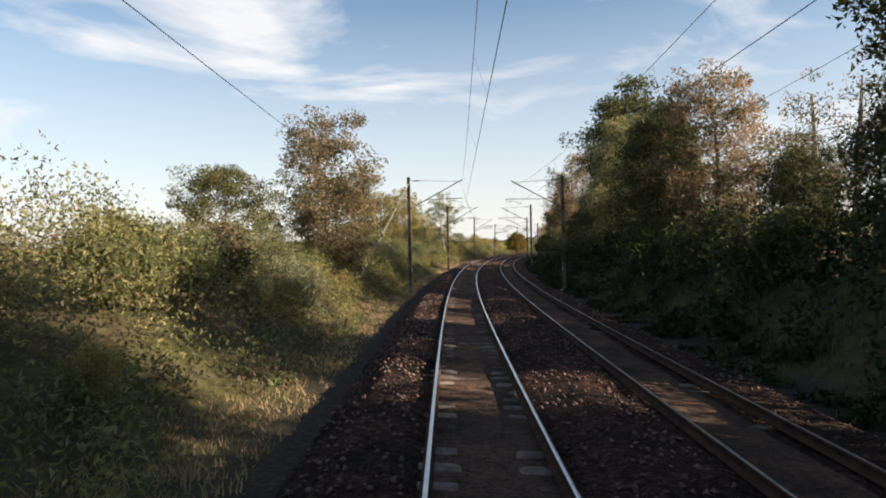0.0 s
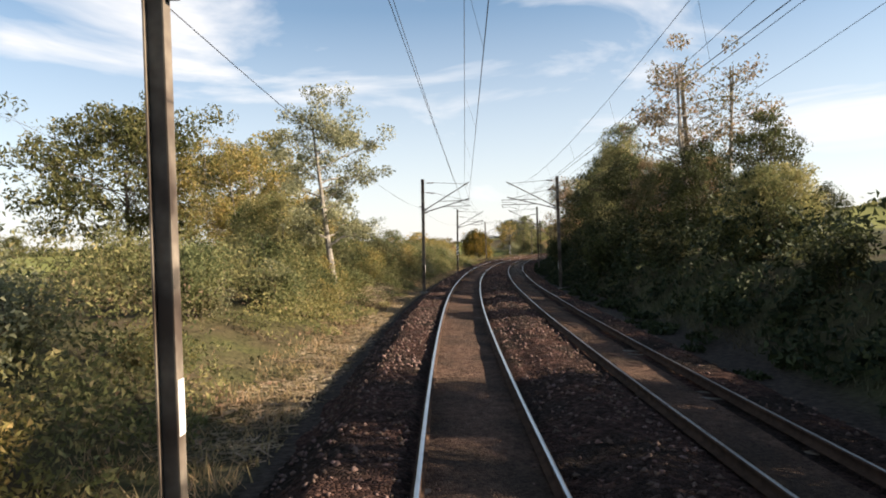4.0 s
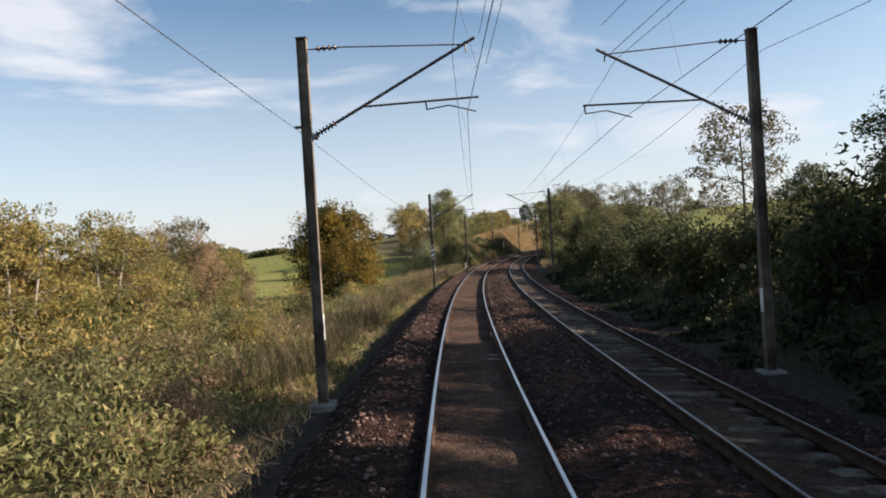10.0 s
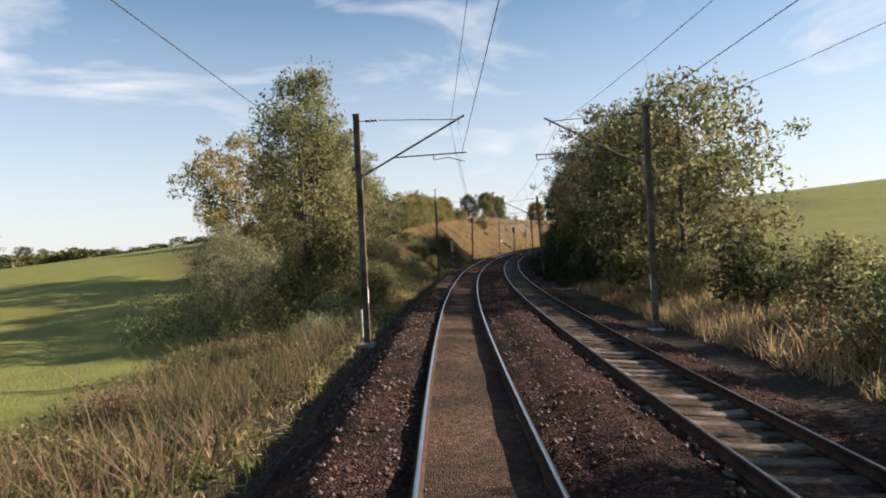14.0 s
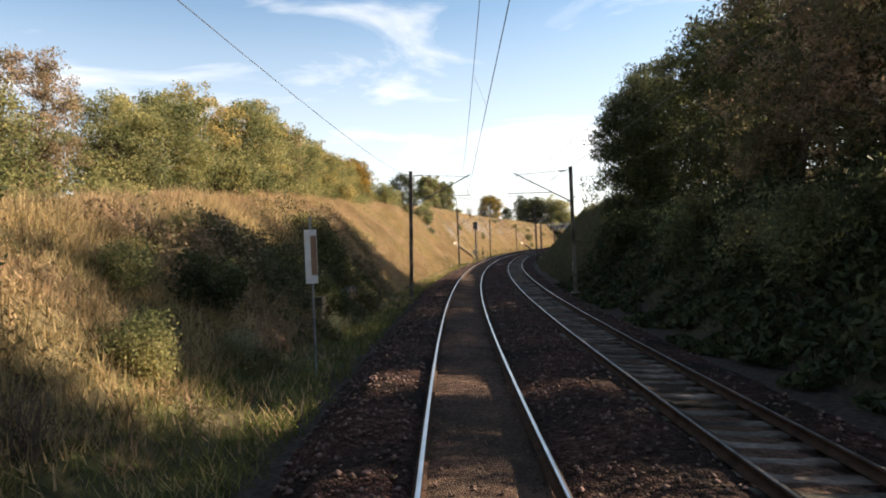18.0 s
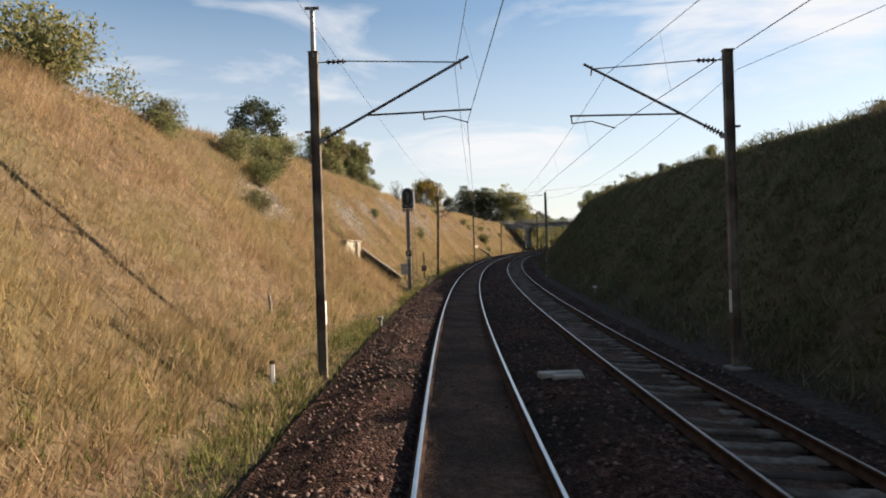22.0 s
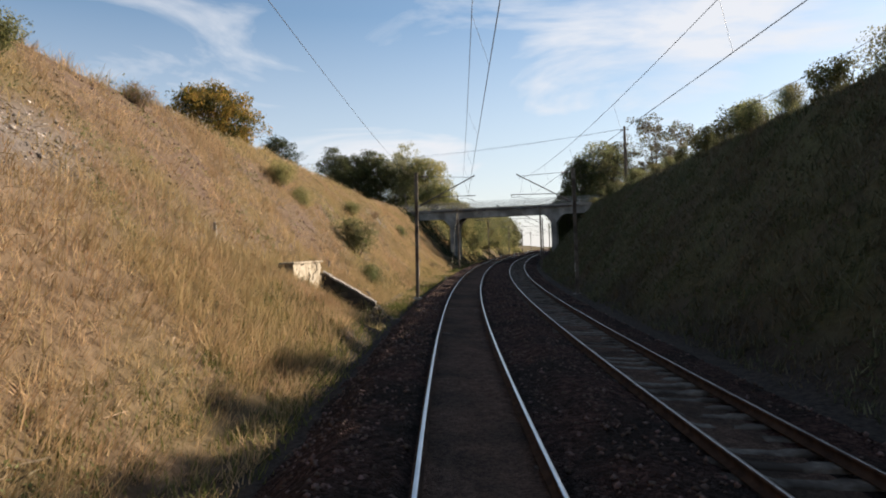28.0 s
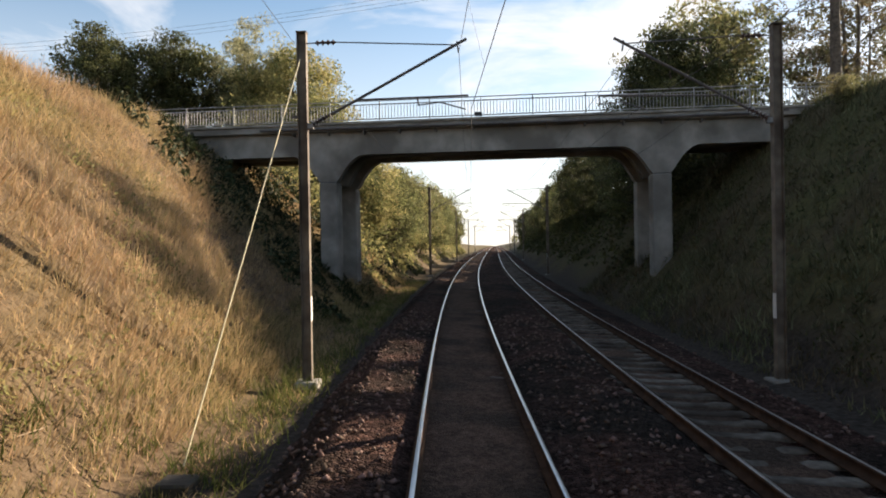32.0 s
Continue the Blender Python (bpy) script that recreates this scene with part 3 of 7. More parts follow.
ground_me = mesh_from("ground", gv, grid_faces(len(s_rows), len(lat_cols)), ground_material(), smooth=True)
dry_w = smooth_table([(-300, 0.1), (200, 0.25), (262, 0.6), (300, 0.45), (340, 0.75), (370, 1.0), (600, 1.0), (660, 0.5), (2600, 0.3)], SS) * (LL < -3)
dry_w = dry_w * (1 - np.clip((LL + 6.2) / 1.2, 0, 1) * (SS > 292) * (SS < 346) * (LL < 0))
# less dry colour on the right bank, which darkens it as shade would
dry_w = np.where(LL > 6, smooth_table([(-300, 0.0), (225, 0.1), (262, 0.7), (300, 0.1), (350, 0.4), (600, 0.4), (2600, 0.2)], SS), dry_w)
field_w = np.clip((-LL - 8.5 + 1.2 * wobble(SS, LL, 0.3, 8)) / 2.0, 0, 1) * np.clip((SS - 150) / 40, 0, 1) * np.clip((292 - SS - np.clip(-LL - 20, 0, 400) * -1.5) / 12, 0, 1)
field_w = np.maximum(field_w, np.clip((np.abs(LL) - 34) / 6, 0, 1))
field_w = np.maximum(field_w, np.clip((LL - 13) / 4, 0, 1) * np.clip((SS - 235) / 20, 0, 1) * np.clip((330 - SS) / 20, 0, 1))
att = ground_me.color_attributes.new("cover", "FLOAT_COLOR", "POINT")
cov = np.stack([dry_w, field_w, scree(SS, LL), bare(SS, LL)], -1).astype(np.float32)
att.data.foreach_set("color", cov.ravel())
cess = ground_me.attributes.new("cess", "FLOAT", "POINT")
cess_w = np.clip((7.9 + 0.5 * wobble(SS, LL, 0.8, 21) - LL) / 0.9, 0, 1) * (LL > 4)
cess_w = np.maximum(cess_w, np.clip((LL + 4.0 + 0.35 * wobble(SS, LL, 0.8, 22)) / 0.7, 0, 1) * (LL < 4))
cess.data.foreach_set("value", cess_w.astype(np.float32).ravel())
tagged(new("ground", ground_me), "grassy ground with cut banks and a green field", "ground", kind="structure")

# ---- ballast bed ----
def ballast_z(s, lat):
    c = cant(s)
    left = -0.215 - np.tan(c) * np.clip(lat, -1.9, 1.25)
    right = -0.235 + DROP - np.tan(c) * np.clip(lat - GAP, -1.25, 1.9)
    f = np.clip((lat - 1.25) / (GAP - 2.5), 0, 1)
    z = left * (1 - f) + right * f
    z = z + 0.085 * np.clip((np.abs(lat) - 0.82) / 0.2, 0, 1) * (lat < 1.3) + 0.10 * np.clip((np.abs(lat - GAP) - 0.82) / 0.2, 0, 1) * (lat > 2.4) + 0.09 * (lat >= 1.3) * (lat <= 2.4)
    z = z + 0.10 * np.sin(np.pi * f) * (f > 0) * (f < 1)
    b = foot_rise(s)
    z = z - (0.66 - 0.30 * b) * np.clip((-lat - 1.85 + 0.25 * b) / (0.95 + 0.25 * b), 0, 1) - 0.55 * np.clip((lat - GAP - 1.9) / 0.95, 0, 1)
    return z


b_lat = np.concatenate([np.arange(-2.9, -1.0, 0.14), np.array([-1.0, -0.86, -0.74, -0.5, -0.25, 0.0, 0.25, 0.5, 0.74, 0.86, 1.0]), np.arange(1.1, 2.7, 0.16), np.arange(2.7, 4.7, 0.25), np.arange(4.7, 6.6, 0.16)])
b_s = np.concatenate([np.arange(-15, 640, 0.6), np.arange(640, 1100, 8.0)])
BS, BL = np.meshgrid(b_s, b_lat, indexing="ij")
rs = np.random.RandomState(5)
BZ = ballast_z(BS, BL) + rs.uniform(-0.022, 0.022, BS.shape) * np.where((np.abs(BL) < 0.7) | (np.abs(BL - GAP) < 0.7), 0.35, 1.0) + 0.03 * wobble(BS, BL, 0.9, 11)
in_four = ((np.abs(BL) < 0.75) | (np.abs(BL - GAP) < 0.66))
bf = grid_faces(len(b_s), len(b_lat))
slot = in_four.ravel()[bf].all(1).astype(int)
ballast_me = mesh_from("ballast_bed", spot(BS, BL, BZ).reshape(-1, 3), bf, [M_BALLAST, M_FILL], slots=slot)
tagged(new("ballast_bed", ballast_me), "reddish-brown crushed stone ballast under two tracks", "ballast", kind="structure")

# ---- rails ----
# half profile of a flat-bottom rail: across, down from the running surface
PROFILE = [(-0.036, -0.009), (-0.025, 0.0), (0.025, 0.0), (0.036, -0.009), (0.036, -0.038), (0.011, -0.052), (0.009, -0.13), (0.070, -0.152), (0.070, -0.165), (-0.070, -0.165), (-0.070, -0.152), (-0.009, -0.13), (-0.011, -0.052), (-0.036, -0.038)]
r_s = np.concatenate([np.arange(-15, 640, 1.5), np.arange(640, 1100, 8.0)])
tracks = []
for k, mid, dz in ((0, 0.0, 0.0), (1, GAP, DROP)):
    track = new("railway_track")
    tagged(track, "railway track with worn shiny steel rails on sleepers" if k == 0 else "railway track with duller rails on exposed sleepers", "railway track", "tracks of the line", "structure")
    tracks.append(track)
    for side in (-0.7525, 0.7525):
        c = cant(r_s)[:, None]
        px = np.array([q[0] for q in PROFILE])[None, :]
        pz = np.array([q[1] for q in PROFILE])[None, :]
        lx, lz = side + px, pz
        v = spot(r_s[:, None], mid + lx * np.cos(c) + lz * np.sin(c), dz - lx * np.sin(c) + lz * np.cos(c))
        m = len(PROFILE)
        i, j = np.meshgrid(np.arange(len(r_s) - 1), np.arange(m), indexing="ij")
        q = np.stack([i * m + j, i * m + (j + 1) % m, (i + 1) * m + (j + 1) % m, (i + 1) * m + j], -1).reshape(-1, 4)
        sl = np.where(np.isin(j.ravel(), [1]), 0, 1)
        put("rail", mesh_from("rail", v.reshape(-1, 3), q, [M_RAIL_TOP if k == 0 else M_RAIL_DULL, M_RAIL_SIDE], slots=sl), track)

# ---- overhead line masts ----
def i_beam(bm, h, w, d, t, z0=0.0):
    """An H-section post: flanges w wide, d deep across the line."""
    q = [(-d / 2, -w / 2), (-d / 2 + t, -w / 2), (-d / 2 + t, -t / 2), (d / 2 - t, -t / 2), (d / 2 - t, -w / 2), (d / 2, -w / 2)]
    q = q + [(x, -y) for x, y in q[::-1]]
    lo = [bm.verts.new((x, y, z0)) for x, y in q]
    hi = [bm.verts.new((x, y, h)) for x, y in q]
    for i in range(12):
        bm.faces.new((lo[i], lo[(i + 1) % 12], hi[(i + 1) % 12], hi[i]))
    bm.faces.new(lo[::-1])
    bm.faces.new(hi)
    return bm


def insulator(bm, a, b, sheds, r):
    """A turned rod with round sheds from a to b, one closed surface."""
    a, b = Vector(a), Vector(b)
    ax = (b - a).normalized()
    side = ax.cross(Vector((0.3, 1, 0.2))).normalized()
    other = ax.cross(side)
    prof = [(0.0, 0.022)]
    for i in range(sheds):
        f, w = (i + 0.5) / sheds, 0.30 / sheds
        prof += [(f - w, 0.024), (f - w * 0.25, r), (f + w * 0.25, r * 0.92), (f + w, 0.026)]
    prof.append((1.0, 0.022))
    rings = []
    for f, q in prof:
        c = a.lerp(b, f)
        rings.append([bm.verts.new(c + side * (q * math.cos(k * math.pi / 4)) + other * (q * math.sin(k * math.pi / 4))) for k in range(8)])
    for u, v in zip(rings, rings[1:]):
        for k in range(8):
            bm.faces.new((u[k], u[(k + 1) % 8], v[(k + 1) % 8], v[k]))
    bm.faces.new(rings[0][::-1])
    bm.faces.new(rings[-1])
    return bm


def build_mast(reach, double=False, spike=False, push=False):
    """Post at the origin, arm out along +x to the track's middle at reach."""
    ob = new("overhead_line_mast")
    part("post", i_beam(bmesh.new(), 7.0, 0.16, 0.20, 0.016, -0.5), M_MAST, ob)
    part("footing", box(bmesh.new(), -0.25, 0.25, -0.25, 0.25, -0.85, -0.36, 0.03), M_CONC, ob, "grey concrete footing")
    part("white_plate", box(bmesh.new(), 0.102, 0.108, -0.07, 0.07, 0.9, 1.42), M_WHITE, ob, "small white enamel plate")
    if spike:
        part("top_spike", tube(bmesh.new(), [(0, 0, 6.9), (0, 0, 8.0)], 0.06, 8, 0.05), M_GALV, ob)
        part("spike_bar", box(bmesh.new(), -0.16, 0.16, -0.03, 0.03, 7.98, 8.03), M_TUBE, ob)
    part("cap", box(bmesh.new(), -0.115, 0.115, -0.095, 0.095, 7.0, 7.02), M_MAST, ob)
    levels = ((0.0, 0.0, 0.0), (-1.0, 0.35, 0.10)) if double else ((0.0, 0.0, 0.0),)
    for drop, shift, stub in levels:
        y = shift
        if stub:
            part("bracket", box(bmesh.new(), 0.08, 0.20, -0.05, y + 0.05, 4.80, 4.90, 0.01), M_TUBE, ob)
        zb = 5.02 + drop * 0.12
        zt = 6.80 + drop * 1.05
        x0 = 0.12 + stub
        part("hinge", box(bmesh.new(), x0 - 0.04, x0 + 0.10, y - 0.05, y + 0.05, zb - 0.06, zb + 0.06, 0.01), M_GALV, ob)
        d = Vector((reach + 0.22 - x0, 0, zt - zb)).normalized()
        a = Vector((x0 + 0.06, y, zb + 0.03))
        b = a + d * 0.48
        part("strut_insulator", insulator(bmesh.new(), a, b, 6, 0.075), M_INSUL, ob)
        tip = Vector((reach + 0.20, y, zt))
        part("strut", tube(bmesh.new(), [b, tip], 0.032, 8), M_TUBE, ob)
        part("top_tie", tube(bmesh.new(), [(0.10, y * 0.3, 6.78 + drop * 0.60), (0.75, y, 6.79 + drop * 0.66), (reach - 0.05, y, zt - 0.12)], 0.014, 6), M_TUBE, ob)
        part("tie_insulator", insulator(bmesh.new(), (0.28, y * 0.5, 6.783 + drop * 0.62), (0.72, y, 6.79 + drop * 0.66), 4, 0.06), M_INSUL, ob)
        part("messenger_clamp", tube(bmesh.new(), [(reach, y, zt - 0.05), (reach + 0.03, y, zt - 0.28)], 0.02, 6), M_GALV, ob)
        zr = 5.58 + drop * 0.34
        f = (zr - b.z) / (tip.z - b.z)
        rx = b.x + (tip.x - b.x) * f
        if push:
            part("registration_tube", tube(bmesh.new(), [(rx, y, zr - 0.02), (reach + 0.55, y, zr + 0.02)], 0.022, 8), M_TUBE, ob)
            part("steady_drop", tube(bmesh.new(), [(reach + 0.52, y, zr), (reach + 0.50, y, zr - 0.17)], 0.018, 6), M_TUBE, ob)
            part("steady_arm", tube(bmesh.new(), [(reach + 0.52, y, zr - 0.16), (reach + 0.05, y, zr - 0.12), (reach - 0.50, y, zr - 0.30)], 0.014, 6), M_TUBE, ob)
        else:
            part("registration_tube", tube(bmesh.new(), [(rx, y, zr - 0.02), (reach + 0.22, y, zr + 0.03)], 0.022, 8), M_TUBE, ob)
            part("steady_drop", tube(bmesh.new(), [(reach - 0.85, y, zr), (reach - 0.83, y, zr - 0.17)], 0.018, 6), M_TUBE, ob)
            part("steady_arm", tube(bmesh.new(), [(reach - 0.85, y, zr - 0.16), (reach - 0.38, y, zr - 0.10), (reach + 0.16, y, zr - 0.26)], 0.014, 6), M_TUBE, ob)
    part("feeder_bracket", box(bmesh.new(), -0.24, -0.10, -0.03, 0.03, 5.20, 5.25), M_TUBE, ob)
    return ob


MAST_S = [("A", 42.2, -3.5), ("B", 74.7, -3.0), ("C", 111.7, -2.95), ("D", 146.5, -3.22), ("E", 184.3, -3.1), ("F", 223.0, -3.2), ("G", 260.2, -3.1), ("H", 301.3, -3.24), ("I", 344.4, -3.3), ("J", 387.3, -3.25), ("K", 430.9, -3.25), ("L", 472.3, -3.1), ("N", 510.6, -2.98), ("O", 551.1, -3.4), ("P", 592.0, -3.3), ("Q", 634.0, -3.3), ("R", 678.0, -3.3), ("S", 722.0, -3.3)]
RIGHT_S = [("A", 43.0, 6.45), ("B", 75.5, 6.45), ("C", 112.5, 6.05), ("D", 146.8, 6.35), ("E", 185.4, 6.4), ("F", 224.0, 6.25), ("G", 261.0, 6.4), ("H", 302.4, 6.65), ("I", 345.2, 6.3), ("J", 388.0, 6.28), ("K", 431.6, 6.45), ("L", 471.5, 6.45), ("N", 511.0, 6.45), ("O", 551.0, 6.5), ("P", 592.5, 6.5), ("Q", 634.5, 6.5), ("R", 678.5, 6.5), ("S", 722.5, 6.5)]
# slight lean of single posts towards the track, in degrees
LEANING = {(-1, "C"): 1.2, (-1, "D"): 1.7, (-1, "I"): 2.0, (-1, "K"): 1.7, (-1, "N"): 1.3, (1, "H"): 2.2}
SPIKED = {"J", "K", "H"}
DOUBLE = {"C", "D"}
protos = {}
for side, rows_ in ((-1, MAST_S), (1, RIGHT_S)):
    for nm, s, lat in rows_:
        kind_ = ("double" if side < 0 else "double_far") if nm in DOUBLE else "far" if side > 0 else "spike" if (nm in SPIKED and side < 0) else "plain"
        zm = -0.12 if side < 0 else -0.20
        m = stand(s, lat, zm, 0 if side < 0 else 180) @ Matrix.Rotation(radians(LEANING.get((side, nm), 0.0)), 4, "Y")
        if kind_ not in protos:
            ob = build_mast(2.86 if kind_ == "double" else 3.28 if side < 0 else 3.15, kind_.startswith("double"), kind_ == "spike", side > 0)
            tagged(ob, {"double": "dark steel mast with two pairs of cantilever arms", "spike": "dark steel mast with arm and a pointed top extension", "double_far": "dark steel mast with two pairs of cantilever arms", "far": "dark steel mast with one cantilever arm and pushed-off wire", "plain": "dark steel overhead line mast with one cantilever arm"}[kind_], "catenary mast", "masts along the line")
            ob.matrix_basis = m
            protos[kind_] = ob
        else:
            ob = copy_thing(protos[kind_], m)

# ---- wires ----
FEED_Z = {387: 7.9, 431: 7.9}      # the feeder rises to the tops of the two spiked masts


def wire(name, pts, r, parent=None, label=""):
    v, q = tube_np(pts, r)
    return put(name, mesh_from(name, v, q, M_WIRE), parent, label)


def span_points(s0, l0, z0, s1, l1, z1, sag, n=13):
    a, b = spot(s0, l0, z0), spot(s1, l1, z1)
    f = np.linspace(0, 1, n)[:, None]
    p = a * (1 - f) + b * f
    p[:, 2] -= 4 * sag * (f * (1 - f))[:, 0]
    return p


for side, rows_, mid in ((-1, MAST_S, 0.0), (1, RIGHT_S, GAP)):
    wires = tagged(new("overhead_wires"), "thin dark contact wire hung by droppers from a carrying wire", "overhead wires", "wires over the tracks")
    seq = [(rows_[0][1] - 40, rows_[0][2]), (rows_[0][1] - 80, rows_[0][2])][::-1] + [(r[1], r[2]) for r in rows_]
    for i in range(len(seq) - 1):
        (s0, l0), (s1, l1) = seq[i], seq[i + 1]
        a0 = a1 = mid + 0.16 if side < 0 else mid - 0.05
        m0 = mid - 0.08 if side < 0 else mid - 0.22
        base_z = -0.12 if side < 0 else -0.20
        con = span_points(s0, a0, 5.30 + base_z + 0.02, s1, a1, 5.30 + base_z + 0.02, 0.0)
        mes = span_points(s0, m0, 6.55 + base_z, s1, m0, 6.55 + base_z, 0.58)
        wire("contact_wire", con, 0.007, wires)
        wire("messenger_wire", mes, 0.006, wires)
        if s1 < 640:
            for k in (1, 3, 5, 7, 9, 11):
                wire("dropper", np.array([mes[k], mes[k] * 0.5 + con[k] * 0.5, con[k]]), 0.0025, wires)
    fz = 5.08 if side < 0 else 6.35
    feed = tagged(new("feeder_wire"), "thin dark feeder wire along the masts", "wire", "wires over the tracks")
    for i in range(len(seq) - 1):
        (s0, l0), (s1, l1) = seq[i], seq[i + 1]
        za, zb = (fz, fz) if side > 0 else (FEED_Z.get(round(s0), 5.08 if s0 < 330 else 6.75), FEED_Z.get(round(s1), 5.08 if s1 < 330 else 6.75))
        wire("wire_span", span_points(s0, l0 + side * 0.22, za, s1, l1 + side * 0.22, zb, 0.35 if side < 0 else 0.8), 0.006, feed)

# the second pair of wires where two sections overlap
for side, mid in ((-1, 0.0), (1, GAP)):
    extra = tagged(new("overlap_wires"), "second pair of thin wires where two sections overlap", "overhead wires", "wires over the tracks")
    run = [(74.7, mid + side * 1.2, 5.9), (112.0, mid - 0.05, 4.62), (146.8, mid - 0.05, 4.62), (184.5, mid - side * 0.6, 6.2)]
    for (s0, l0, z0), (s1, l1, z1) in zip(run, run[1:]):
        wire("contact_wire", span_points(s0, l0, z0, s1, l1, z1, 0.0), 0.006, extra)
        wire("messenger_wire", span_points(s0, l0 - 0.1, z0 + 0.62, s1, l1 - 0.1, z1 + 0.62, 0.25), 0.006, extra)

# ---- trees and bushes ----
def leaf_tris(centres, size, rs, droop=0.3):
    """Small leaves, one triangle each, at the given places."""
    n = len(centres)
    u = rs.normal(size=(n, 3))
    u[:, 2] -= droop
    u /= np.linalg.norm(u, axis=1)[:, None]
    w = rs.normal(size=(n, 3))
    w -= (w * u).sum(1)[:, None] * u
    w /= np.linalg.norm(w, axis=1)[:, None]
    L = (size * rs.uniform(0.6, 1.35, n))[:, None]
    v = np.stack([centres - u * L + w * L * 0.25, centres + w * L * 0.75 + u * L * 0.2, centres + u * L - w * L * 0.35], 1)
    return v.reshape(-1, 3), np.arange(3 * n).reshape(-1, 3)


def clump_points(centres, radii, n, rs, flat=0.75):
    """n leaf places spread over clumps, denser towards their skins."""
    k = rs.randint(0, len(centres), n)
    d = rs.normal(size=(n, 3))
    d /= np.linalg.norm(d, axis=1)[:, None]
    r = rs.uniform(0.15, 1.0, n) ** 0.5 * radii[k]
    d[:, 2] *= flat
    return centres[k] + d * r[:, None]


def limb(bm, a, b, r0, r1, rs, bend=0.12, sides=5):
    a, b = np.array(a, float), np.array(b, float)
    ln = np.linalg.norm(b - a)
    pts = [a + (b - a) * f + rs.normal(size=3) * bend * ln * 0.35 * math.sin(math.pi * f) for f in (0, 0.33, 0.66, 1)]
    tube(bm, [tuple(q) for q in pts], r0, sides, r1, cap=False)
    return pts


def crown_width(shape, f, bare, width, seed):
    u = (f - bare) / max(0.05, 1 - bare)
    if shape == "round":
        return width * 0.5 * math.sqrt(max(0.03, 1 - (2 * u - 1) ** 2 * 0.97)) if u > 0.3 else width * 0.5 * (0.72 + 0.7 * u)
    if shape == "cone":
        return width * 0.5 * max(0.06, 1.03 - u)
    if shape == "broad":
        return width * 0.5 * math.sqrt(max(0.04, 1 - max(0.0, (u - 0.35) / 0.66) ** 2)) * (0.75 + 0.25 * min(1, u * 4))
    return width * 0.5 * (0.80 + 0.20 * math.sin(9 * u + seed)) * math.sqrt(max(0.06, 1 - max(0.0, (u - 0.55) / 0.46) ** 2))


def make_tree(height, width, shape, leaf_mat, leaves, leaf_size, seed, bark=None, bare=0.25, clumps=70, clump_r=0.85, stems=1, label="", fill=1.0):
    """Trunk and limbs in one mesh, leaves in another. bare: share of the height with no leaves."""
    rs = np.random.RandomState(seed)
    root = new("tree")
    bm = bmesh.new()
    cents, rads = [], []
    for st in range(stems):
        off = rs.normal(size=2) * (0.0 if stems == 1 else 0.07 * width)
        lean = rs.normal(size=2) * 0.05 * height
        base = np.array([off[0] * 0.4, off[1] * 0.4, -0.4])
        top = np.array([off[0] + lean[0], off[1] + lean[1], height * 0.86])
        r0 = (0.016 * height + 0.04) / math.sqrt(stems)
        tube(bm, [tuple(base), tuple(base * 0.7 + top * 0.3 + rs.normal(size=3) * 0.1), tuple(base * 0.35 + top * 0.65 + rs.normal(size=3) * 0.15), tuple(top)], r0, 8, 0.03, cap=False)
        k = max(5, clumps // (4 * stems))
        for i in range(k):
            f = bare + (0.95 - bare) * (i + rs.uniform(0, 1)) / k
            p = base + (top - base) * min(f, 0.98)
            w = crown_width(shape, f, bare, width, seed)
            a = rs.uniform(0, 6.283)
            w *= rs.uniform(0.55, 1.05)
            rise = rs.uniform(0.15, 0.6) * w if shape != "cone" else -0.12 * w
            q = p + np.array([math.cos(a) * w, math.sin(a) * w, rise])
            q[2] = min(q[2], height * rs.uniform(0.93, 1.0))
            pts = limb(bm, p, q, max(0.018, r0 * 0.42 * (1.1 - f)), 0.012, rs)
            cents.append(q)
            rads.append(clump_r * rs.uniform(0.7, 1.25))
            for j in range(3):
                b0 = pts[1 + j % 2]
                e = b0 + (q - p) * rs.uniform(0.25, 0.55) + rs.normal(size=3) * 0.22 * w
                e[2] = min(e[2], height)
                limb(bm, b0, e, 0.018, 0.007, rs, sides=4)
                cents.append(e)
                rads.append(clump_r * rs.uniform(0.55, 1.1))
        cents.append(top + np.array([0, 0, height * 0.1]))
        rads.append(clump_r * 0.8)
    part("trunk", bm, bark or M_BARK, root)
    # clumps that fill the crown out to an uneven skin
    ph = rs.uniform(0, 6.283, 4)
    for i in range(int(clumps * fill)):
        f = bare + (1.0 - bare) * rs.uniform(0, 1) ** 0.9
        a = rs.uniform(0, 6.283)
        lump = 0.84 + 0.13 * math.sin(3 * a + 7 * f + ph[0]) + 0.10 * math.sin(5 * a - 11 * f + ph[1])
        w = crown_width(shape, f, bare, width, seed) * lump * math.sqrt(rs.uniform(0.3, 1.0))
        cents.append(np.array([math.cos(a) * w, math.sin(a) * w, f * height * (0.965 + 0.035 * math.sin(4 * a + ph[2]))]))
        rads.append(clump_r * rs.uniform(0.6, 1.1))
    cents, rads = np.array(cents), np.array(rads)
    rads = np.minimum(rads, np.maximum(0.3, height * 0.25))
    pts = clump_points(cents, rads, leaves, rs)
    pts[:, 2] = np.maximum(pts[:, 2], 0.15)
    v, f = leaf_tris(pts, leaf_size, rs)
    put("crown", mesh_from("crown", v, f, leaf_mat), root)
    tagged(root, label, "tree", "lineside trees")
    return root


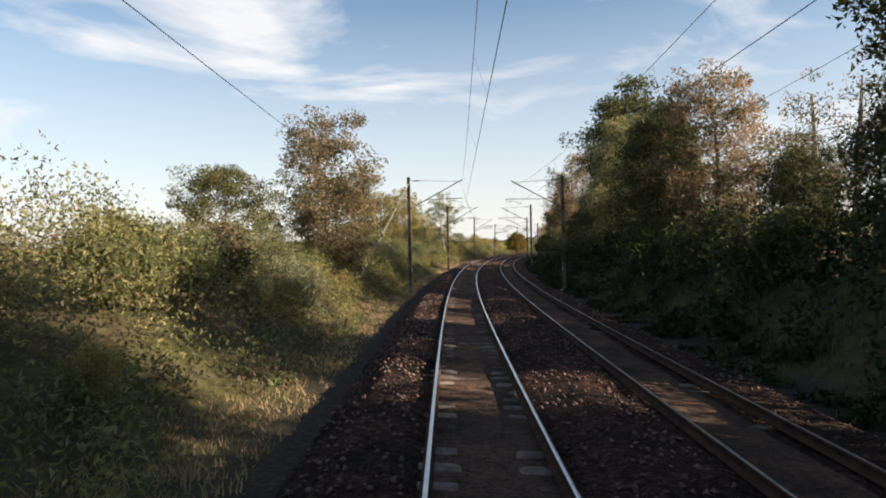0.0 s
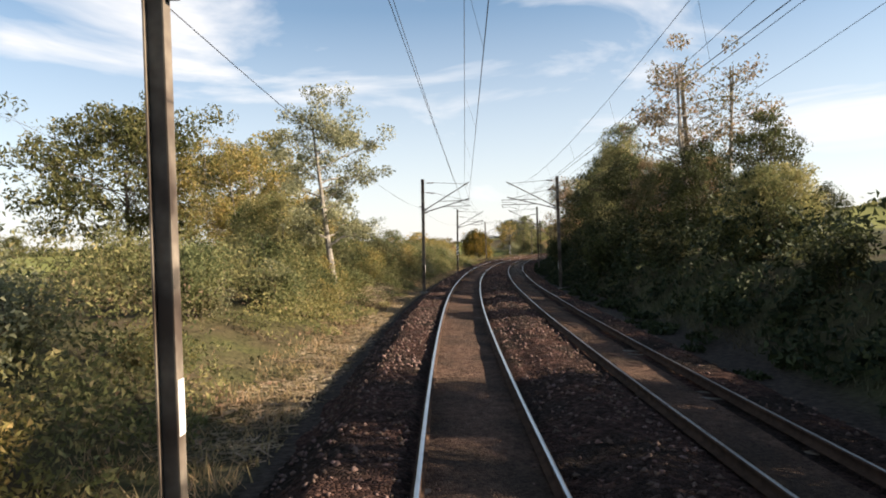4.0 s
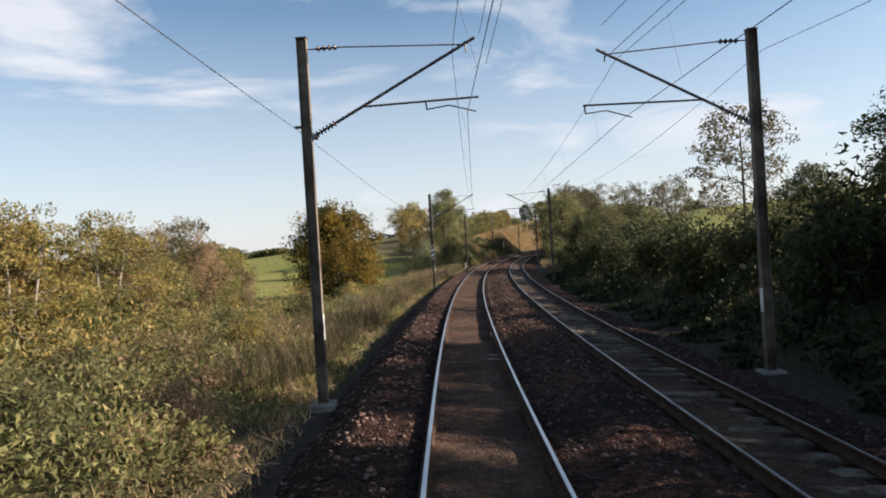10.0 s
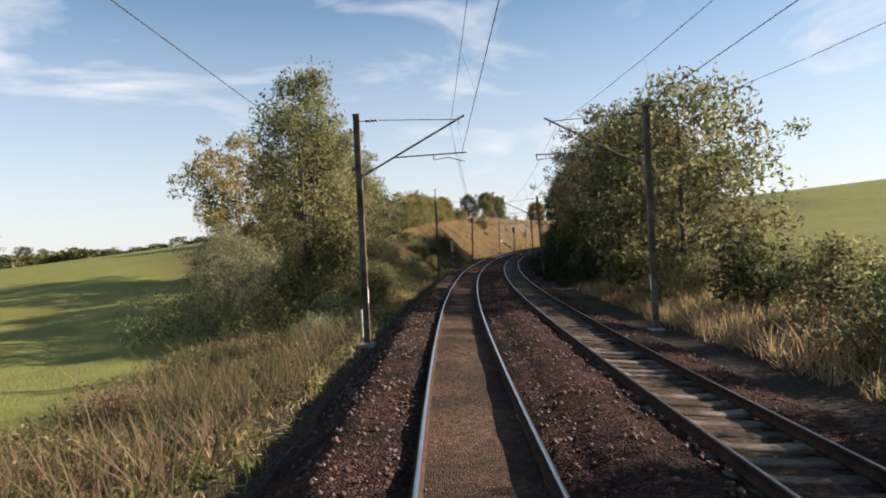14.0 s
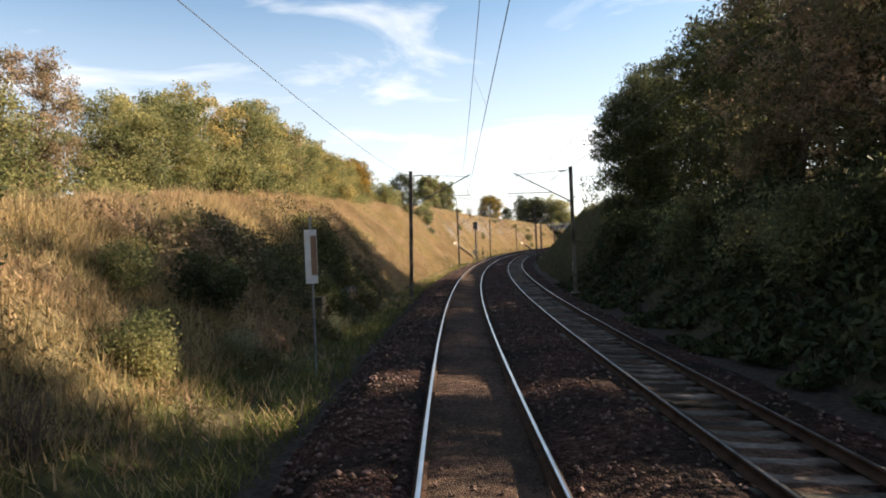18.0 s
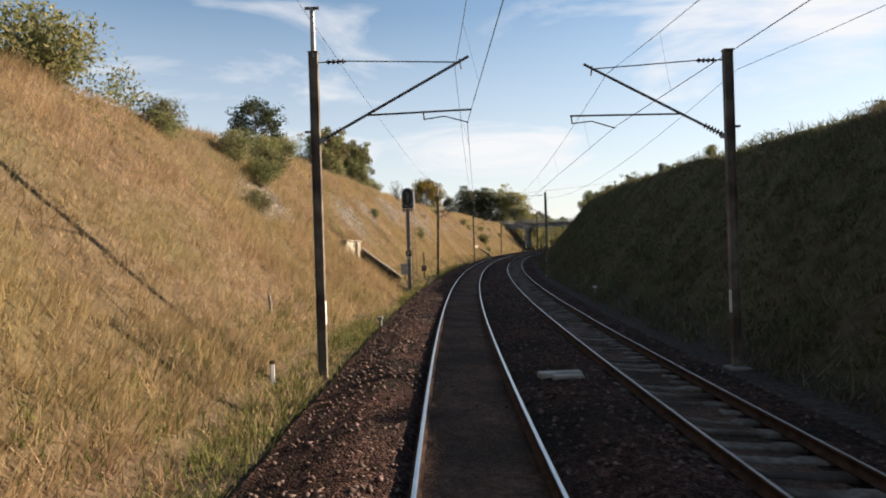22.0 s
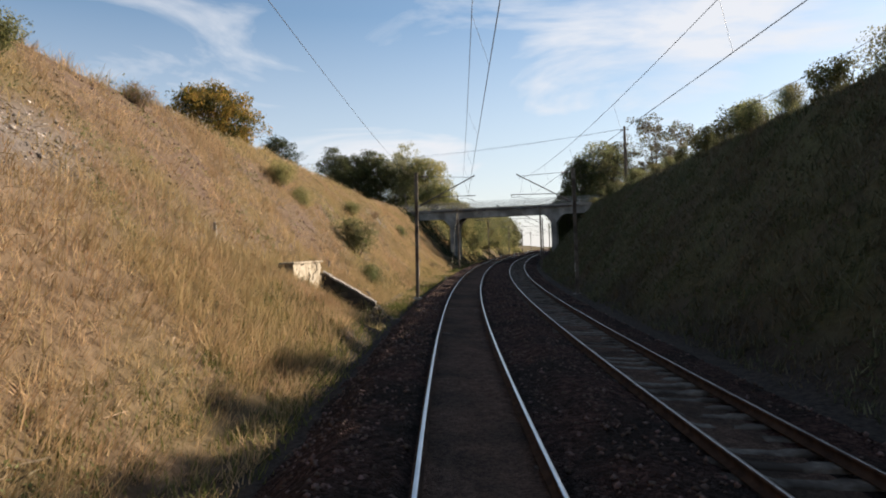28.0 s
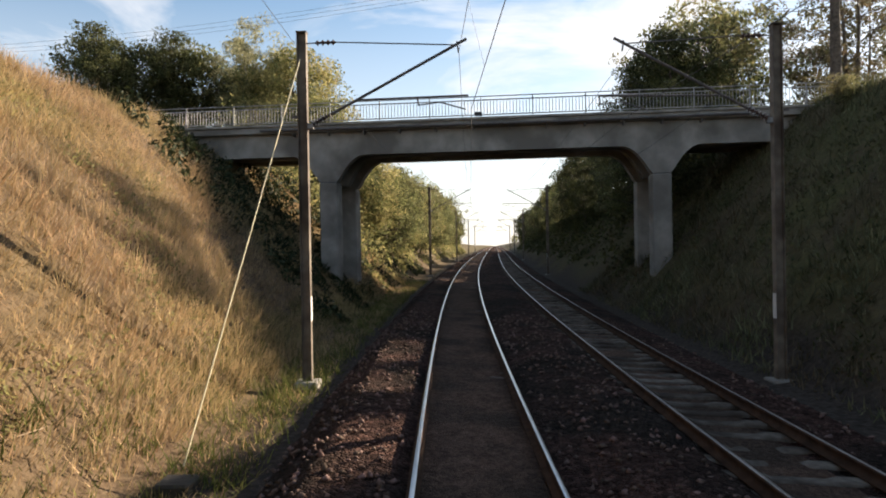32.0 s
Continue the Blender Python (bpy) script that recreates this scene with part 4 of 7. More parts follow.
def make_bush(height, width, leaf_mat, leaves, leaf_size, seed, label, spikes=10, name="bush"):
    rs = np.random.RandomState(seed)
    root = new(name)
    bm = bmesh.new()
    cents, rads = [], []
    for i in range(spikes):
        a, r = rs.uniform(0, 6.283), width * 0.5 * rs.uniform(0.1, 0.9)
        q = np.array([math.cos(a) * r, math.sin(a) * r, height * (1 - 0.55 * (r / (width * 0.5)) ** 1.6) * rs.uniform(0.75, 1.05)])
        limb(bm, (q[0] * 0.3, q[1] * 0.3, -0.2), q, 0.022, 0.006, rs, 0.2, 4)
        for f in (0.35, 0.65, 0.92):
            cents.append(np.array([q[0] * (0.3 + 0.7 * f), q[1] * (0.3 + 0.7 * f), q[2] * f]))
            rads.append(width * rs.uniform(0.13, 0.22))
    part("stem", bm, M_BARK, root)
    pts = clump_points(np.array(cents), np.array(rads), leaves, rs, 0.85)
    pts[:, 2] = np.maximum(pts[:, 2], 0.03)
    v, f = leaf_tris(pts, leaf_size, rs, 0.1)
    put("foliage", mesh_from("foliage", v, f, leaf_mat), root)
    tagged(root, label, "bush", "lineside bushes")
    return root


used = set()


def plant(proto, s, lat, scale=1.0, turn=0.0, sink=0.05, tall=1.0):
    z = float(ground_z(s, lat)) - sink
    m = Matrix.Translation(Vector(spot(s, lat, z))) @ Matrix.Rotation(turn, 4, "Z")
    size = Vector((scale, scale, scale * tall))
    if proto.name not in used:
        used.add(proto.name)
        proto.matrix_basis = m @ Matrix.Diagonal((*size, 1))
        return proto
    return copy_thing(proto, m @ Matrix.Diagonal([a / b for a, b in zip(size, proto.scale)] + [1]))


T = {
    "oak": make_tree(12, 15, "broad", M_LEAF_OAK, 20000, 0.17, 1, bare=0.22, clumps=130, clump_r=1.35, label="broad dark green oak with a rounded open crown"),
    "autumn": make_tree(10, 6.0, "round", M_LEAF_BROWN, 20000, 0.09, 2, bare=0.12, clumps=110, clump_r=0.8, label="autumn tree with browning orange and green leaves"),
    "poplar": make_tree(12, 6.5, "tall", M_LEAF_SILVER, 15000, 0.09, 3, M_PALEBARK, bare=0.30, clumps=90, clump_r=0.7, fill=0.35, label="tall slender tree with pale trunk and silvery leaves"),
    "willow": make_tree(11, 7.0, "tall", M_LEAF_WILLOW, 27000, 0.085, 4, bare=0.04, clumps=130, clump_r=0.9, stems=3, label="bushy willow with yellowing olive leaves to the ground"),
    "yellow": make_tree(11, 8.0, "round", M_LEAF_YELLOW, 11000, 0.13, 5, M_PALEBARK, bare=0.2, clumps=120, clump_r=0.9, stems=2, fill=0.7, label="tall tree with thin yellow autumn leaves"),
    "orange": make_tree(8.8, 9.4, "broad", M_LEAF_ORANGE, 30000, 0.13, 6, bare=0.0, clumps=220, clump_r=1.05, label="round autumn tree with orange and green leaves"),
    "dark": make_tree(10, 7.0, "round", M_LEAF_DARK, 18000, 0.115, 7, bare=0.03, clumps=110, clump_r=1.0, label="dense dark green broadleaf tree"),
    "darktall": make_tree(12, 7.5, "tall", M_LEAF_DARK, 19000, 0.12, 8, bare=0.08, clumps=120, clump_r=0.95, stems=2, label="tall dense dark green tree"),
    "green": make_tree(9, 7.5, "round", M_LEAF_GREEN, 12000, 0.13, 9, bare=0.02, clumps=130, clump_r=1.0, label="full green tree with leaves to the ground"),
    "thin": make_tree(10, 5.5, "tall", M_LEAF_BROWN, 2200, 0.09, 10, M_PALEBARK, bare=0.25, clumps=90, clump_r=0.7, stems=2, fill=0, label="nearly bare thin tree with few brown leaves"),
    "airy": make_tree(11, 7.5, "broad", M_LEAF_ASH, 5200, 0.115, 11, bare=0.35, clumps=110, clump_r=0.65, stems=2, fill=0.45, label="tall airy tree with sparse dark leaves"),
    "ash": make_tree(11, 8.6, "broad", M_LEAF_ASH, 8000, 0.115, 16, bare=0.3, clumps=85, clump_r=0.75, stems=2, fill=0.35, label="tall ash with a rounded crown of clustered dull leaves"),
    "conifer": make_tree(5.8, 4.8, "round", M_LEAF_IVY_SHADE, 11000, 0.10, 12, bare=0.05, clumps=130, clump_r=0.6, label="small dark evergreen tree"),
    "ball": make_tree(4.4, 4.6, "round", M_LEAF_GREEN, 24000, 0.085, 13, bare=0.04, clumps=130, clump_r=0.55, label="small round tree with dense grey-green leaves"),
    "grey": make_tree(9, 6.6, "round", M_LEAF_SILVER, 22000, 0.078, 15, bare=0.02, clumps=120, clump_r=0.9, stems=2, label="bushy tree with pale grey-green leaves to the ground"),
    "olive": make_tree(7, 6.5, "round", M_LEAF_OLIVE, 22000, 0.09, 14, bare=0.02, clumps=110, clump_r=0.85, stems=2, label="olive green scrub tree with some yellow leaves"),
}
B = {
    "bramble": make_bush(1.7, 3.6, M_LEAF_OLIVE, 5270, 0.061, 21, "wide bramble bush with olive and brown leaves", 14),
    "green": make_bush(2.2, 3.2, M_LEAF_GREEN, 5270, 0.061, 22, "dense green leafy lineside bush", 14),
    "dark": make_bush(2.4, 3.4, M_LEAF_DARK, 2600, 0.10, 23, "dense dark green bush in shade", 12),
    "yellow": make_bush(1.9, 3.0, M_LEAF_YELLOW, 4650, 0.057, 24, "yellowing leafy bush on the bank", 14),
    "brown": make_bush(1.5, 2.8, M_LEAF_BROWN, 3720, 0.053, 25, "low brown withered bush", 14),
    "silver": make_bush(1.8, 3.0, M_LEAF_SILVER, 3720, 0.057, 26, "pale silvery bush with seed heads", 14),
    "twig": make_bush(2.4, 2.6, M_LEAF_BROWN, 160, 0.05, 27, "leafless twiggy shrub on the slope", 46),
}
R = random.Random(42)


def row(kinds, s0, s1, step, lat0, lat1, sc0, sc1, fam=B, tall=1.0):
    s = s0
    while s < s1:
        kind, at_s, at_lat, size = R.choice(kinds), s + R.uniform(-0.4, 0.4) * step, R.uniform(lat0, lat1), R.uniform(sc0, sc1)
        if 80 < at_s < 97 and at_lat > 0:      # the low stretch of the wood's edge
            size *= 0.6
        plant(fam[kind], at_s, at_lat, size, R.uniform(0, 6.28), tall=tall * R.uniform(0.9, 1.12))
        s += step * R.uniform(0.8, 1.2)


# trees that stand out, in the order in which the line passes them
HERO = [
    ("oak", 110, -47, 1.30), ("green", 112, -40, 0.8), ("oak", 129, -34, 1.32), ("autumn", 38.5, -7.6, 1.02),
    ("poplar", 100.2, -6.2, 0.88), ("yellow", 112, -15, 0.85), ("olive", 104, -10.5, 0.7), ("olive", 108, -12.5, 0.7),
    ("yellow", 131, -20, 1.22), ("yellow", 134.5, -17.5, 0.6), ("yellow", 127, -24, 1.12), ("yellow", 130.5, -15.0, 0.72), ("oak", 208, -44, 0.98), ("oak", 163.7, -21, 0.60), ("olive", 178, -16, 0.62), ("green", 184, -20, 0.75), ("yellow", 185, -15.5, 0.55), ("yellow", 188.5, -16.5, 0.6), ("autumn", 191, -15.0, 0.56), ("orange", 193, -17, 0.6), ("autumn", 195.5, -13.4, 0.52), ("yellow", 198.5, -14.6, 0.48), ("autumn", 201.5, -13.2, 0.6), ("olive", 205, -14.6, 0.62), ("yellow", 180, -13, 0.45), ("yellow", 186.5, -13.0, 0.46), ("yellow", 190, -13.2, 0.50), ("yellow", 193.6, -12.6, 0.48), ("olive", 198, -13.4, 0.58), ("yellow", 203.5, -13.8, 0.46), ("yellow", 208, -14.6, 0.46),
    ("orange", 225.7, -11.6, 0.90), ("autumn", 216, -16.5, 0.42), ("autumn", 213, -18, 0.45), ("orange", 233.5, -13.5, 0.7), ("olive", 229, -14.5, 0.5),
    ("willow", 271, -7.6, 1.1), ("willow", 273.5, -7.0, 0.82), ("grey", 266.5, -9.6, 0.56), ("olive", 277, -9, 0.9), ("grey", 286, -9.2, 0.78), ("grey", 281.5, -9.4, 0.82), ("olive", 293, -10.5, 0.8), ("yellow", 283, -15, 0.95),
    ("poplar", 288.5, -9.8, 1.0), ("willow", 287, -7.5, 0.8), ("olive", 300, -12.5, 0.6), ("airy", 306, -13.5, 0.66), ("olive", 309.5, -14, 0.98), ("olive", 313.5, -12.6, 0.72), ("willow", 315, -15.5, 0.62), ("olive", 318.5, -13.4, 0.72), ("yellow", 316, -12.6, 0.48), ("olive", 323, -13.4, 0.6), ("oak", 327, -27, 0.66), ("autumn", 326.5, -13.6, 0.5), ("willow", 296, -11, 0.55), ("oak", 345, -31, 0.55),
    ("olive", 342, -12.0, 0.74), ("yellow", 345.5, -12.4, 0.54), ("olive", 349, -12.8, 0.76), ("autumn", 352, -13.0, 0.54), ("olive", 355.5, -13.0, 0.72), ("yellow", 359, -13.4, 0.5), ("olive", 362, -13.6, 0.7), ("orange", 366, -14.4, 0.52), ("olive", 369, -14.2, 0.66), ("yellow", 372.5, -14.3, 0.48), ("olive", 376, -14.5, 0.66), ("orange", 380, -14.8, 0.58), ("autumn", 384, -14.8, 0.54), ("green", 346, -19, 0.7), ("olive", 389, -15, 0.44), ("olive", 396, -15.5, 0.32), ("olive", 331, -13.2, 0.6), ("olive", 334.5, -12.8, 0.72), ("yellow", 338, -13.2, 0.52),
    ("conifer", 433.7, -20.6, 1.22), ("ball", 464.5, -23.4, 1.62), ("ball", 468.5, -20.6, 1.45), ("dark", 446, -22, 0.4), ("orange", 532, -25.0, 1.0), ("conifer", 538, -20.5, 0.95),
    ("darktall", 594, -33, 1.18), ("dark", 595, -29, 1.25), ("green", 597, -25, 1.42), ("darktall", 594, -26, 1.10), ("poplar", 593, -18.5, 1.2), ("olive", 592, -14.5, 1.6), ("green", 596, -18, 1.3), ("olive", 586, -11.5, 1.05), ("dark", 604, -37, 1.1), ("green", 588, -12.0, 0.85), ("dark", 600, -22, 1.2), ("darktall", 590, -30, 0.95),
    ("dark", 580, 13.0, 0.95), ("green", 584, 16.5, 1.22), ("dark", 582, 11.3, 0.75), ("dark", 587, 19, 1.1), ("ash", 581, 25.0, 1.30), ("ash", 590, 30, 1.25), ("dark", 586, 13.5, 0.95), ("darktall", 588, 18, 0.75),
    ("darktall", 35, 10.9, 0.70), ("autumn", 33.0, 12.6, 0.95), ("thin", 22, 13.0, 0.72), ("thin", 27, 14.5, 0.78), ("thin", 17, 12.5, 0.62), ("dark", 24, 12.0, 0.42), ("thin", 12, 13, 1.1), ("darktall", 5.5, 12.0, 0.80), ("darktall", 2, 12.5, 1.1), ("dark", -3, 12, 1.2), ("dark", -15, 12, 1.2), ("darktall", -21, 12.5, 1.1), ("dark", -6, 15, 1.25), ("dark", 4, 15.5, 1.2), ("darktall", -10, 13, 1.0), ("dark", 18, 11.5, 0.45), ("willow", 41, 11.2, 0.78), ("dark", 38.2, 11.4, 0.85), ("willow", 46.5, 10.9, 0.85), ("autumn", 48.5, 14.8, 0.9), ("darktall", 53, 13.4, 1.18), ("darktall", 60, 14.2, 1.16), ("dark", 57, 11.4, 0.62), ("dark", 64, 13.5, 0.7),
    ("autumn", 75.7, 12.0, 1.10), ("dark", 78, 12, 0.42), ("dark", 70, 12.5, 0.45), ("olive", 92, 11.2, 0.5), ("dark", 66, 11, 0.42),
    ("willow", 122.2, 12.0, 0.92), ("thin", 104.6, 12.0, 1.2), ("thin", 108, 13.4, 1.28), ("thin", 106, 14.8, 1.2), ("airy", 119, 16, 0.72), ("autumn", 113, 12.6, 0.62), ("airy", 132, 15, 0.8), ("dark", 127, 12.6, 0.92), ("dark", 116, 11.5, 0.7), ("dark", 110, 12.5, 0.55), ("dark", 103.5, 12.5, 0.58), ("dark", 97, 12.8, 0.38),
    ("dark", 132.5, 12.2, 0.86), ("autumn", 145, 10.2, 0.88), ("dark", 140, 11, 0.72), ("darktall", 137, 14, 0.8), ("dark", 148, 11.5, 0.62), ("thin", 160, 12, 0.92), ("dark", 165, 12.5, 0.7), ("dark", 155, 12, 0.62), ("dark", 171, 12, 0.62), ("darktall", 178, 12.8, 0.55), ("airy", 198.7, 11.4, 0.66), ("dark", 182, 13.2, 0.54), ("darktall", 174.5, 13.4, 0.64), ("dark", 168, 15, 0.75), ("dark", 187, 11.8, 0.5),
    ("airy", 240, 13.2, 0.76), ("airy", 243, 16.5, 0.72), ("airy", 247, 21.5, 0.72), ("airy", 236, 18.5, 0.62), ("olive", 241, 11.8, 0.84), ("green", 235, 12.5, 0.66), ("dark", 239, 10.6, 0.5), ("green", 247, 11.8, 0.52),
    ("green", 269, 10.2, 1.06), ("dark", 274, 9.8, 0.95), ("green", 279, 12, 0.95), ("oak", 330, 78, 0.55),
    ("airy", 291, 11.5, 1.12), ("green", 294, 11, 0.5), ("green", 300, 11, 0.55), ("airy", 296, 12.8, 1.02), ("airy", 299, 13, 1.05), ("darktall", 304, 12, 0.55), ("airy", 305.5, 11.8, 0.70), ("airy", 313.5, 11.5, 0.70), ("thin", 309, 13, 0.72), ("darktall", 311, 13.5, 0.62), ("dark", 319, 12.5, 0.65), ("autumn", 318, 11.6, 0.82), ("thin", 323, 12.5, 0.9), ("darktall", 325, 13.5, 0.6), ("autumn", 331, 12.3, 0.98), ("autumn", 325.5, 12.8, 0.92), ("dark", 333, 13.5, 0.9), ("darktall", 337, 13.5, 0.78), ("dark", 343, 13.5, 0.92), ("darktall", 350, 13, 0.80), ("dark", 350.5, 11.2, 0.92), ("darktall", 355, 12.6, 0.85), ("darktall", 359.2, 14.0, 0.88), ("dark", 287, 10.5, 0.5), ("dark", 290, 10.8, 0.44), ("dark", 294, 10.5, 0.44), ("dark", 298, 11.0, 0.44), ("dark", 302.5, 11.2, 0.44), ("dark", 284, 11.0, 0.5),
]
for k, s, lat, sc in HERO:
    plant(T[k], s, lat, sc, R.uniform(0, 6.28), tall=1.26 if k == "ball" else 1.0)
# scrub along the banks: single bushes ...
row(["bramble", "green", "brown", "bramble", "yellow"], -8, 200, 9.0, -6.6, -5.6, 0.55, 0.85)
row(["bramble", "green", "yellow", "silver", "green", "dark"], -8, 100, 4.4, -9.0, -7.4, 0.8, 1.1)
row(["bramble", "green", "yellow", "green", "silver"], 100, 180, 3.2, -9.0, -7.0, 1.15, 1.6)
row(["green", "bramble", "yellow", "silver"], -10, 176, 7.5, -12.5, -10.2, 1.0, 1.35)
row(["silver", "bramble", "brown", "green"], -8, 28, 4.0, -11, -9, 1.15, 1.5)
row(["bramble", "brown", "silver", "green"], 180, 214, 4.5, -9.5, -7.6, 0.6, 0.85)
row(["brown", "bramble", "brown", "silver"], 214, 266, 3.0, -8.5, -5.4, 0.40, 0.68)
row(["green", "silver", "bramble"], 264, 304, 4.2, -9.5, -7.5, 0.9, 1.2)
row(["silver", "green", "bramble", "green"], 268, 284, 3.4, -6.4, -5.2, 0.8, 1.15)
row(["brown", "bramble", "green"], 300, 345, 6.5, -9.5, -6.5, 0.45, 0.8)
row(["green", "yellow", "bramble"], 303, 396, 4.0, -15.5, -12.0, 1.0, 1.6)
for s, lat, sc, k in ((461, -12.5, 1.2, "twig"), (452, -13.4, 0.8, "bramble"), (512.8, -7.2, 1.10, "green"), (509.6, -5.5, 0.58, "green"), (510.5, -9.6, 0.7, "bramble"), (508.5, -10.6, 0.8, "bramble"), (523, -9.6, 0.6, "bramble"), (470, -10.5, 0.5, "brown"), (488, -11.8, 0.6, "bramble"), (432, -9.0, 0.45, "green"), (404, -10.0, 0.8, "bramble"), (408, -10.6, 0.85, "green"), (400, -8.6, 0.5, "green"), (541, -8.6, 0.7, "bramble"), (541, -5.4, 0.45, "brown"), (451, -7.6, 0.5, "green"), (455, -8.4, 0.45, "bramble"), (404, -11.0, 0.8, "green"), (410, -11.8, 0.9, "bramble"), (497, -12.5, 0.6, "brown"), (535, -10, 0.45, "brown"), (417, -12.5, 0.8, "bramble"), (398, -11.5, 0.8, "green")):
    plant(B[k], s, lat, sc, R.uniform(0, 6.28))
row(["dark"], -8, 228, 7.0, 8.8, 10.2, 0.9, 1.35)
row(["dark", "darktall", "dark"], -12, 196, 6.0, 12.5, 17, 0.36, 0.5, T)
row(["green", "bramble", "silver", "green"], 228, 258, 3.2, 8.8, 11.5, 0.8, 1.3)
row(["green", "dark", "green"], 198, 232, 3.0, 12.5, 14.5, 0.8, 1.1)
for s, lat, sc in ((24.0, -6.1, 0.95), (26.2, -6.9, 1.1), (134.0, -5.4, 0.8), (136.5, -6.2, 0.9)):
    plant(B["silver"], s, lat, sc, s)
plant(B["silver"], 329.3, -4.6, 0.42, 0.4)
plant(B["silver"], 331.0, -4.7, 0.36, 2.4)
plant(B["green"], 92.5, -6.4, 0.9, 0.3)
plant(B["dark"], 313.0, -6.4, 0.80, 0.3)
plant(B["green"], 313.6, -6.9, 0.85, 1.3)
plant(B["dark"], 322.5, -6.6, 0.7, 2.3)
plant(B["bramble"], 96.0, -6.8, 1.05, 1.3)
plant(B["yellow"], 100.0, -7.0, 0.95, 2.3)
plant(B["bramble"], 104.0, -6.2, 0.8, 0.9)
plant(B["yellow"], 214.5, -8.2, 0.9, 1.0)
plant(B["green"], 217.5, -8.8, 0.8, 2.0)
row(["dark", "green"], 262, 352, 5.0, 9.0, 11.0, 0.9, 1.4)
row(["airy", "thin"], 286, 318, 6.5, 15, 18, 0.55, 0.65, T)
row(["darktall", "dark"], 328, 352, 5.5, 14.5, 18, 0.7, 0.8, T)
row(["green", "dark"], 390, 480, 10, 14.2, 16.5, 0.25, 0.5)
row(["green", "dark", "green"], 478, 512, 3.0, 13.8, 16.5, 0.6, 0.95)
row(["green", "dark", "green"], 512, 562, 2.8, 13.8, 16.5, 0.42, 0.68)
row(["green", "olive", "green", "dark"], 588, 700, 7.0, -8.2, -6.9, 0.78, 1.02, T)
row(["dark", "green", "dark"], 576, 700, 8.0, 9.6, 11.5, 0.55, 0.8, T)
row(["olive", "green", "dark"], 606, 720, 14, -18, -13, 0.6, 0.9, T)
row(["dark", "olive"], 600, 720, 14, 14, 20, 0.6, 0.9, T)
row(["green", "olive", "dark"], 760, 980, 22, -60, -14, 0.6, 1.0, T)
row(["green", "olive", "dark"], 760, 980, 22, 12, 50, 0.6, 1.0, T)

# hummocks of withered scrub, dark bushes and taller trees at the edge of the wood
row(["brown", "silver", "bramble", "brown", "twig"], 291, 326, 1.5, -9.6, -4.9, 0.34, 0.66)
for s, lat, sc, k in ((314.6, -7.6, 0.95, "green"), (316.0, -8.4, 0.8, "dark"), (303.5, -6.2, 0.55, "silver"), (305.0, -5.6, 0.5, "silver"), (307.2, -6.4, 0.6, "bramble"), (181.5, 10.4, 1.35, "dark"), (184.2, 11.2, 1.45, "dark"), (187.4, 10.2, 1.25, "dark"), (190.5, 11.4, 1.4, "dark"), (194.0, 10.6, 1.2, "dark")):
    plant(B[k], s, lat, sc, s)
for k, s, lat, sc in (("olive", 232, 14.6, 0.58), ("green", 223.6, 14.0, 0.5), ("dark", 14.0, 12.6, 0.9), ("darktall", 17.0, 13.2, 0.92), ("airy", 299.5, 10.4, 0.98), ("thin", 301.6, 12.6, 0.95), ("airy", 305.2, 12.8, 0.92), ("dark", 188.6, 13.4, 0.62), ("darktall", 184.0, 14.2, 0.66)):
    plant(T[k], s, lat, sc, s)


# ... and the thicket that fills the ground between them
def thicket(name, label, mat, s0, s1, lats, n, size, seed, patch=None, clumps_per_m=1.1, over=-0.25):
    """Leaves over low clumps; lats: rows of (lat, height)."""
    rs = np.random.RandomState(seed)
    la = np.array([q[0] for q in lats])
    lo, hi = la.min(), la.max()
    nc = int((s1 - s0) * (hi - lo) * clumps_per_m)
    cs, cl = rs.uniform(s0, s1, nc), rs.uniform(lo, hi, nc)
    if patch:
        k = wobble(cs, cl, 0.22, patch) > over
        cs, cl = cs[k], cl[k]
    order = np.argsort(la)
    hh = np.interp(cl, la[order], np.array([q[1] for q in lats])[order]) * rs.uniform(0.55, 1.15, len(cs))
    hh = hh * np.clip(0.90 + 0.50 * wobble(cs, cl, 0.55, 200) + 0.2 * wobble(cs, cl, 1.3, 201), 0.5, 1.3)
    hh = np.where((cs > 80) & (cs < 97) & (cl > 10.6), hh * 0.55, hh)
    i = rs.randint(0, len(cs), n)
    rad = np.minimum(0.9, 0.35 + 0.35 * hh[i])
    d = rs.normal(size=(n, 3))
    d /= np.linalg.norm(d, axis=1)[:, None]
    r = rad * rs.uniform(0.2, 1, n) ** 0.5
    s = cs[i] + d[:, 0] * r
    l = cl[i] + d[:, 1] * r
    z = ground_z(s, l) + np.abs(hh[i] * (0.62 + 0.38 * d[:, 2]) * rs.uniform(0.55, 1.0, n) ** 0.6)
    v, f = leaf_tris(spot(s, l, z), size, rs, 0.1)
    tagged(put(name, mesh_from(name, v, f, mat)), label, "undergrowth", kind="stuff")


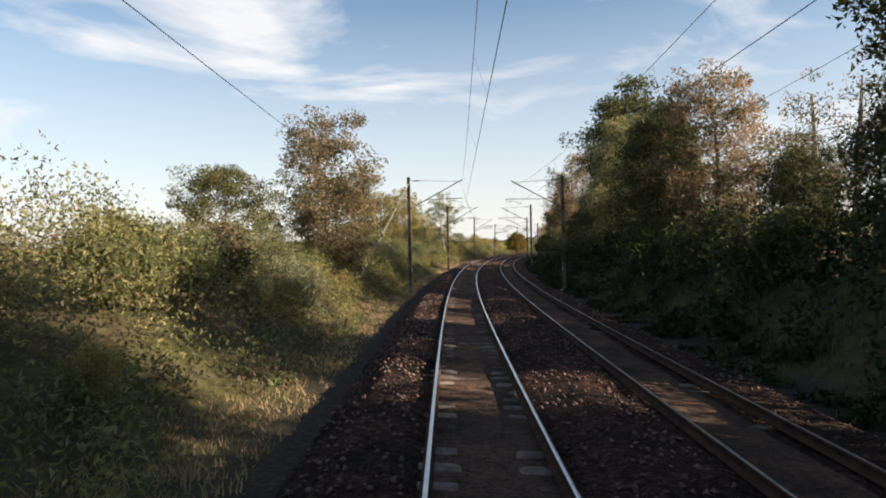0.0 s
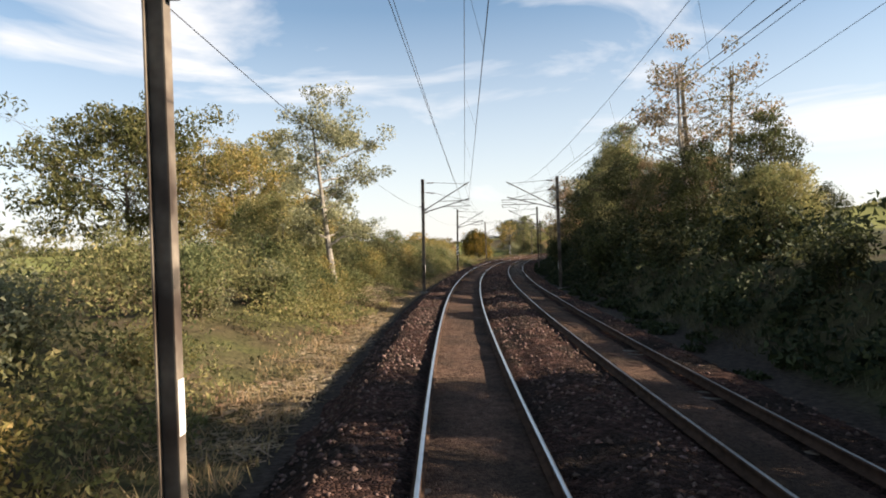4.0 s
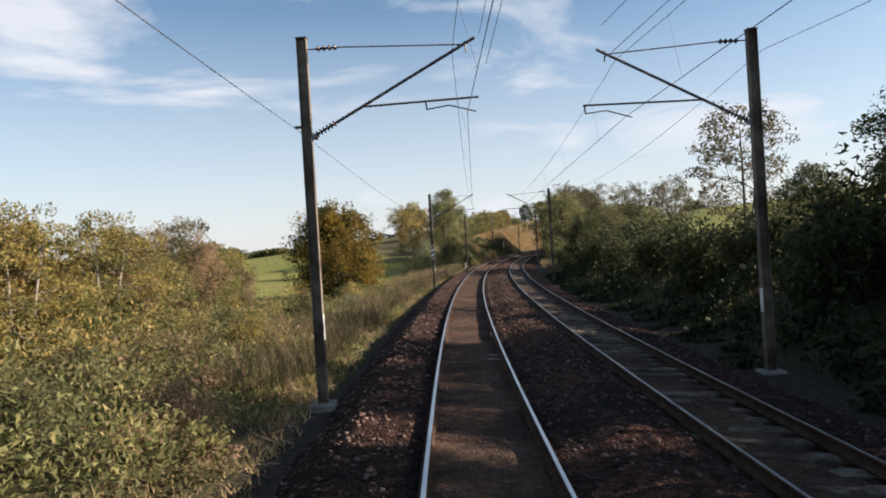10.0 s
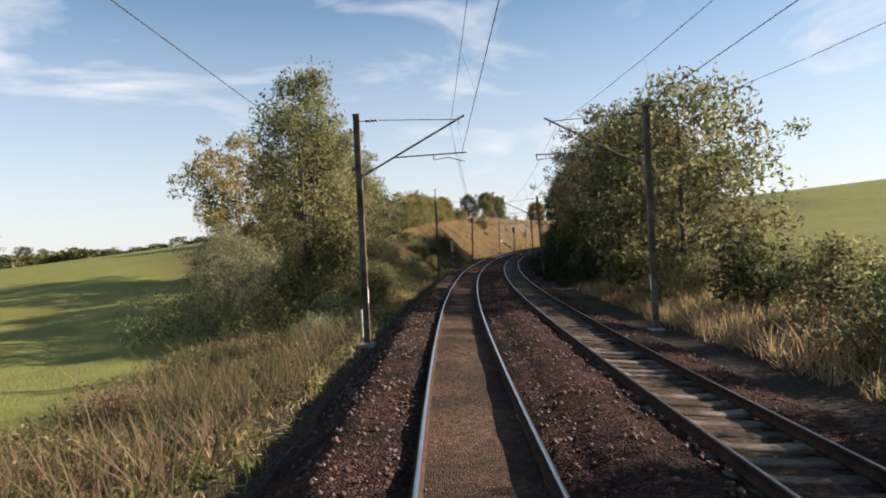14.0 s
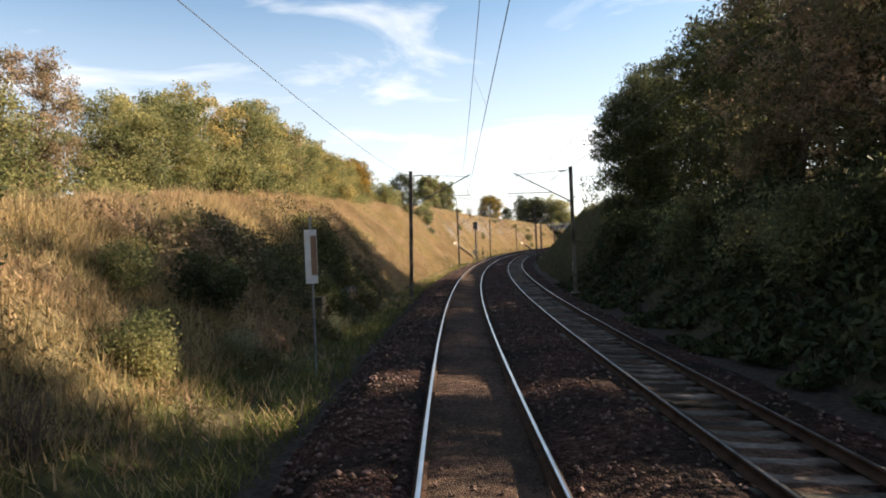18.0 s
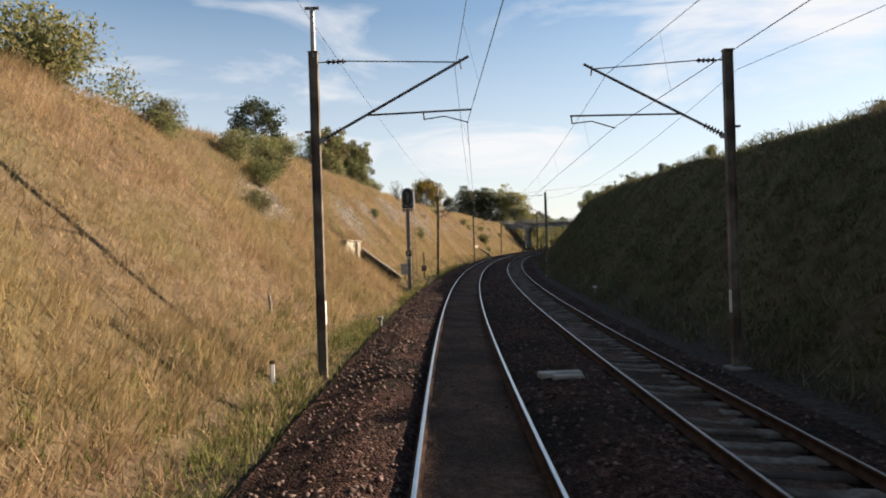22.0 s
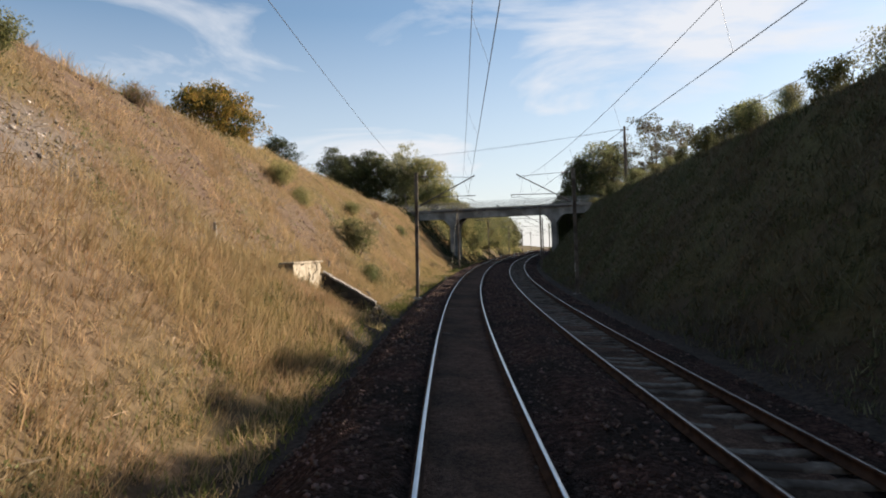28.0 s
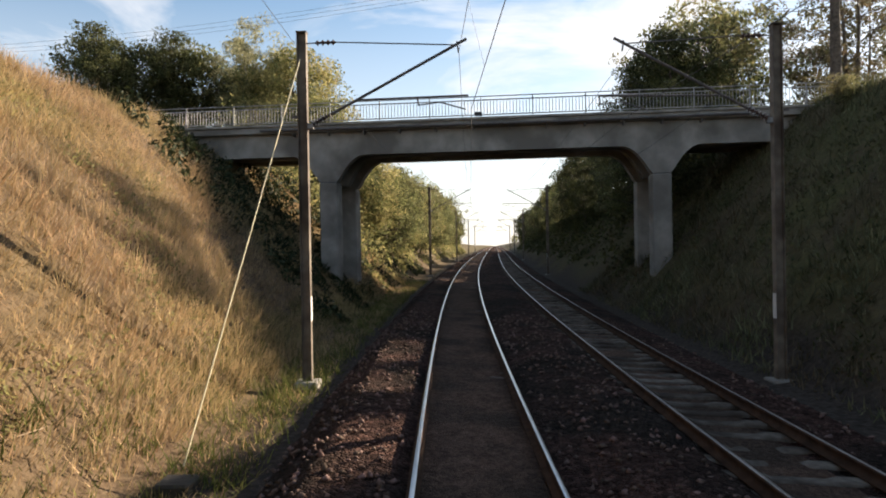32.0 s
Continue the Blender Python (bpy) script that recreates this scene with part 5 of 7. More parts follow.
BANK = [(-4.2, 0.3), (-4.9, 1.0), (-5.8, 1.7), (-7.2, 2.4), (-9.5, 3.0), (-13.0, 3.0)]
thicket("undergrowth", "tangled olive brambles covering the bank", M_LEAF_OLIVE, -8, 182, BANK, 155000, 0.062, 81, 31, 1.1, -0.15)
thicket("undergrowth", "green leafy undergrowth covering the bank", M_LEAF_GREEN, -8, 182, BANK, 130000, 0.062, 82, 32, 1.1, -0.3)
thicket("undergrowth", "brown withered weeds among the brambles", M_LEAF_BROWN, -8, 205, [(-4.0, 0.35), (-7, 1.3), (-12, 2.2)], 36000, 0.06, 83, 7)
thicket("undergrowth", "yellow and brown hedge beside the field", M_LEAF_YELLOW, 176, 214, [(-8.0, 0.8), (-10.0, 2.2), (-14.0, 2.8)], 16000, 0.075, 95)
thicket("undergrowth", "olive hedge beside the field", M_LEAF_OLIVE, 172, 212, [(-6.0, 0.6), (-9.0, 1.8), (-13.0, 2.4)], 18000, 0.075, 96)
LOW = [(-3.7, 0.25), (-6.0, 0.85), (-9.0, 1.1)]
thicket("undergrowth", "low olive scrub beside the field", M_LEAF_OLIVE, 180, 268, LOW, 52000, 0.065, 84)
thicket("undergrowth", "low brown weeds beside the field", M_LEAF_BROWN, 180, 268, LOW, 48000, 0.055, 85)
MID = [(-4.1, 0.4), (-5.2, 1.3), (-6.5, 2.0), (-10.0, 2.5), (-14.0, 2.5)]
thicket("undergrowth", "green scrub on the rising bank", M_LEAF_GREEN, 264, 300, MID, 30000, 0.07, 86, 10)
thicket("undergrowth", "olive and brown scrub on the rising bank", M_LEAF_OLIVE, 264, 304, MID, 20000, 0.07, 87, 11)
thicket("undergrowth", "yellowing scrub along the crest", M_LEAF_OLIVE, 320, 400, [(-11.5, 1.0), (-13.5, 2.2), (-17.0, 2.8)], 22000, 0.085, 88, 12)
thicket("undergrowth", "low green weeds in patches on the dry slope", M_LEAF_GREEN, 348, 560, [(-4.6, 0.3), (-8.0, 0.35), (-12.0, 0.4)], 10000, 0.045, 101, 16, 1.6, 0.42)
thicket("undergrowth", "low olive scrub in patches on the dry slope", M_LEAF_OLIVE, 348, 560, [(-5.5, 0.3), (-9.0, 0.5), (-13.0, 0.7)], 14000, 0.055, 102, 17, 1.6, 0.45)
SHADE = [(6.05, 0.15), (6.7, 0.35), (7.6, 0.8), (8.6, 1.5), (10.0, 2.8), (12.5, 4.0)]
# shade below the trees is put into the leaf colour
thicket("undergrowth", "undergrowth at the wood's edge, leaves coloured dark for shade", M_LEAF_IVY_SHADE, -8, 232, SHADE, 112000, 0.12, 89)
thicket("undergrowth", "undergrowth below tall trees, leaves coloured dark for shade", M_LEAF_IVY_SHADE, 284, 352, [(6.05, 0.15), (6.7, 0.35), (7.6, 0.8), (8.6, 1.3), (10.0, 1.9), (12.5, 2.3)], 52000, 0.13, 90)
# dark leaf cover deepens the painted shade of the right slope
thicket("undergrowth", "low scrub on the right slope, coloured dark for shade", M_LEAF_DARK, 350, 575, [(7.4, 0.2), (11.0, 0.40), (15.5, 0.5)], 60000, 0.06, 91)
thicket("undergrowth", "brown withered scrub on the shaded bank", M_LEAF_BROWN, 292, 350, [(-4.6, 0.3), (-7.0, 0.6), (-11.0, 0.8)], 11000, 0.055, 97, 18)
thicket("undergrowth", "dark nettles and brambles on the shaded bank", M_LEAF_BROWN, 322, 350, [(-4.6, 0.4), (-6.5, 1.2), (-9.5, 1.6)], 14000, 0.08, 98, 14)
thicket("undergrowth", "dull brown and green creepers hanging over the old wall", M_LEAF_ASH, 327, 340, [(-4.65, 0.9), (-5.4, 1.6), (-8.5, 1.7)], 30000, 0.065, 100)
thicket("undergrowth", "dark ivy covering the face of the old wall", M_LEAF_DARK, 328.5, 338.6, [(-4.85, 1.6), (-5.3, 2.1), (-6.5, 2.1)], 30000, 0.06, 104)
# here the bridge's shade is put into the leaf colour
thicket("undergrowth", "ivy by the bridge, coloured dark for the shade there", M_LEAF_IVY_SHADE, 560, 600, [(-4.6, 0.4), (-7.0, 1.1), (-12.5, 1.3)], 22000, 0.12, 99)
thicket("undergrowth", "green scrub along the bushes", M_LEAF_GREEN, 226, 262, [(7.8, 0.3), (10, 1.0), (13, 1.4)], 9000, 0.08, 92)
thicket("undergrowth", "olive and green scrub beyond the bridge", M_LEAF_OLIVE, 574, 700, [(-5.0, 0.5), (-7.0, 2.5), (-14.0, 3.0)], 34000, 0.14, 93)
thicket("undergrowth", "dark scrub in the shade beyond the bridge", M_LEAF_DARK, 570, 700, [(8.0, 0.5), (10.0, 2.2), (15.0, 3.2)], 22000, 0.15, 94)


def far_hedge(name, runs, seed, mat, label):
    """A distant hedge line of leaf clumps along (s, lat) runs."""
    rs = np.random.RandomState(seed)
    vs = []
    for s0, l0, s1, l1, n, h in runs:
        f = rs.uniform(0, 1, n)
        s, l = s0 + (s1 - s0) * f, l0 + (l1 - l0) * f
        z = rs.uniform(0, 1, n) * h * (0.6 + 0.4 * np.sin(f * 40 + seed) ** 2 + 0.5 * (np.sin(f * 13 + seed) > 0.75))
        vs.append(spot(s + rs.normal(size=n) * 1.0, l + rs.normal(size=n) * 1.0, ground_z(s, l) + z))
    v, f = leaf_tris(np.concatenate(vs), 0.8, rs, 0.0)
    tagged(put(name, mesh_from(name, v, f, mat)), label, "hedge", kind="stuff")


far_hedge("hedgerow", [(330, -330, 520, -150, 12000, 3.0), (180, -340, 330, -330, 2500, 3.2), (60, -300, 180, -335, 1500, 3.0)], 31, M_LEAF_GREEN, "distant dark green hedgerow along the top of the field")
far_hedge("hedgerow", [(300, -352, 440, -352, 6000, 4.5), (440, -352, 720, -300, 18000, 5.0), (345, -72, 480, -345, 14000, 2.2)], 35, M_LEAF_OAK, "distant olive hedgerow along the rim of the field")
far_hedge("hedgerow", [(520, -150, 640, -60, 4000, 3.0), (300, 110, 430, 90, 1500, 1.6)], 33, M_LEAF_OLIVE, "distant olive hedgerow on the skyline")
for k, s, lat, sc in (("oak", 290, -250, 0.9), ("olive", 300, -290, 0.9), ("oak", 250, -200, 0.75), ("olive", 330, -300, 0.8), ("green", 360, -290, 0.7), ("olive", 270, -270, 0.75), ("oak", 420, -200, 0.5), ("oak", 490, -346, 1.7), ("oak", 512, -352, 0.85), ("olive", 520, -354, 1.3), ("oak", 534, -356, 0.8), ("olive", 552, -352, 1.1), ("oak", 486, -352, 1.5)):

    plant(T[k], s, lat, sc, R.uniform(0, 6.28))


def crest_hedge(name, label, mat, ends, n, h, size, seed):
    """A low clipped hedge of many leaves that follows the ground between two places."""
    rs = np.random.RandomState(seed)
    f = rs.uniform(0, 1, n)
    s, l = ends[0] + (ends[2] - ends[0]) * f, ends[1] + (ends[3] - ends[1]) * f
    z = ground_z(s, l) + rs.uniform(0, 1, n) ** 0.8 * h * (0.75 + 0.25 * np.sin(f * 55 + seed) + 0.5 * (np.sin(f * 17 + seed) > 0.8))
    v, f = leaf_tris(spot(s + rs.normal(size=n) * 0.35, l + rs.normal(size=n) * 0.35, z), size, rs, 0.0)
    tagged(put(name, mesh_from(name, v, f, mat)), label, "hedge", kind="stuff")


crest_hedge("hedgerow", "low dark hedge along the brow of the field", M_LEAF_OAK, (341, -34, 347, -74), 7000, 1.1, 0.16, 37)

# ---- road bridge over the line ----
BR_S = 566.0


def railing_posts(parent, s, la, lb, z, h, step, bar):
    """Posts, rails and thin bars of a steel railing along the deck edge."""
    n = int(round((lb - la) / 2.2))
    for i in range(n + 1):
        l = la + (lb - la) * i / n
        part("post", box(bmesh.new(), l - 0.022, l + 0.022, -0.022, 0.022, 0, h), M_GALV, parent)
    part("handrail", box(bmesh.new(), la, lb, -0.022, 0.022, h, h + 0.035), M_GALV, parent)
    part("bottom_rail", box(bmesh.new(), la, lb, -0.02, 0.02, 0.10, 0.14), M_GALV, parent)
    part("middle_rail", box(bmesh.new(), la, lb, -0.02, 0.02, h - 0.16, h - 0.12), M_GALV, parent)
    bar_me = None
    k = int((lb - la) / 0.14)
    for i in range(k):
        l = la + (i + 0.5) * (lb - la) / k
        if bar_me is None:
            b0 = part("bar", box(bmesh.new(), -0.011, 0.011, -0.011, 0.011, 0.14, h - 0.14), M_GALV, parent)
            bar_me = b0.data
            b0.location = (l, 0, 0)
        else:
            b = put("bar", bar_me, parent)
            b.location = (l, 0, 0)


bridge = tagged(new("road_bridge"), "weathered concrete road bridge with haunched beams and square piers", "bridge")
bridge.matrix_basis = stand(BR_S, 0, 0, -4)
W0, W1 = 0.0, 4.4       # depth along the line
LA, LB = -17.0, 21.0
# edge beams with haunches at the piers
def haunched(y0, y1, soffit):
    bm = bmesh.new()
    low = []
    for l in np.arange(LA, LB + 0.01, 0.125):
        z = soffit
        for pier in (-6.0, 8.5):
            d = abs(l - pier)
            z = min(z, soffit - (soffit - 5.12) * max(0.0, 1 - (d - 0.42) / 1.25) ** 2 if d > 0.42 else 5.12)
        if l < -11.6 or l > 14.2:
            z = soffit
        low.append((float(l), z))
    a0 = [bm.verts.new((l, y0, z)) for l, z in low]
    a1 = [bm.verts.new((l, y0, 7.33)) for l, z in low]
    b0 = [bm.verts.new((l, y1, z)) for l, z in low]
    b1 = [bm.verts.new((l, y1, 7.33)) for l, z in low]
    for i in range(len(low) - 1):
        bm.faces.new((a0[i], a0[i + 1], a1[i + 1], a1[i]))
        bm.faces.new((b1[i], b1[i + 1], b0[i + 1], b0[i]))
        bm.faces.new((b0[i], b0[i + 1], a0[i + 1], a0[i]))
        bm.faces.new((a1[i], a1[i + 1], b1[i + 1], b1[i]))
    bm.faces.new((a0[0], a1[0], b1[0], b0[0]))
    bm.faces.new((b0[-1], b1[-1], a1[-1], a0[-1]))
    return bm


part("edge_beam", haunched(W0, W0 + 0.5, 6.30), M_BRIDGE, bridge, "stained grey concrete beam")
part("edge_beam", haunched(W1 - 0.5, W1, 6.46), M_BRIDGE, bridge)
part("inner_beam", haunched(W0 + 1.9, W0 + 2.5, 6.46), M_BRIDGE, bridge)
part("deck_slab", box(bmesh.new(), LA, LB, W0 - 0.28, W1 + 0.28, 7.335, 7.60, 0.02), M_BRIDGE, bridge)
part("cornice", box(bmesh.new(), LA, LB, W0 - 0.36, W0 + 0.1, 7.604, 7.72, 0.02), M_CONC, bridge, "paler concrete edge course")
part("cornice", box(bmesh.new(), LA, LB, W1 - 0.1, W1 + 0.36, 7.604, 7.72, 0.02), M_CONC, bridge)
part("cable_duct", tube(bmesh.new(), [(-9, W0 - 0.34, 7.45), (-2, W0 - 0.36, 7.42), (4, W0 - 0.36, 7.40), (12, W0 - 0.34, 7.44)], 0.055, 8), M_TUBE, bridge)
for l in np.arange(-7.5, 11, 1.6):
    part("bracket", box(bmesh.new(), l - 0.03, l + 0.03, W0 - 0.30, W0 - 0.004, 7.18, 7.33), M_TUBE, bridge)
for pier in (-6.0, 8.5):
    for y in (W0 - 0.03, W1 - 0.87):
        part("pier", box(bmesh.new(), pier - 0.40, pier + 0.40, y, y + 0.9, -0.6, 5.10, 0.04), M_BRIDGE, bridge, "square concrete pier")
for x0, x1 in ((-17.5, -11.6), (14.2, 21.5)):
    part("abutment", box(bmesh.new(), x0, x1, W0 + 0.02, W1 - 0.02, 3.0, 6.98, 0.05), M_BRIDGE, bridge)
part("sign_box", box(bmesh.new(), 0.62, 0.94, W0 - 0.42, W0 - 0.365, 7.74, 7.92, 0.01), M_BLACK, bridge, "small dark box on the railing")
for y, zz in ((W0 - 0.12, 7.72), (W1 + 0.12, 7.72)):
    rail_ob = tagged(new("bridge_railing"), "pale steel railing with thin upright bars along the bridge deck", "railing", "railings of the bridge")
    rail_ob.matrix_basis = bridge.matrix_basis @ Matrix.Translation((0, y, zz))
    railing_posts(rail_ob, 0, LA, LB, 0, 0.90, 2.2, 0.14)

# ---- light signal beside the line ----
sig = tagged(new("light_signal"), "black oval light signal with white rim on grey post", "railway signal")
sig.matrix_basis = stand(413.2, -3.55, -0.35)
part("front_channel", box(bmesh.new(), -0.12, 0.10, -0.13, -0.09, 0.05, 5.05, 0.006), M_POSTGREY, sig, "dark grey steel channel")
part("back_channel", box(bmesh.new(), -0.12, 0.10, 0.09, 0.13, 0.05, 5.05, 0.006), M_POSTGREY, sig)
part("far_web", box(bmesh.new(), -0.118, -0.10, -0.088, 0.088, 0.05, 5.05), M_POSTGREY, sig)
for i in range(12):
    z = 0.10 + i * 0.43
    part("batten", box(bmesh.new(), 0.085, 0.104, -0.088, 0.088, z, z + 0.15, 0.004), M_GREY, sig, "pale grey batten plate" if i == 0 else "")
part("base_plate", box(bmesh.new(), -0.26, 0.26, -0.26, 0.26, 0.0, 0.05, 0.01), M_GREY, sig)
for x, y in ((-0.2, -0.2), (0.2, -0.2), (-0.2, 0.2), (0.2, 0.2)):
    part("gusset", box(bmesh.new(), x * 0.55 - 0.02, x * 0.55 + 0.02, min(y, y * 0.6), max(y, y * 0.6), 0.05, 0.24), M_GREY, sig)
    part("bolt", tube(bmesh.new(), [(x, y, 0.05), (x, y, 0.09)], 0.02, 6), M_GALV, sig)
part("plinth", box(bmesh.new(), -0.5, 0.72, -0.42, 0.5, -0.5, 0.0, 0.03), M_CONC, sig, "pale concrete plinth")
part("head_bracket", box(bmesh.new(), -0.36, 0.36, -0.22, 0.34, 5.055, 5.11, 0.01), M_POSTGREY, sig)
for x in (-0.3, 0.2):
    part("bracket_arm", box(bmesh.new(), x, x + 0.1, -0.16, 0.3, 4.95, 5.05), M_POSTGREY, sig)


def oval(bm, w, h, y0, y1, cx=0.0, cz=0.0, n=28, inner=None):
    def ring(k, y):
        r = w * k
        out = []
        for i in range(n):
            a = 2 * math.pi * i / n
            ca, sa = math.cos(a), math.sin(a)
            out.append(bm.verts.new((cx + r * ca, y, cz + r * sa + (h * k - r) * (1 if sa > 0 else -1))))
        return out
    o0, o1 = ring(1.0, y0), ring(1.0, y1)
    for i in range(n):
        bm.faces.new((o0[i], o1[i], o1[(i + 1) % n], o0[(i + 1) % n]))
    if inner:
        i0, i1 = ring(inner, y0), ring(inner, y1)
        for i in range(n):
            j = (i + 1) % n
            bm.faces.new((o0[i], o0[j], i0[j], i0[i]))
            bm.faces.new((i0[i], i0[j], i1[j], i1[i]))
            bm.faces.new((o1[j], o1[i], i1[i], i1[j]))
    else:
        bm.faces.new(o0[::-1])
        bm.faces.new(o1)
    return bm


part("head", oval(bmesh.new(), 0.36, 0.62, -0.14, 0.14, 0, 5.80), M_BLACK, sig, "black signal target with a rounded top")
part("head_foot", box(bmesh.new(), -0.355, 0.355, -0.138, 0.138, 5.16, 5.56, 0.05), M_BLACK, sig)
part("rim", oval(bmesh.new(), 0.315, 0.565, -0.152, -0.141, 0, 5.83, inner=0.94), M_GREY, sig, "thin white painted rim")
part("case", box(bmesh.new(), -0.28, 0.33, 0.145, 0.52, 5.18, 6.25, 0.03), M_BLACK, sig)
part("case_door", box(bmesh.new(), 0.334, 0.345, 0.19, 0.48, 5.25, 6.15, 0.006), M_POSTGREY, sig)
part("screen", box(bmesh.new(), 0.36, 0.375, 0.30, 0.62, 5.12, 7.0, 0.003), M_GALV, sig, "tall grey screen plate behind the head")
for i in range(4):
    z = 5.50 + i * 0.20
    lamp = part("lamp", tube(bmesh.new(), [(-0.02, -0.142, z), (-0.02, -0.165, z)], 0.075, 14), M_INSUL, sig, "unlit round lens")
    bmh = bmesh.new()
    oval(bmh, 0.095, 0.095, -0.27, -0.15, -0.02, z, 14, inner=0.90)
    part("hood", bmh, M_BLACK, lamp)
    if i < 3:
        part("hood_edge", tube(bmesh.new(), [(-0.05, -0.275, z + 0.17), (0.03, -0.28, z + 0.10), (0.11, -0.275, z - 0.02)], 0.011, 6), M_GREY, lamp, "pale curved edge on the right of the hood")
plate = part("letter_plate", box(bmesh.new(), -0.19, 0.15, -0.145, -0.125, 2.18, 2.53, 0.004), M_BLACK, sig, "black plate with a white letter F")
num = part("number_plate", box(bmesh.new(), -0.17, 0.15, -0.145, -0.125, 2.00, 2.155, 0.004), M_WHITE, sig, "small white plate with dark marks")


def letters(name, body, size, at_pose, mat, parent):
    cu = bpy.data.curves.new(name, "FONT")
    cu.body, cu.size, cu.extrude, cu.align_x = body, size, 0.002, "CENTER"
    ob = new(name, cu)
    me = bpy.data.meshes.new_from_object(ob.evaluated_get(bpy.context.evaluated_depsgraph_get()))
    bpy.data.objects.remove(ob)
    me.materials.clear()
    me.materials.append(mat)
    ob = put(name, me, parent)
    ob.matrix_basis = at_pose
    return ob


letters("letter", "F", 0.33, pose(-0.03, -0.149, 2.24, 90, 0, 0), M_WHITE, plate)
for i in range(3):
    part("mark", box(bmesh.new(), -0.12 + i * 0.085, -0.065 + i * 0.085, -0.151, -0.147, 2.03, 2.13), M_BLACK, num)
part("relay_box", box(bmesh.new(), -0.52, -0.15, -0.18, 0.16, 1.08, 1.72, 0.015), M_GREY, sig, "grey steel relay box")
part("box_lid", box(bmesh.new(), -0.54, -0.13, -0.20, 0.18, 1.722, 1.75, 0.005), M_GREY, sig)
part("box_latch", box(bmesh.new(), -0.17, -0.08, -0.22, -0.16, 1.18, 1.32, 0.01), M_GALV, sig)
part("cable", tube(bmesh.new(), [(-0.3, 0, 1.08), (-0.32, -0.05, 0.8), (-0.25, -0.08, 0.62), (-0.16, -0.06, 0.66), (-0.14, 0, 0.5), (-0.14, 0, 0.0)], 0.018, 6), M_BLACK, sig)
ladder = tagged(new("ladder"), "thin brown steel ladder leaning on the signal post", "ladder")
ladder.matrix_basis = stand(413.2, -3.55, -0.35)
for x0, x1 in ((0.17, 0.22), (0.49, 0.33)):
    part("stile", tube(bmesh.new(), [(x0, 0.06, 0.0), (x1, 0.14, 5.0)], 0.017, 6), M_RAILGREEN, ladder)
for i in range(16):
    f = (i + 0.7) / 16.4
    part("rung", tube(bmesh.new(), [(0.17 + 0.05 * f, 0.06 + 0.08 * f, 5.0 * f), (0.49 - 0.16 * f, 0.06 + 0.08 * f, 5.0 * f)], 0.011, 6), M_RAILGREEN, ladder)

# ---- post with a small box ----
bp = tagged(new("box_post"), "short brown post carrying a dark square box", "post")
bp.matrix_basis = stand(423.5, -3.65, -0.6)
part("post", i_beam(bmesh.new(), 2.55, 0.09, 0.10, 0.012, -0.3), M_RAILGREEN, bp)
part("box", box(bmesh.new(), -0.19, 0.19, -0.10, 0.06, 1.08, 1.52, 0.012), M_TUBE, bp, "dark metal box")
part("lid", box(bmesh.new(), -0.165, 0.165, -0.112, -0.102, 1.10, 1.50, 0.004), M_MAST, bp)

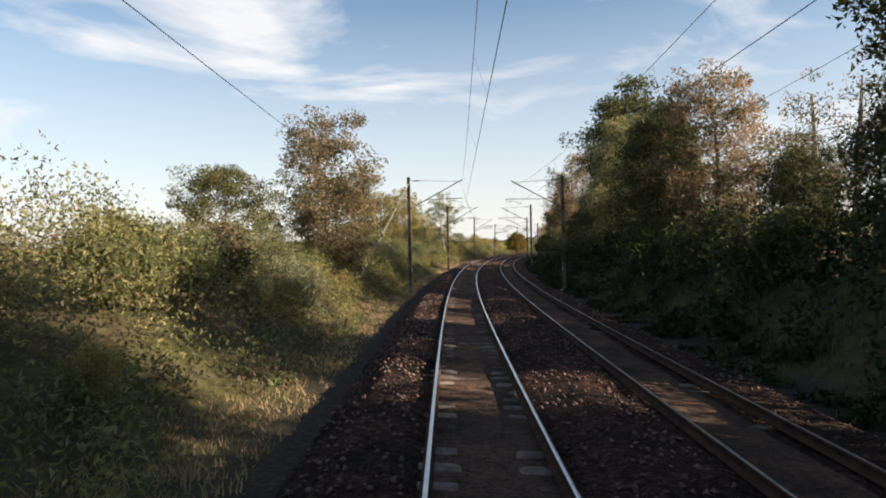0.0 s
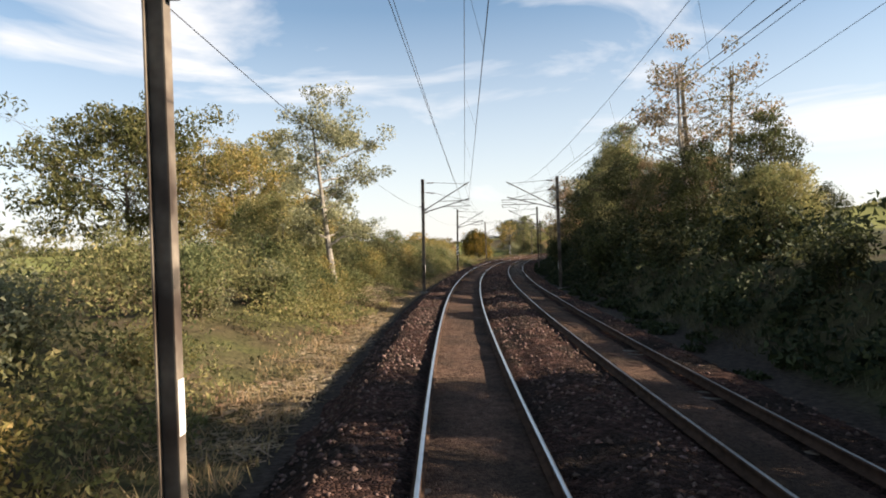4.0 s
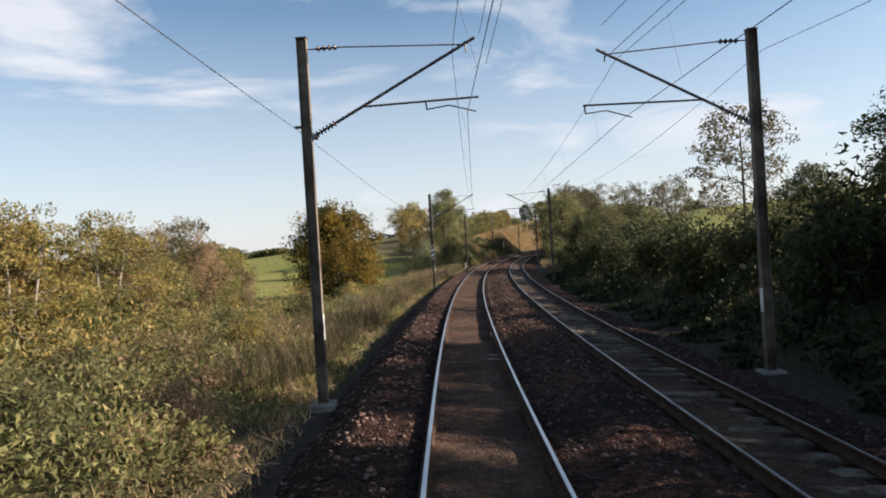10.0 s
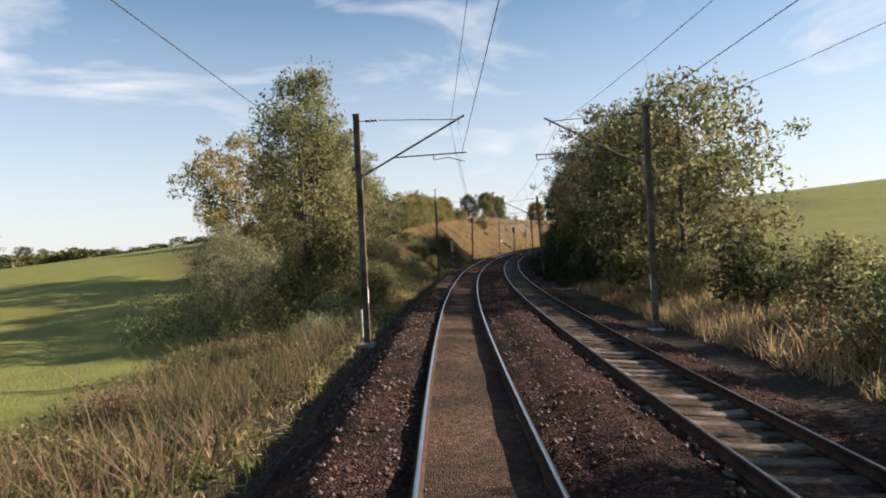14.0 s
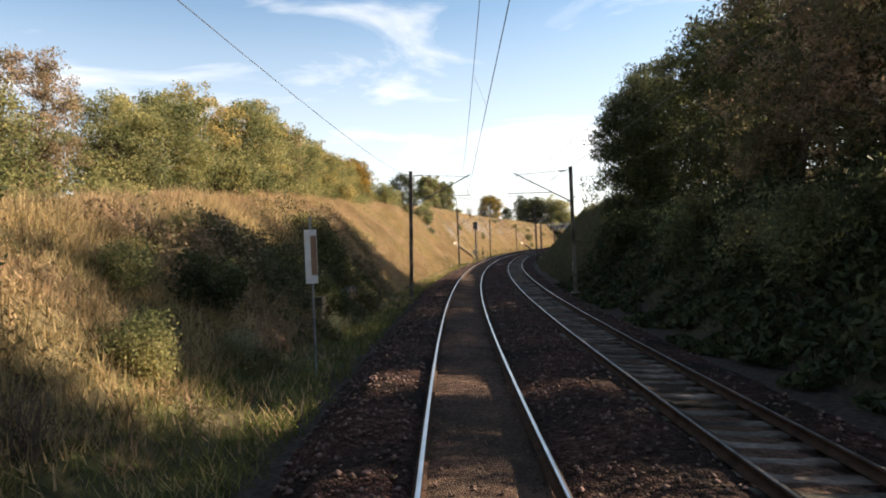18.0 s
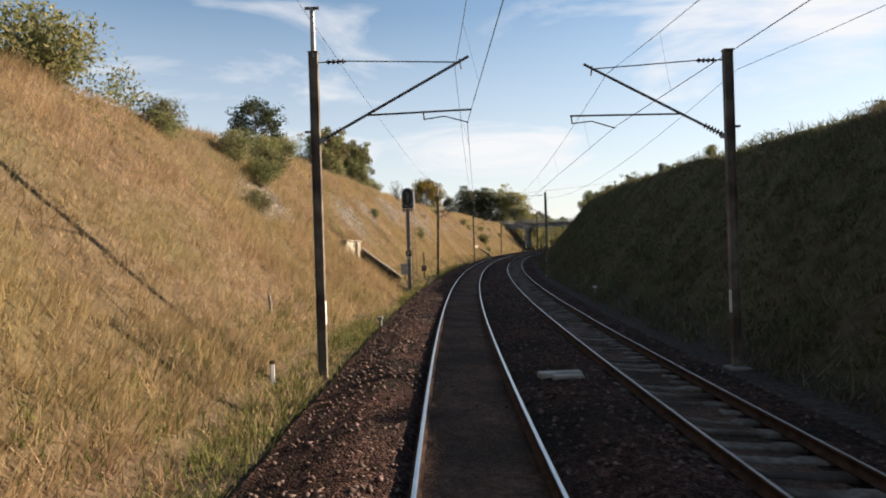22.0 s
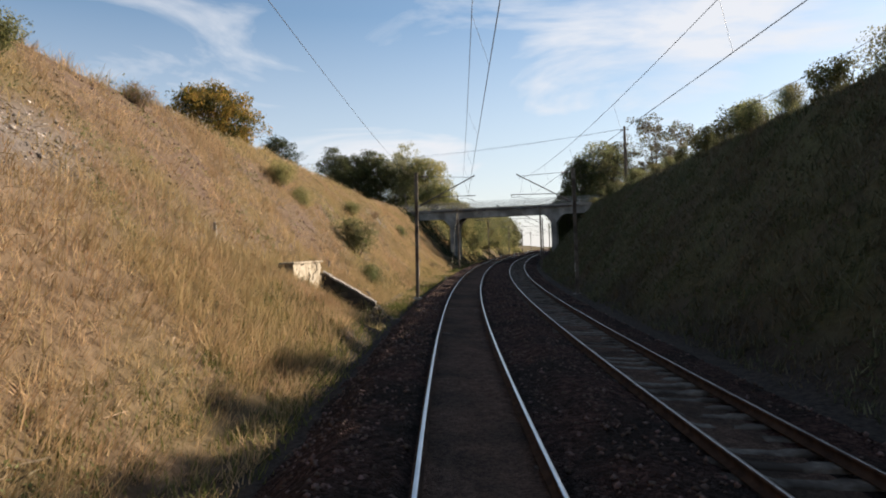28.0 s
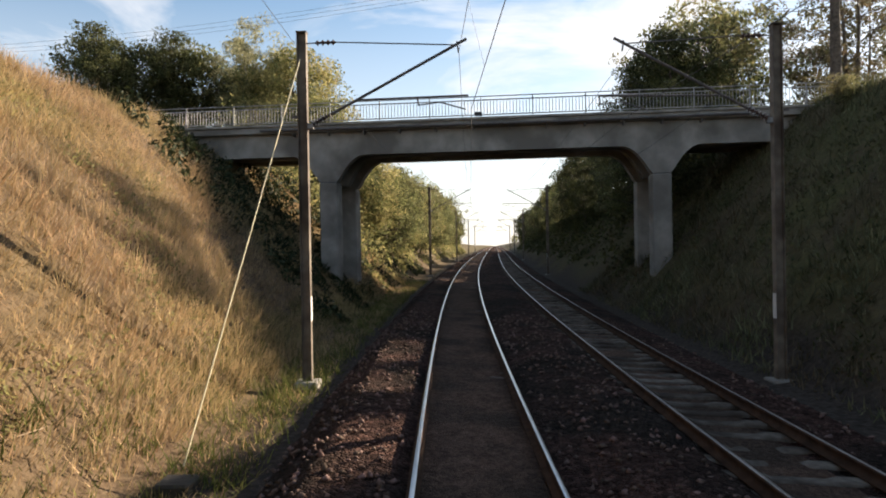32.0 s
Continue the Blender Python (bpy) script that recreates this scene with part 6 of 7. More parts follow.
# ---- retaining walls in the cutting ----
def headwall(s, lat, z, length, high, name_label, seed, wing):
    """A stone wall along the line, set into the slope, and a wing wall across with a falling top."""
    ob = tagged(new("retaining_wall"), name_label, "stone wall", "stone walls in the cutting")
    ob.matrix_basis = stand(s, lat, z)
    rs_ = random.Random(seed)
    courses = max(3, int(high / 0.30))
    part("core", box(bmesh.new(), -0.55, -0.03, -length + 0.04, -0.02, -0.5, high - 0.03), M_WALLSTONE, ob)
    ch = high / courses
    for c in range(courses):
        y = -length
        while y < -0.02:
            y1 = min(y + rs_.uniform(0.28, 0.6), 0.0)
            if y1 - y > 0.06:
                part("stone", box(bmesh.new(), -0.3, rs_.uniform(-0.04, 0.0), y + 0.004, y1 - 0.004, c * ch + 0.004, (c + 1) * ch - 0.004, 0.015), M_WALLSTONE, ob)
            y = y1
    # render that has flaked off in places, over the stones
    ny, nz, g = int(length / 0.035), int(high / 0.035), 0.035
    iy, iz = np.meshgrid(np.arange(ny), np.arange(nz), indexing="ij")
    flake = wobble(iy * g, iz * g * 1.3, 3.2, seed) + 0.5 * wobble(iy * g, iz * g, 9.0, seed + 1) + 0.25 * wobble(iy * g, iz * g, 21.0, seed + 2)
    keep = flake < 0.42
    bm = bmesh.new()
    vt = {}

    def corner(a, b, x):
        key = (a, b, x)
        if key not in vt:
            vt[key] = bm.verts.new((x + 0.008 * math.sin(a * 0.41 + 1.7 * math.sin(b * 0.29)) * (x > 0.015), -length + a * g, b * g))
        return vt[key]
    for a in range(ny):
        for b in range(nz):
            if keep[a, b]:
                bm.faces.new((corner(a, b, 0.035), corner(a + 1, b, 0.035), corner(a + 1, b + 1, 0.035), corner(a, b + 1, 0.035)))
                for da, db, p, q in ((-1, 0, (a, b), (a, b + 1)), (1, 0, (a + 1, b + 1), (a + 1, b)), (0, -1, (a + 1, b), (a, b)), (0, 1, (a, b + 1), (a + 1, b + 1))):
                    if not (0 <= a + da < ny and 0 <= b + db < nz and keep[a + da, b + db]):
                        bm.faces.new((corner(*p, 0.0), corner(*p, 0.035), corner(*q, 0.035), corner(*q, 0.0)))
    part("render_layer", bm, M_RENDER, ob, "flaking cream render")
    y = -length - 0.06
    while y < 0.1:
        y1 = min(y + rs_.uniform(0.5, 0.8), 0.16)
        part("coping", box(bmesh.new(), -0.5, 0.07, y + 0.005, y1 - 0.005, high + 0.002, high + 0.08, 0.015), M_WALLSTONE, ob)
        y = y1 + 0.001
    low, lift = 0.30, high - 0.45
    for yo, sink in ((0.0, 0.0), (-length - 0.40, 0.24)):
        bm = bmesh.new()
        a = [bm.verts.new(v) for v in ((0.015, yo + 0.02, -0.6), (0.015, yo + 0.38, -0.6), (0.015, yo + 0.38, lift - sink), (0.015, yo + 0.02, lift - sink))]
        b = [bm.verts.new(v) for v in ((wing, yo + 0.02, -0.6), (wing, yo + 0.38, -0.6), (wing, yo + 0.38, low - sink), (wing, yo + 0.02, low - sink))]
        bm.faces.new(a)
        bm.faces.new(b[::-1])
        for i in range(4):
            bm.faces.new((a[(i + 1) % 4], a[i], b[i], b[(i + 1) % 4]))
        # the wing turned from the sun has its shade put into darker stone
        part("wing_wall", bm, M_DARKSTONE if yo == 0 else M_WALLSTONE, ob, "sloping wing wall coloured dark for its shaded face" if yo == 0 else "half-buried sloping wing wall")
    # facing stones of that wing, in the same shade-dark colour
    for c in range(9):
        z0, x = -0.5 + c * 0.27, 0.02
        while x < wing - 0.12:
            x1 = x + rs_.uniform(0.22, 0.5)
            roof = lift + (low - lift) * min(1.0, x1 / wing)
            if z0 + 0.06 < roof and x1 < wing + 0.05:
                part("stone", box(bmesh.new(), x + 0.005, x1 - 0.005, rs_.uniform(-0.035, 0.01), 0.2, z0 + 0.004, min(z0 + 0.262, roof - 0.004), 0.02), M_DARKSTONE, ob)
            x = x1
    n = 7
    for i in range(2 * n):
        f0, f1 = (i % n) / n, (i % n + rs_.uniform(0.88, 0.97)) / n
        jut, up, yo = rs_.uniform(-0.06, 0.03), rs_.uniform(-0.02, 0.02), 0.0 if i < n else -length - 0.40
        if i >= n and rs_.random() < 0.4:      # lost under the grass
            continue
        up = up if i < n else up - 0.24
        bm = bmesh.new()
        q = []
        for f in (f0, f1):
            x, zz = 0.08 + (wing - 0.05) * f, lift + (low - lift) * f + up + 0.02
            q.append([bm.verts.new(v) for v in ((x, yo - 0.05 + jut, zz - 0.02), (x, yo + 0.40, zz - 0.02), (x, yo + 0.40, zz + 0.06), (x, yo - 0.04 + jut, zz + 0.05))])
        bm.faces.new(q[0])
        bm.faces.new(q[1][::-1])
        for k in range(4):
            bm.faces.new((q[0][(k + 1) % 4], q[0][k], q[1][k], q[1][(k + 1) % 4]))
        part("coping", bm, M_SCREE, ob)
    return ob


hw = headwall(413.7, -6.7, 0.2, 4.3, 2.62, "pale stone retaining wall with a shade-darkened wing wall in dry grass", 3, 2.5)
part("joint", box(bmesh.new(), 0.037, 0.052, -1.62, -1.46, 0.0, 2.5, 0.004), M_DARKSTONE, hw, "dark weathered joint in the wall")
part("pilaster", box(bmesh.new(), 0.02, 0.12, -1.40, -1.12, 0.0, 2.55, 0.02), M_RENDER, hw)
rs_ = random.Random(12)
part("lower_core", box(bmesh.new(), 0.03, 0.70, -4.15, -2.25, -0.6, 1.26), M_WALLSTONE, hw)
for c in range(5):
    y = -4.2
    while y < -2.25:
        y1 = min(y + rs_.uniform(0.3, 0.62), -2.2)
        part("stone", box(bmesh.new(), 0.5, 0.74 + rs_.uniform(-0.02, 0.012), y + 0.004, y1 - 0.004, -0.1 + c * 0.27, -0.1 + c * 0.27 + 0.262, 0.02), M_RENDER if rs_.random() < 0.6 else M_WALLSTONE, hw)
        y = y1
for i in range(3):
    part("coping", box(bmesh.new(), 0.02, 0.80, -4.25 + i * 0.7, -3.56 + i * 0.7, 1.262, 1.33, 0.015), M_WALLSTONE, hw)
headwall(498.9, -5.9, -0.1, 4.4, 2.1, "cream rendered stone wall, flaking, with a shade-darkened wing wall", 4, 2.2)
# the overgrown one, its stones coloured dark for the wood's shade
dw = tagged(new("retaining_wall"), "mossy stone wall coloured dark for shade, overgrown at the foot of the bank", "stone wall", "stone walls in the cutting")
dw.matrix_basis = stand(338.0, -5.0, -0.66)
rs_ = random.Random(8)
bm = bmesh.new()
lo = [bm.verts.new(v) for v in ((-3.2, -9.0, -0.4), (-0.12, -9.0, -0.4), (-0.12, -0.2, -0.4), (-3.2, -0.2, -0.4))]
hi = [bm.verts.new(v) for v in ((-3.2, -9.0, 1.55), (-0.12, -9.0, 1.45), (-0.12, -1.3, 1.45), (-3.2, -1.3, 1.9))]
bm.faces.new(lo[::-1])
bm.faces.new(hi)
for i in range(4):
    bm.faces.new((lo[i], lo[(i + 1) % 4], hi[(i + 1) % 4], hi[i]))
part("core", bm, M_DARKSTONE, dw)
for c in range(5):
    y = -9.0
    end = -0.2 - 0.22 * c
    while y < end - 0.1:
        w = rs_.uniform(0.3, 0.7)
        y1 = min(y + w, end)
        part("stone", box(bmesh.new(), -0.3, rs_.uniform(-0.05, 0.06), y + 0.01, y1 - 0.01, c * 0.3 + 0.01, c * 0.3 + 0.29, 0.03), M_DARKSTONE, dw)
        y = y1

# ---- culvert railing beside the field ----
cr = tagged(new("culvert_railing"), "low dark steel railing over a culvert on the bank", "railing")
cr.matrix_basis = stand(236.5, -3.75, -0.62)
for i in range(6):
    y = -3.7 + i * 1.58
    part("post", box(bmesh.new(), -0.04, 0.04, y - 0.04, y + 0.04, -0.3, 0.98, 0.005), M_WIRE, cr)
for z in (0.50, 0.94):
    part("bar", tube(bmesh.new(), [(0, -3.75, z), (0, 4.25, z)], 0.030, 8), M_WIRE, cr)
part("end_bend", tube(bmesh.new(), [(0, -3.7, 0.94), (0.0, -3.92, 0.90), (0.0, -3.98, 0.7), (0, -3.98, 0.0)], 0.030, 8), M_WIRE, cr)
part("kerb", box(bmesh.new(), -0.18, 0.18, -4.15, -3.55, -0.35, 0.05, 0.02), M_CONC, cr, "pale concrete kerb block")

# ---- sign board on a post ----
sb = tagged(new("track_sign"), "narrow faded white board with rust stains on a thin post", "sign")
sb.matrix_basis = stand(322.0, -3.7, -0.6)
part("post", tube(bmesh.new(), [(0, 0, -0.3), (0, 0, 3.95)], 0.03, 8), M_GALV, sb)
part("board", box(bmesh.new(), -0.15, 0.15, -0.055, -0.032, 2.30, 3.60, 0.004), M_WHITE, sb, "faded white board")
part("stain", box(bmesh.new(), 0.0, 0.145, -0.0585, -0.0555, 2.5, 3.45), M_LEAF_BROWN, sb)

# ---- small lineside things ----
def marker(s, lat, h, name_label, mat):
    ob = tagged(new("marker_post"), name_label, "marker post", "small markers by the track")
    ob.matrix_basis = stand(s, lat, float(ground_z(s, lat)))
    part("stub", box(bmesh.new(), -0.05, 0.05, -0.05, 0.05, -0.3, h, 0.008), M_CONC, ob)
    part("head", box(bmesh.new(), -0.10, 0.10, -0.09, 0.09, h + 0.002, h + 0.11, 0.015), mat, ob)
    return ob


marker(450.6, -2.62, 0.45, "low concrete marker with a white painted head", M_WHITE)
marker(419.2, -3.0, 0.35, "low concrete marker with a dark head", M_TUBE)
marker(421.0, -3.05, 0.35, "low concrete marker with a dark head", M_TUBE)
marker(425.6, -3.1, 0.35, "low concrete marker with a dark head", M_TUBE)
marker(396.0, -3.0, 0.30, "low concrete marker with a grey head", M_CONC)
marker(408.0, 6.9, 0.45, "low concrete marker with a white painted head", M_WHITE)
for s, lat, h, where in ((262.5, -3.6, 1.1, "scrub"), (293.4, -3.8, 0.55, "scrub"), (386.6, -4.2, 0.55, "dry grass")):
    wp = tagged(new("marker_post"), "slim white post with a rusty top in the " + where, "marker post", "slim white posts by the track")
    wp.matrix_basis = stand(s, lat, float(ground_z(s, lat)), s)
    part("post", box(bmesh.new(), -0.045, 0.045, -0.04, 0.04, -0.3, h, 0.010), M_WHITE, wp)
    part("cap", box(bmesh.new(), -0.049, 0.049, -0.044, 0.044, h - 0.07, h + 0.012, 0.010), M_RAIL_SIDE, wp, "rusty metal cap")

# a fallen plate on a stick, a stone block and a stump on the slope
fp = tagged(new("fallen_sign"), "pale square plate on a short stick, leaning in the dry grass", "sign")
fp.matrix_basis = stand(529.2, -5.1, 0.98) @ Matrix.Rotation(radians(-38), 4, "Y") @ Matrix.Rotation(radians(25), 4, "X")
part("plate", box(bmesh.new(), -0.15, 0.15, -0.012, 0.012, -0.11, 0.11, 0.006), M_WHITE, fp)
part("stick", tube(bmesh.new(), [(0.0, 0.02, -0.10), (0.03, 0.03, -0.62)], 0.018, 6), M_PALEBARK, fp)
sbk = tagged(new("stone_block"), "squared brown stone block at the edge of the ballast", "stone")
sbk.matrix_basis = stand(532.0, -2.95, float(ground_z(532.0, -2.95)), 12)
part("block", box(bmesh.new(), -0.13, 0.13, -0.16, 0.16, -0.1, 0.30, 0.025), M_WALLSTONE, sbk)
for s, lat, h in ((536.3, -5.8, 0.7), (391.2, -5.5, 0.55), (492.0, -7.6, 0.5), (503.5, -6.6, 0.45)):
    stp = tagged(new("stump_post"), "short weathered wooden stump post in the dry grass", "post", "old posts on the slope")
    stp.matrix_basis = stand(s, lat, float(ground_z(s, lat)), s * 40)
    part("stump", tube(bmesh.new(), [(0, 0, -0.25), (0.02, 0.0, h * 0.5), (0.05, 0.02, h)], 0.055, 7, 0.045), M_PALEBARK, stp)
slab = tagged(new("concrete_cover"), "pale concrete cable cover lying between the tracks", "concrete slab")
slab.matrix_basis = stand(385.4, 1.75, float(ballast_z(np.array(385.4), np.array(1.75))), 4)
part("slab", box(bmesh.new(), -0.42, 0.42, -0.14, 0.14, -0.05, 0.07, 0.015), M_CONC, slab)
part("slab_piece", box(bmesh.new(), -0.2, 0.38, -0.42, -0.19, -0.05, 0.06, 0.015), M_CONC, slab)
ty = tagged(new("old_tyre"), "old grey car tyre half sunk in the dry slope", "tyre")
ty.matrix_basis = stand(505.5, -5.15, float(ground_z(505.5, -5.15)) + 0.08, 20) @ Matrix.Scale(0.66, 4) @ Matrix.Rotation(radians(62), 4, "X") @ Matrix.Rotation(radians(-18), 4, "Y")
bm = bmesh.new()
ring_pts = []
for k in range(20):
    q = 2 * math.pi * k / 20
    ring_pts.append([bm.verts.new(((0.24 + 0.085 * math.cos(w)) * math.cos(q), (0.24 + 0.085 * math.cos(w)) * math.sin(q), 0.09 * math.sin(w))) for w in (0, 1.0, 2.1, 3.14, 4.2, 5.3)])
for k in range(20):
    u, v = ring_pts[k], ring_pts[(k + 1) % 20]
    for j in range(6):
        bm.faces.new((u[j], v[j], v[(j + 1) % 6], u[(j + 1) % 6]))
part("tyre_ring", bm, M_TYRE, ty)
# guy wire from the mast before the bridge
guy = tagged(new("guy_wire"), "pale stay rod running from mast top to ground anchor", "guy wire", "stays of the masts")
part("rod", tube(bmesh.new(), [Vector(spot(551.0, -3.42, 6.3)), Vector(spot(545.5, -3.75, -0.35))], 0.013, 6), M_YELLOW, guy)
part("anchor", box(bmesh.new(), -0.22, 0.22, -0.22, 0.22, -0.3, 0.12, 0.03), M_DARKSTONE, guy).matrix_basis = stand(545.4, -3.8, -0.6)
guy2 = tagged(new("guy_wire"), "grey stay rod running from mast top to ground anchor", "guy wire", "stays of the masts")
part("rod", tube(bmesh.new(), [Vector(spot(42.1, -3.25, 6.9)), Vector(spot(35.5, -6.2, -0.2))], 0.02, 6), M_GALV, guy2)
part("anchor", box(bmesh.new(), -0.2, 0.2, -0.2, 0.2, -0.3, 0.15, 0.03), M_DARKSTONE, guy2).matrix_basis = stand(35.4, -6.3, -0.35)

# striped warning boards on two masts
for s, lat, z0, z1 in ((146.5, -3.22, 1.55, 2.72), (223.0, -3.2, 1.72, 2.78)):
    wb = tagged(new("warning_board"), "black and cream diagonally striped board fixed on a mast", "sign", "striped boards on masts")
    wb.matrix_basis = stand(s, lat, 0) @ Matrix.Rotation(radians(1.7 if s < 200 else 0.0), 4, "Y")
    board = part("board", box(bmesh.new(), -0.13, 0.13, -0.135, -0.112, z0, z1, 0.004), M_WHITE, wb, "cream enamel board")
    n = 3
    for i in range(n):
        zc = z0 + (z1 - z0) * (i + 0.5) / n
        bm = bmesh.new()
        f = [bm.verts.new(v) for v in ((-0.128, -0.1375, zc - 0.17), (0.128, -0.1375, zc + 0.02), (0.128, -0.1375, zc + 0.17), (-0.128, -0.1375, zc - 0.02))]
        g = [bm.verts.new(v.co + Vector((0, 0.0022, 0))) for v in f]
        bm.faces.new(f)
        bm.faces.new(g[::-1])
        for k in range(4):
            bm.faces.new((f[k], g[k], g[(k + 1) % 4], f[(k + 1) % 4]))
        part("stripe", bm, M_BLACK, board)

# timber pole beyond the cutting, by the bridge
tp = tagged(new("utility_pole"), "tall grey pole with small insulators above the bank", "utility pole")
tp.matrix_basis = stand(572.0, 19.3, float(ground_z(572, 19.3)))
part("pole", tube(bmesh.new(), [(0, 0, -0.5), (0, 0, 11.1)], 0.33, 12, 0.15), M_BARK, tp)
part("arm", box(bmesh.new(), -0.6, 0.6, -0.05, 0.05, 10.5, 10.6), M_BARK, tp)
for x in (-0.5, 0.0, 0.5):
    part("insulator", tube(bmesh.new(), [(x, 0, 10.6), (x, 0, 10.76)], 0.035, 8), M_INSUL, tp)
for k, (dl, dz) in enumerate(((-0.5, 0), (0.0, 0.02), (0.5, 0))):
    pw = tagged(new("overhead_cable"), "thin cable strung high across the line", "cable", "cables over the bridge")
    a = Vector(spot(572.0 + dl, 19.3, float(ground_z(572, 19.3)) + 10.76))
    b = Vector(spot(590.0 + dl * 2, -45, 19.0))
    pts = [a.lerp(b, i / 12) - Vector((0, 0, 4 * 1.2 * (i / 12) * (1 - i / 12))) for i in range(13)]
    wire("cable", np.array([tuple(q) for q in pts]), 0.009, pw)

# ---- grass, stones, sleepers ----
def blades(s, lat, h, seed, per=4, width=0.018, spread=0.09, lean=1.5, comb=0.0):
    """Tufts of single-triangle blades; comb lays them over along the bank."""
    rs = np.random.RandomState(seed)
    n = len(s)
    base = spot(s, lat, ground_z(s, lat) - 0.02)
    base = np.repeat(base, per, 0)
    hh = np.repeat(h, per) * rs.uniform(0.55, 1.25, n * per)
    a = rs.uniform(0, 6.283, n * per)
    if comb:
        lay = heading(s) + 0.9 + 1.1 * wobble(s, lat, 0.35, seed + 5)
        a = np.where(rs.uniform(0, 1, n * per) < comb, np.repeat(lay, per) + rs.normal(size=n * per) * 0.45, a)
    base[:, :2] += rs.normal(size=(n * per, 2)) * spread
    d = np.stack([np.cos(a), np.sin(a), np.zeros(n * per)], 1)
    side = np.stack([-np.sin(a), np.cos(a), np.zeros(n * per)], 1)
    ln = rs.uniform(0.05, lean, n * per) * hh
    w = (width * rs.uniform(0.7, 1.5, n * per))[:, None]
    tip = base + d * ln[:, None]
    tip[:, 2] += hh
    v = np.stack([base - side * w, base + side * w, tip], 1).reshape(-1, 3)
    return v, np.arange(3 * n * per).reshape(-1, 3)


def grass(name, label, mat, s0, s1, lat_lo, lat_hi, n, h0, h1, seed, per=4, width=0.018, keep=None, comb=0.0):
    rs = np.random.RandomState(seed)
    s = rs.uniform(s0, s1, n)
    lo, hi = smooth_table(lat_lo, s), smooth_table(lat_hi, s)
    lat = lo + (hi - lo) * rs.uniform(0, 1, n)
    if keep is not None:
        k = keep(s, lat, rs)
        s, lat = s[k], lat[k]
    h = rs.uniform(h0, h1, len(s)) * (0.75 + 0.5 * (wobble(s, lat, 0.5, seed + 1) > 0))
    v, f = blades(s, lat, h, seed + 2, per, width, comb=comb)
    tagged(put(name, mesh_from(name, v, f, mat)), label, "grass", kind="stuff")


flat = lambda v: [(-300, v), (2600, v)]
grass("dry_grass", "long dry straw-coloured grass on the cutting slope", M_GRASS_DRY, 345, 585, L_CREST, flat(-4.5), 125000, 0.18, 0.46, 61, 5, 0.010, lambda s, l, r: r.uniform(0, 1, len(s)) > np.maximum(scree(s, l) * 0.75, bare(s, l) * 0.92), 0.7)
for a_, b_, w_ in NICHES:
    grass("dry_grass", "tall dry grass before the stone wall", M_GRASS_DRY, a_ - 2.0, b_ + 0.4, flat(w_ + 0.5), flat(-4.2), 2200, 0.15, 0.4, 78, 6, 0.009, None, 0.5)
for a_, b_, w_ in NICHES:
    grass("dry_grass", "tall dry grass against the half-buried wing wall", M_GRASS_DRY, a_ - 9.0, a_ + 0.1, flat(w_ - 1.5), flat(-3.7), 2800, 0.18, 0.5, 80, 6, 0.010, None, 0.6)
grass("dry_grass", "long dry grass along the crest of the bank", M_GRASS_DRY, 345, 575, flat(-17), L_CREST, 9000, 0.25, 0.55, 62, 4, 0.015)
grass("verge_grass", "short green grass at the foot of the slope", M_GRASS_GREEN, 300, 585, flat(-5.6), flat(-3.0), 26000, 0.12, 0.34, 63, 4, 0.011)
grass("dry_grass", "yellowing grass along the edge of the ballast", M_GRASS_DRY, 345, 585, flat(-4.9), flat(-3.2), 12000, 0.10, 0.28, 79, 5, 0.010, None, 0.5)
grass("verge_grass", "tall mixed grass and weeds beside the field", M_GRASS_GREEN, 185, 300, flat(-9.5), flat(-3.1), 9000, 0.12, 0.32, 64, 4, 0.014)
grass("dry_grass", "dry grass tufts among the weeds beside the field", M_GRASS_DRY, 185, 345, flat(-8.5), flat(-3.2), 7000, 0.12, 0.34, 65, 4, 0.014)
# blades in the shade-darkened grass colour
grass("bank_grass", "grass and weeds on the right cutting slope, coloured dark for shade", M_GRASS_SHADY, 345, 575, flat(6.5), R_CREST, 48000, 0.15, 0.42, 66, 4, 0.019)
grass("tall_weeds", "tall thin brown weeds beside the field", M_LEAF_BROWN, 186, 264, flat(-9.0), flat(-3.9), 5000, 0.5, 1.05, 75, 5, 0.016)
grass("tall_weeds", "tall grey-green weeds at the edge of the field", M_LEAF_ASH, 186, 232, flat(-7.5), flat(-4.1), 3600, 0.4, 0.9, 74, 5, 0.016)
grass("tall_weeds", "tall dry stalks on the shaded bank", M_LEAF_BROWN, 292, 346, flat(-10.5), flat(-4.4), 2500, 0.3, 0.7, 76, 5, 0.012)
grass("dry_grass", "dry grass on the bank below the bushes", M_GRASS_DRY, 296, 352, flat(-11.5), flat(-5.2), 26000, 0.2, 0.5, 77, 4, 0.014)
grass("bank_grass", "dry grass on the sunlit bank by the hill", M_GRASS_DRY, 250, 281, flat(7.0), flat(12.0), 3200, 0.3, 0.7, 67, 4, 0.018)
grass("bank_grass", "dry weeds and straw at the foot of the bushes", M_GRASS_DRY, -6, 190, flat(-5.4), flat(-3.2), 9000, 0.08, 0.28, 68, 4, 0.014)
grass("bank_grass", "weeds along the right cess, coloured dark for shade", M_GRASS_SHADY, -6, 345, flat(7.2), flat(9.8), 14000, 0.15, 0.45, 69, 4, 0.016)

OCT = np.array([(1, 0, 0), (0, 1, 0), (-1, 0, 0), (0, -1, 0), (0, 0, 1), (0, 0, -1)], float)
OCT_F = np.array([(0, 1, 4), (1, 2, 4), (2, 3, 4), (3, 0, 4), (1, 0, 5), (2, 1, 5), (3, 2, 5), (0, 3, 5)])


